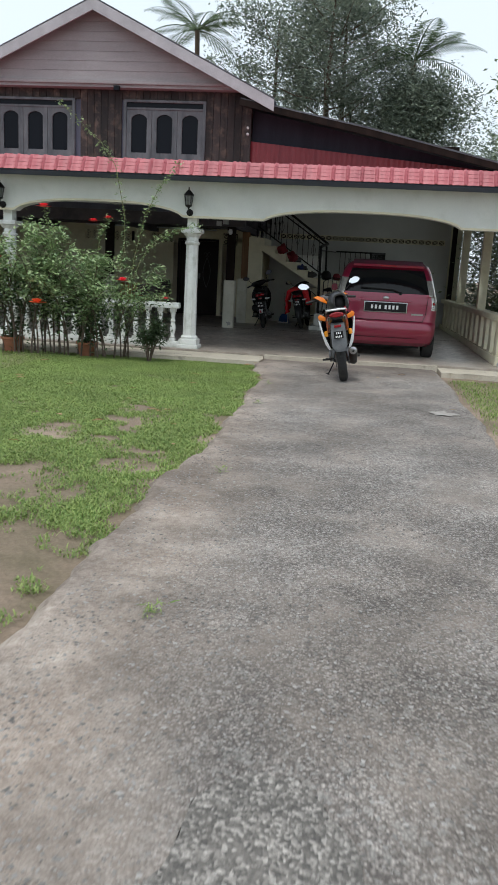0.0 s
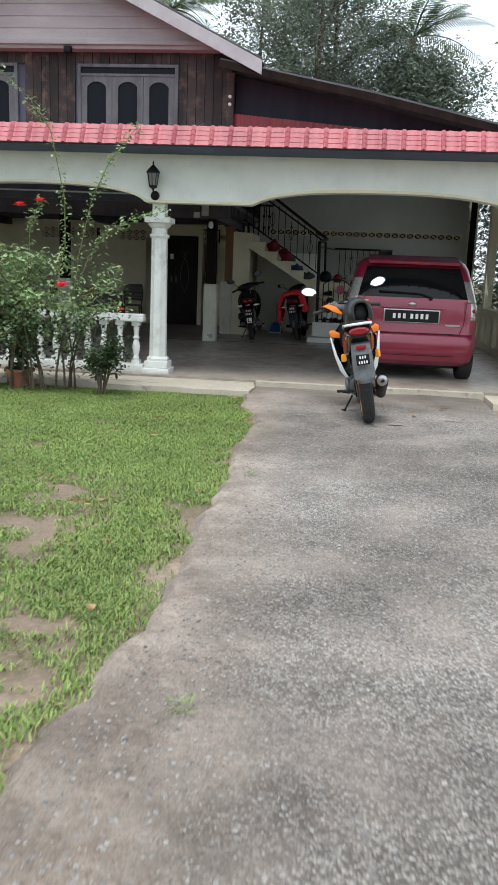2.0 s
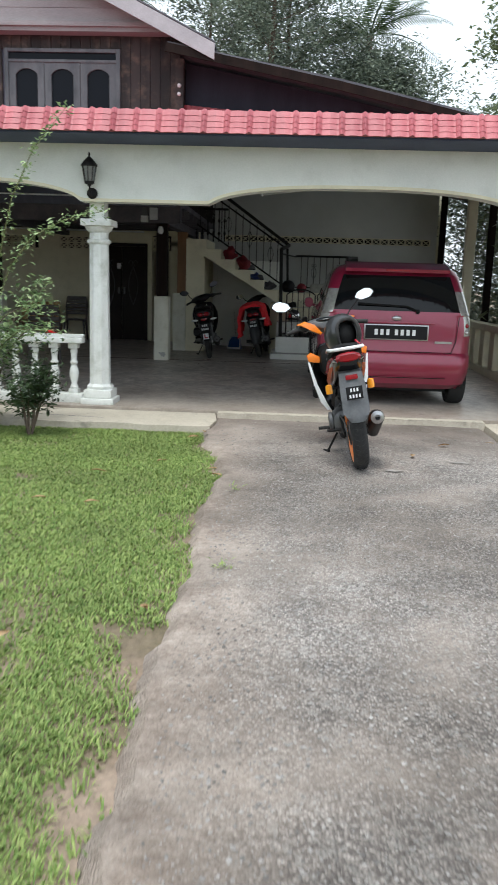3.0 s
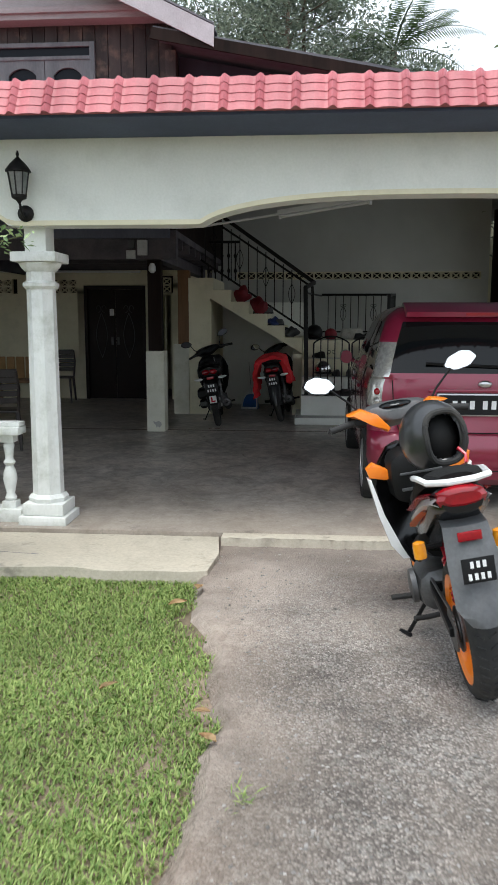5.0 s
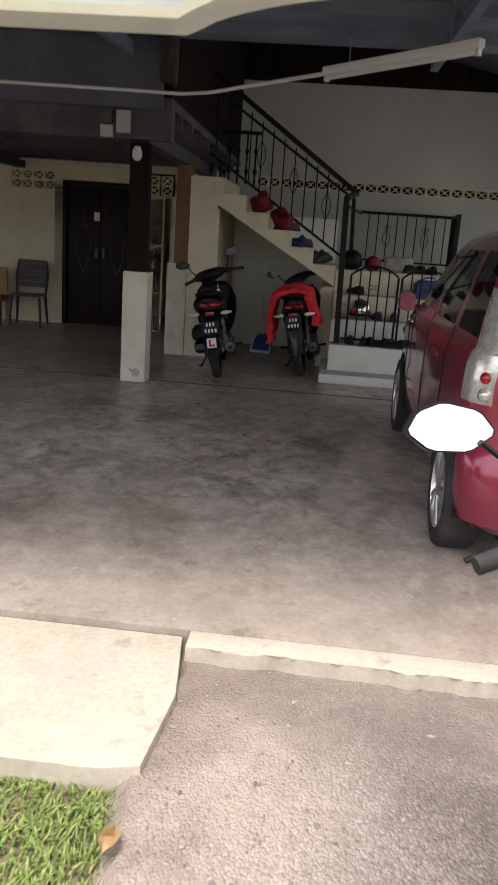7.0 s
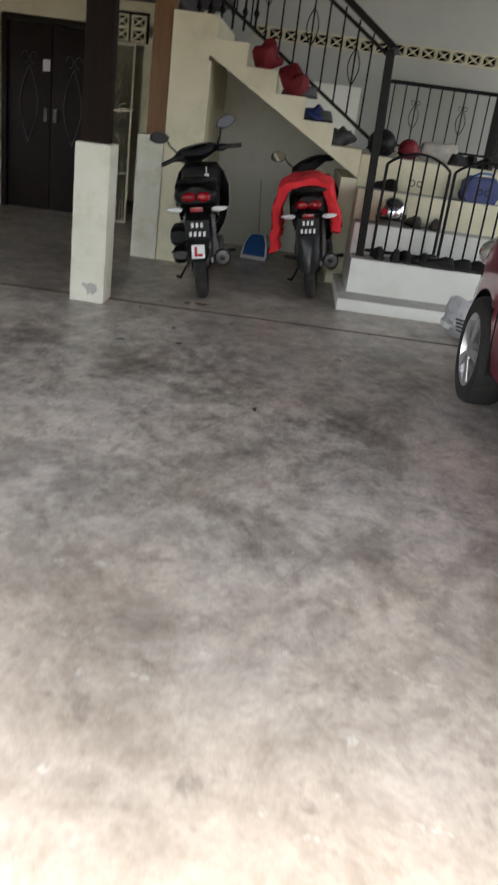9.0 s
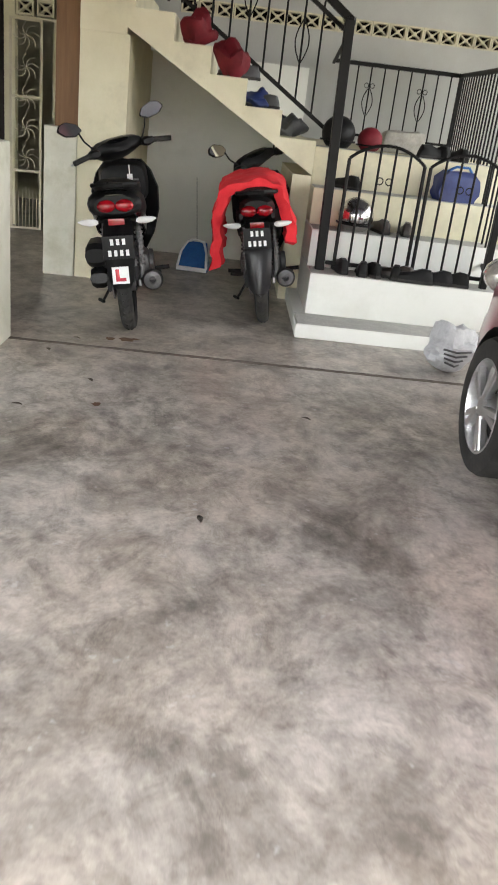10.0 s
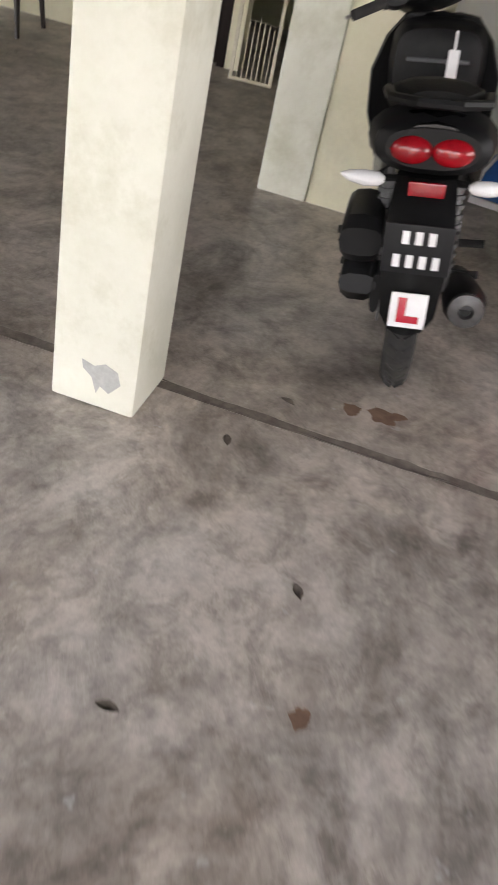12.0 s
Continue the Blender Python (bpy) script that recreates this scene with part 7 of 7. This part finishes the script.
solo("conduit", bm, M["tube_white"], "white pipe along the back wall", "pipe", kind="structure")

# fallen leaves on lawn and drive
LEAF = B()
secs = []
for t, w in ((0, 0.002), (0.25, 0.028), (0.5, 0.036), (0.75, 0.024), (1, 0.002)):
    secs.append([(x * w, (t - 0.5) * 0.15, 0.012 + 0.012 * abs(x) + 0.012 * math.sin(t * 3)) for x in (-1, -0.4, 0.4, 1)])
loft(LEAF, secs, closed=False)
bmesh.ops.solidify(LEAF, geom=list(LEAF.faces), thickness=0.0015)
leaf_me = mesh_from("fallen_leaf", LEAF, M["dry_leaf"])
leaf_dark = leaf_me.copy()
leaf_dark.materials[0] = M["joint_dirt"]
rl = random.Random(11)
spots = [(-2.82, 7.0), (-2.33, 7.36), (-2.43, 5.55), (-2.25, 9.75), (-2.3, 9.95), (-3.1, 9.7), (-2.95, 8.9), (-3.5, 8.2), (-3.35, 7.5), (-0.35, 11.2), (-0.7, 10.7), (0.1, 11.4), (0.05, 8.3)]
spots += [(rl.uniform(-7.5, -2.5), rl.uniform(3.0, 11.4)) for _ in range(30)]
for x, y in spots:
    o = tagged(new("fallen_leaf", leaf_me), "dry pale brown leaf lying on the ground", "leaf", "fallen leaves")
    o.matrix_world = pose(x, y, -0.105 if x > -2.36 else -0.10, rl.uniform(-10, 10), rl.uniform(-10, 10), rl.uniform(0, 360)) @ Matrix.Scale(rl.uniform(0.45, 0.8), 4)

# specks of litter on the cement floor
for x, y, a in ((-3.50, 17.05, 20), (-3.40, 17.32, 70), (-3.2, 16.62, 30), (-2.15, 16.38, 60), (-2.6, 15.3, 10), (-3.45, 16.2, 90)):
    o = tagged(new("fallen_leaf", leaf_dark), "small dark dead leaf on the cement floor", "leaf", "fallen leaves")
    o.matrix_world = pose(x, y, -0.002 if y < 17 else 0.0, 0, 0, a) @ Matrix.Scale(0.32, 4)

# rust and oil stains on the cement
for x, y, r, mat, seed in ((-3.12, 16.33, 0.03, "rust", 1), (-3.12, 17.42, 0.07, "rust", 2), (-3.22, 17.40, 0.04, "rust", 3)):
    bm = B()
    ring = [bm.verts.new((x + r * (0.7 + 0.6 * noise.noise((math.cos(a) * 1.5, math.sin(a) * 1.5, seed))) * math.cos(a), y + r * (0.7 + 0.6 * noise.noise((math.cos(a) * 1.5, math.sin(a) * 1.5, seed + 9))) * math.sin(a),
                           0.0008 if y > 17.24 else -0.001 - 0.0095 * (17.2 - y) + 0.0012)) for a in [2 * math.pi * k / 22 for k in range(22)]]
    bm.faces.new(ring)
    solo("stain", bm, M[mat], "rusty brown stain on the cement floor", "stain", kind="structure", angle=0)

# pale cement smears trodden into the drive
for x, y, rx, ry, seed in ((-0.11, 8.08, 0.20, 0.26, 4), (-0.92, 10.17, 0.13, 0.05, 5), (-0.34, 10.55, 0.17, 0.04, 6)):
    bm = B()
    ring = []
    for k in range(44):
        a = 2 * math.pi * k / 44
        q = 0.62 + 0.45 * noise.noise((math.cos(a) * 1.6, math.sin(a) * 1.6, seed)) + 0.35 * noise.noise((math.cos(a) * 5, math.sin(a) * 5, seed + 3))
        ring.append(bm.verts.new((x + rx * q * math.cos(a), y + ry * q * math.sin(a), -0.1035)))
    bm.faces.new(ring)
    solo("smear", bm, M["pale_dust"], "pale cement smear on the worn drive", "stain", kind="structure", angle=0)

# ---- plants ----


def leaf_cloud(centres, count, size, spread, seed, slim=0.45, droop=0.3):
    """Many small folded leaves round the given points, as vertex and face arrays."""
    r = np.random.default_rng(seed)
    c = np.asarray(centres, float)
    pick = r.integers(0, len(c), count)
    pos = c[pick, :3] + r.normal(0, 1, (count, 3)) * spread * c[pick, 3:4]
    a = r.uniform(0, 2 * np.pi, count)
    up = r.uniform(-droop - 0.5, 0.7, count)
    d = np.stack([np.cos(a) * np.cos(up), np.sin(a) * np.cos(up), np.sin(up)], 1)
    side = np.stack([-np.sin(a), np.cos(a), r.normal(0, 0.5, count)], 1)
    side /= np.linalg.norm(side, axis=1)[:, None]
    s = size * r.uniform(0.6, 1.3, count)[:, None]
    nrm = np.cross(d, side)
    v = np.stack([pos, pos + d * s * 0.5 + side * s * slim * 0.5 + nrm * s * 0.08, pos + d * s, pos + d * s * 0.5 - side * s * slim * 0.5 + nrm * s * 0.08], 1).reshape(-1, 3)
    f = np.arange(count * 4).reshape(-1, 4)
    return v, f


def cloud_part(name, v, f, mat, parent, kind="stuff"):
    o = new(name, raw_mesh(name, v, f, mat))
    o.parent = parent
    return tagged(o, kind=kind)


def flower(name, parent, at, size, mat, seed):
    r = random.Random(seed)
    bm = B()
    for layer in range(3):
        for k in range(6):
            a = 2 * math.pi * k / 6 + layer * 0.5 + r.uniform(-0.2, 0.2)
            tilt = 0.3 + 0.45 * layer
            d = Vector((math.cos(a) * math.cos(tilt), math.sin(a) * math.cos(tilt), math.sin(tilt)))
            s = Vector((-math.sin(a), math.cos(a), 0))
            L = size * (1.0 - 0.2 * layer)
            p = [Vector((0, 0, 0)), d * L * 0.5 + s * L * 0.36, d * L + Vector((0, 0, -0.15 * L)), d * L * 0.5 - s * L * 0.36]
            bm.faces.new([bm.verts.new(Vector(at) + q) for q in p])
    return part(name, bm, mat, parent, angle=0)


rb = random.Random(5)
bush = thing("shrub", pose(-5.3, 11.35, -0.14), "flowering green shrub with red blooms before the balustrade", "shrub")
clumps, low = [], []
for k in range(42):
    foot = Vector((rb.uniform(-1.35, 0.8), rb.uniform(-0.15, 0.2), 0))
    h = rb.uniform(1.05, 1.75) * (1.08 if foot.x < -0.2 else 0.86)
    lean = Vector((rb.uniform(-0.85, 0.8), rb.uniform(-0.45, 0.25), 0))
    pts = [foot + lean * (t ** 1.8) + Vector((0, 0, h * math.sin(t * 1.35) / math.sin(1.35))) for t in [i / 7 for i in range(8)]]
    bm = B()
    tube(bm, pts, 0.01, 5, [0.014 - 0.0014 * i for i in range(8)])
    part("stem", bm, M["bark"], bush)
    for i in (3, 4, 5, 6, 7):
        side = Vector((rb.uniform(-0.22, 0.22), rb.uniform(-0.2, 0.12), rb.uniform(-0.02, 0.12)))
        for f in (0.25, 0.6, 1.0):
            clumps.append((*(pts[i] + side * f), 0.35 + 0.5 * rb.random()))
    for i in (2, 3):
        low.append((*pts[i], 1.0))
v, f = leaf_cloud(clumps, 10500, 0.070, 0.11, 21, 0.5)
cloud_part("leaves", v, f, M["bush_leaf"], bush)
# low and inner leaves in darker green, shade put into the leaf colour
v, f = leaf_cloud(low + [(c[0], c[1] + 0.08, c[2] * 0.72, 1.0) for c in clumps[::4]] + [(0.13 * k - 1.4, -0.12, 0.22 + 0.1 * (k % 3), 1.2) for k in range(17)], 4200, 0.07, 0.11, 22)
cloud_part("leaves", v, f, M["bush_dark_and_shade"], bush)
# long wandering shoots
for pts in (((0.55, 0, 1.0), (0.75, -0.05, 1.6), (0.75, -0.05, 2.1), (0.6, -0.05, 2.8), (0.37, -0.05, 3.12), (-0.24, -0.05, 3.64)), ((0.8, 0, 0.9), (0.9, -0.05, 1.5), (1.05, -0.05, 2.09), (1.25, -0.05, 2.5), (1.55, -0.05, 2.85)),
            ((0.8, 0, 1.0), (1.0, 0, 1.5), (1.2, 0, 1.76), (1.5, 0, 1.92), (1.85, 0, 2.0)), ((0.3, 0, 1.0), (0.1, 0, 1.5), (-0.2, 0, 1.75), (-0.5, 0.0, 1.68)), ((0.9, 0, 0.8), (1.15, -0.2, 0.95), (1.5, -0.44, 0.97)), ((-0.3, 0, 1.2), (-0.28, -0.3, 1.7), (-0.31, -0.5, 2.14)), ((0.3, 0, 1.2), (0.45, -0.3, 1.8), (0.63, -0.45, 2.03))):
    pv = [Vector(p) for p in pts]
    fine = []
    for a, b in zip(pv, pv[1:]):
        fine += [a.lerp(b, t / 6) for t in range(6)]
    fine.append(pv[-1])
    bm = B()
    tube(bm, fine, 0.006, 5, [0.008 - 0.006 * i / len(fine) for i in range(len(fine))])
    part("shoot", bm, M["stem_green"], bush)
    v, f = leaf_cloud([(*p, 1.0) for p in fine[3:]], 9 * len(fine), 0.055, 0.03, 30 + len(fine))
    cloud_part("shoot_leaves", v, f, M["bush_leaf"], bush)
for k, (x, y, z, s, mt) in enumerate(((-0.31, -0.15, 2.14, 0.085, "flower_red"), (0.87, -0.15, 1.17, 0.075, "flower_red"), (-0.42, -0.15, 0.78, 0.10, "flower_orange"), (0.41, -0.1, 1.98, 0.06, "flower_red"), (0.63, -0.1, 2.03, 0.055, "flower_red"),
                                       (-0.95, -0.3, 1.42, 0.06, "flower_red"), (1.5, -0.1, 0.95, 0.035, "flower_red"), (-1.2, -0.2, 0.7, 0.06, "flower_orange"), (-1.25, -0.3, 1.15, 0.05, "flower_red"))):
    flower("flower", bush, (x, y - 0.36, z), s * 1.6, M[mt], k)

# small dark shrub in front of the column
sh = thing("small_shrub", pose(-4.12, 11.22, -0.15), "small dark-leaved shrub at the lawn's edge", "shrub")
cl2 = []
for k in range(9):
    bm = B()
    a = rb.uniform(0, 6.28)
    tip = Vector((math.cos(a) * rb.uniform(0.08, 0.24), math.sin(a) * rb.uniform(0.05, 0.2), rb.uniform(0.35, 0.62)))
    tube(bm, [(0.02 * math.cos(a), 0.02 * math.sin(a), 0), tip * 0.5 + Vector((0, 0, 0.02)), tip], 0.008, 5, [0.011, 0.008, 0.004])
    part("stem", bm, M["bark"], sh)
    cl2 += [(*(tip * t), 0.6) for t in (0.7, 0.85, 1.0)]
v, f = leaf_cloud(cl2, 1500, 0.06, 0.10, 41)
cloud_part("leaves", v, f, M["bush_dark_and_shade"], sh)


def pot(m, r, label):
    p = thing("flower_pot", m, label, "pot", "pots along the balustrade")
    bm = B()
    lathe(bm, [(r * 0.7, 0), (r * 0.95, r * 1.1), (r * 1.08, r * 1.12), (r * 1.08, r * 1.32), (r * 0.95, r * 1.32), (r * 0.9, r * 1.05), (0.01, r * 1.0)], 22)
    part("pot", bm, M["terracotta"], p)
    v, f = leaf_cloud([(0, 0, r * 1.3 + 0.08, 1.0), (0.05, 0, r * 1.3 + 0.18, 1)], 220, 0.09, 0.07, int(r * 1000))
    cloud_part("plant", v, f, M["bush_dark_and_shade"], p)
    return p


for x, y, r in ((-5.15, 11.42, 0.16), (-6.35, 11.40, 0.17)):
    pot(pose(x, y, -0.145), r, "terracotta pot with a plant beside the shrub")

# ---- grass ----


def bare(x, y):
    """How bare the lawn is: worn track and patches."""
    b = 0.0
    for cx, cy, rx, ry in ((-3.05, 7.1, 0.35, 0.9), (-3.3, 4.3, 0.8, 0.55), (-2.75, 2.8, 0.5, 0.8), (-3.6, 6.1, 0.3, 0.5), (-2.65, 5.2, 0.25, 0.5), (-3.9, 8.6, 0.4, 0.3), (-4.0, 3.2, 0.6, 0.3)):
        b = max(b, 1.0 - 0.7 * (((x - cx) / rx) ** 2 + ((y - cy) / ry) ** 2))
    b += 0.8 * height_noise(x, y, 1.3) + 0.7 * height_noise(x, y, 4.1) + 0.5 * height_noise(x, y, 9.7) + 0.3 * max(0.0, min(1.0, (4.4 - y) / 1.2))
    edge = lawn_edge(y) - x
    b = max(b, 1.0 - edge * 3.2 + 0.6 * height_noise(x, y, 2.3) + 0.4 * height_noise(x, y, 6.5)) if x < 0 else max(b, 1.0 - (x - 0.3) * 4)
    return b * 0.94


def turf(name, x0, x1, y0, y1, count, blade, seed, label):
    r = np.random.default_rng(seed)
    xs, ys = r.uniform(x0, x1, count), r.uniform(y0, y1, count)
    keep = np.array([bare(x, y) < u for x, y, u in zip(xs, ys, r.uniform(0.15, 0.95, count))])
    xs, ys = xs[keep], ys[keep]
    n = len(xs)
    a = r.uniform(0, 2 * np.pi, n)
    h = blade * r.uniform(0.5, 1.3, n)
    lean = r.uniform(0.3, 1.7, n)
    w = 0.0023 * r.uniform(0.7, 1.8, n)
    base = np.stack([xs, ys, np.full(n, -0.158)], 1)
    side = np.stack([-np.sin(a), np.cos(a), np.zeros(n)], 1) * w[:, None]
    out = np.stack([np.cos(a), np.sin(a), np.zeros(n)], 1) * (h * lean)[:, None]
    upv = np.zeros((n, 3))
    upv[:, 2] = h
    v = np.stack([base - side, base + side, base + out * 0.4 + upv * 0.7 + side, base + out * 0.4 + upv * 0.7 - side, base + out + upv], 1).reshape(-1, 3)
    k = np.arange(n)[:, None] * 5
    faces = [tuple(q) for q in (k + np.array([0, 1, 2, 3])).tolist()] + [tuple(q) for q in (k + np.array([3, 2, 4])).tolist()]
    o = new(name, raw_mesh(name, v, faces, M["grass"]))
    return tagged(o, label, "grass", kind="stuff")


turf("grass", -5.6, -2.2, 1.2, 11.8, 470000, 0.021, 1, "short green lawn grass with worn patches")
turf("grass", -11.5, -5.6, 3.0, 11.8, 120000, 0.03, 2, "short green lawn grass")
turf("grass", -2.75, -2.12, 1.0, 12.0, 15000, 0.026, 6, "thin grass straggling over the edge of the drive")
turf("grass", 0.2, 3.5, 3.0, 11.35, 60000, 0.03, 3, "short green lawn grass beside the drive")

# weeds standing in the drive
for x, y, n in ((-1.82, 2.56, 46), (-1.93, 4.9, 24), (-2.05, 7.9, 30), (-2.1, 9.4, 26)):
    wd = thing("weed", pose(x, y, -0.115), "small yellow-green weed tuft growing in the drive", "weed", "weeds in the drive")
    v, f = leaf_cloud([(0, 0, 0.008, 1.0)], n, 0.05, 0.022, int(y * 10), 0.12, -0.4)
    cloud_part("blades", v, f, M["grass"], wd)

# ---- trees behind ----


def tree(m, label, height, crown, count, leaf, seed, mat, trunk_r=0.22, spread=0.5):
    r = random.Random(seed)
    t = thing("tree", m, label, "tree", "trees behind the house")
    bm = B()
    top = Vector((r.uniform(-0.4, 0.4), r.uniform(-0.4, 0.4), height * 0.92))
    trunk = [Vector((0, 0, 0)), Vector((r.uniform(-0.2, 0.2), 0, height * 0.3)), Vector((r.uniform(-0.3, 0.3), 0, height * 0.6)), top]
    tube(bm, trunk, trunk_r, 8, [trunk_r, trunk_r * 0.75, trunk_r * 0.45, trunk_r * 0.1])
    part("trunk", bm, M["bark"], t)
    cl = []
    bm = B()
    for k in range(34):
        u = 0.22 + 0.76 * (k + r.random()) / 34
        s = trunk[0].lerp(trunk[1], u / 0.3) if u < 0.3 else trunk[1].lerp(trunk[2], (u - 0.3) / 0.3) if u < 0.6 else trunk[2].lerp(top, (u - 0.6) / 0.4)
        a = k * 2.4 + r.uniform(-0.4, 0.4)
        reach = crown * (0.45 + 0.75 * math.sin(math.pi * min(1, (u - 0.1) / 0.95)) ** 0.7) * r.uniform(0.6, 1.1)
        e = s + Vector((math.cos(a) * reach, math.sin(a) * reach, reach * r.uniform(0.15, 0.65)))
        mid = s.lerp(e, 0.5) + Vector((0, 0, -0.06 * reach))
        tube(bm, [s, mid, e], 0.05, 5, [trunk_r * 0.3 * (1.1 - u), trunk_r * 0.18 * (1.1 - u) + 0.01, 0.008])
        for f in (0.45, 0.65, 0.85, 1.0):
            p = s.lerp(e, f)
            for q in range(2):
                cl.append((p.x + r.gauss(0, 0.3), p.y + r.gauss(0, 0.3), p.z + r.gauss(0, 0.25), r.uniform(0.6, 1.3)))
    tagged(part("limbs", bm, M["bark"], t), kind="stuff")
    v, f = leaf_cloud(cl, count, leaf, spread, seed)
    cloud_part("crown", v, f, mat, t)
    return t


tree(pose(-2.6, 30.0, -0.2), "tall grey-green tree with a thin crown behind the house", 12.5, 2.3, 25000, 0.15, 61, M["tree_leaf"], spread=0.27)
tree(pose(0.5, 31.0, -0.2), "tall dense grey-green tree behind the house", 9.0, 1.7, 46000, 0.16, 62, M["tree_leaf"], spread=0.34)
tree(pose(-2.2, 33.0, -0.2), "tall grey-green tree behind the house", 13.5, 2.3, 25000, 0.15, 65, M["tree_leaf"], spread=0.30)
tree(pose(5.0, 27.0, -0.2), "light green feathery tree beside the house", 10.5, 1.9, 16000, 0.2, 63, M["tree_leaf_light"], spread=0.26)
tree(pose(4.2, 20.5, -0.2), "light green tree beside the carport", 4.6, 1.7, 20000, 0.15, 64, M["tree_leaf_light"], 0.12)
tree(pose(3.6, 25.5, -0.2), "leafy green tree behind the carport", 5.0, 1.9, 20000, 0.15, 67, M["tree_leaf"], 0.12)
tree(pose(6.5, 16.5, -0.2), "leafy green tree beside the carport", 4.4, 1.8, 18000, 0.15, 68, M["tree_leaf"], 0.12)


def palm(m, height, seed, label):
    r = random.Random(seed)
    t = thing("palm", m, label, "palm")
    bm = B()
    tube(bm, [(0, 0, 0), (0.15, 0, height * 0.5), (0.05, 0, height)], 0.14, 8, [0.18, 0.13, 0.1])
    part("trunk", bm, M["bark"], t)
    for k in range(15):
        a = k * 2.4 + r.uniform(-0.2, 0.2)
        up = r.uniform(0.1, 1.25)
        L = r.uniform(2.2, 2.9)
        rib = []
        for i in range(13):
            u = i / 12
            el = up - 1.5 * u * u * 0.9
            rib.append(Vector((0.05 + math.cos(a) * L * u * math.cos(up * 0.6), math.sin(a) * L * u * math.cos(up * 0.6), height + L * (math.sin(up) * u - 0.62 * u * u))))
        bm = B()
        tube(bm, rib, 0.02, 4, [0.03 - 0.026 * i / 12 for i in range(13)])
        for i in range(1, 12):
            d = (rib[i + 1] - rib[i - 1]).normalized()
            s = d.cross(Vector((0, 0, 1))).normalized()
            for j in range(3):
                p = rib[i].lerp(rib[min(12, i + 1)], j / 3)
                for sg in (-1, 1):
                    ln = 0.55 * math.sin(math.pi * min(1, i / 12 + 0.12)) + 0.12
                    e = p + s * sg * ln + d * ln * 0.5 + Vector((0, 0, -0.35 * ln))
                    q = [p, p.lerp(e, 0.5) + d * 0.022, e, p.lerp(e, 0.5) - d * 0.022]
                    bm.faces.new([bm.verts.new(w) for w in q])
        part("frond", bm, M["palm_leaf"], t, angle=0)
    return t


tree(pose(-5.0, 33.0, -0.2), "tall grey-green tree behind the house", 12.0, 2.2, 17000, 0.16, 69, M["tree_leaf"], spread=0.28)
palm(pose(-8.4, 34.0, -0.2), 10.9, 71, "tall coconut palm behind the house")
palm(pose(0.3, 31.5, -0.2), 9.3, 72, "coconut palm among the trees")

# unseen belt of trees, added behind the camera to darken reflections and low sky
belt = thing("tree_belt", pose(0, -60, -0.2), "unseen dark belt of trees added behind the camera", "trees", kind="stuff")
rr = random.Random(19)
cl = [(rr.uniform(-70, 70), rr.uniform(-4, 4), 0.0, 1.0) for _ in range(700)]
cl = [(x, y, rr.uniform(0.5, 6.0 + 2.0 * math.sin(x * 0.4)), 1.0) for x, y, _, _ in cl]
v, f = leaf_cloud(cl, 20000, 0.8, 0.8, 82)
cloud_part("belt_leaves", v, f, M["tree_leaf"], belt)

# yellow-green plant just outside the carport
pl2 = thing("garden_plant", pose(2.35, 19.0, -0.17), "yellow-green broad-leaved plant outside the carport", "plant")
bm = B()
for k in range(5):
    tube(bm, [(0.04 * k - 0.08, 0, 0), (0.12 * k - 0.24, 0.05, 0.7 + 0.1 * (k % 3))], 0.012, 5)
part("stems", bm, M["stem_green"], pl2)
v, f = leaf_cloud([(0.12 * k - 0.24, 0.05, 0.75 + 0.12 * (k % 3), 1.0) for k in range(5)], 240, 0.24, 0.2, 90, 0.35)
cloud_part("leaves", v, f, M["tree_leaf_light"], pl2)

# low hedge and far greenery beyond the carport
hd = thing("hedge", pose(4.0, 22.0, -0.17), "dense green hedge beyond the carport", "hedge", kind="stuff")
rr = random.Random(9)
cl = [(rr.uniform(-1.8, 7.0), rr.uniform(-8, 9), rr.uniform(0.2, 1.2), 1.0) for _ in range(420)]
cl += [(rr.uniform(5.0, 7.5), rr.uniform(-8, 9), rr.uniform(0.6, 3.4), 1.3) for _ in range(420)]
v, f = leaf_cloud(cl, 60000, 0.16, 0.28, 81)
cloud_part("hedge_leaves", v, f, M["tree_leaf"], hd)
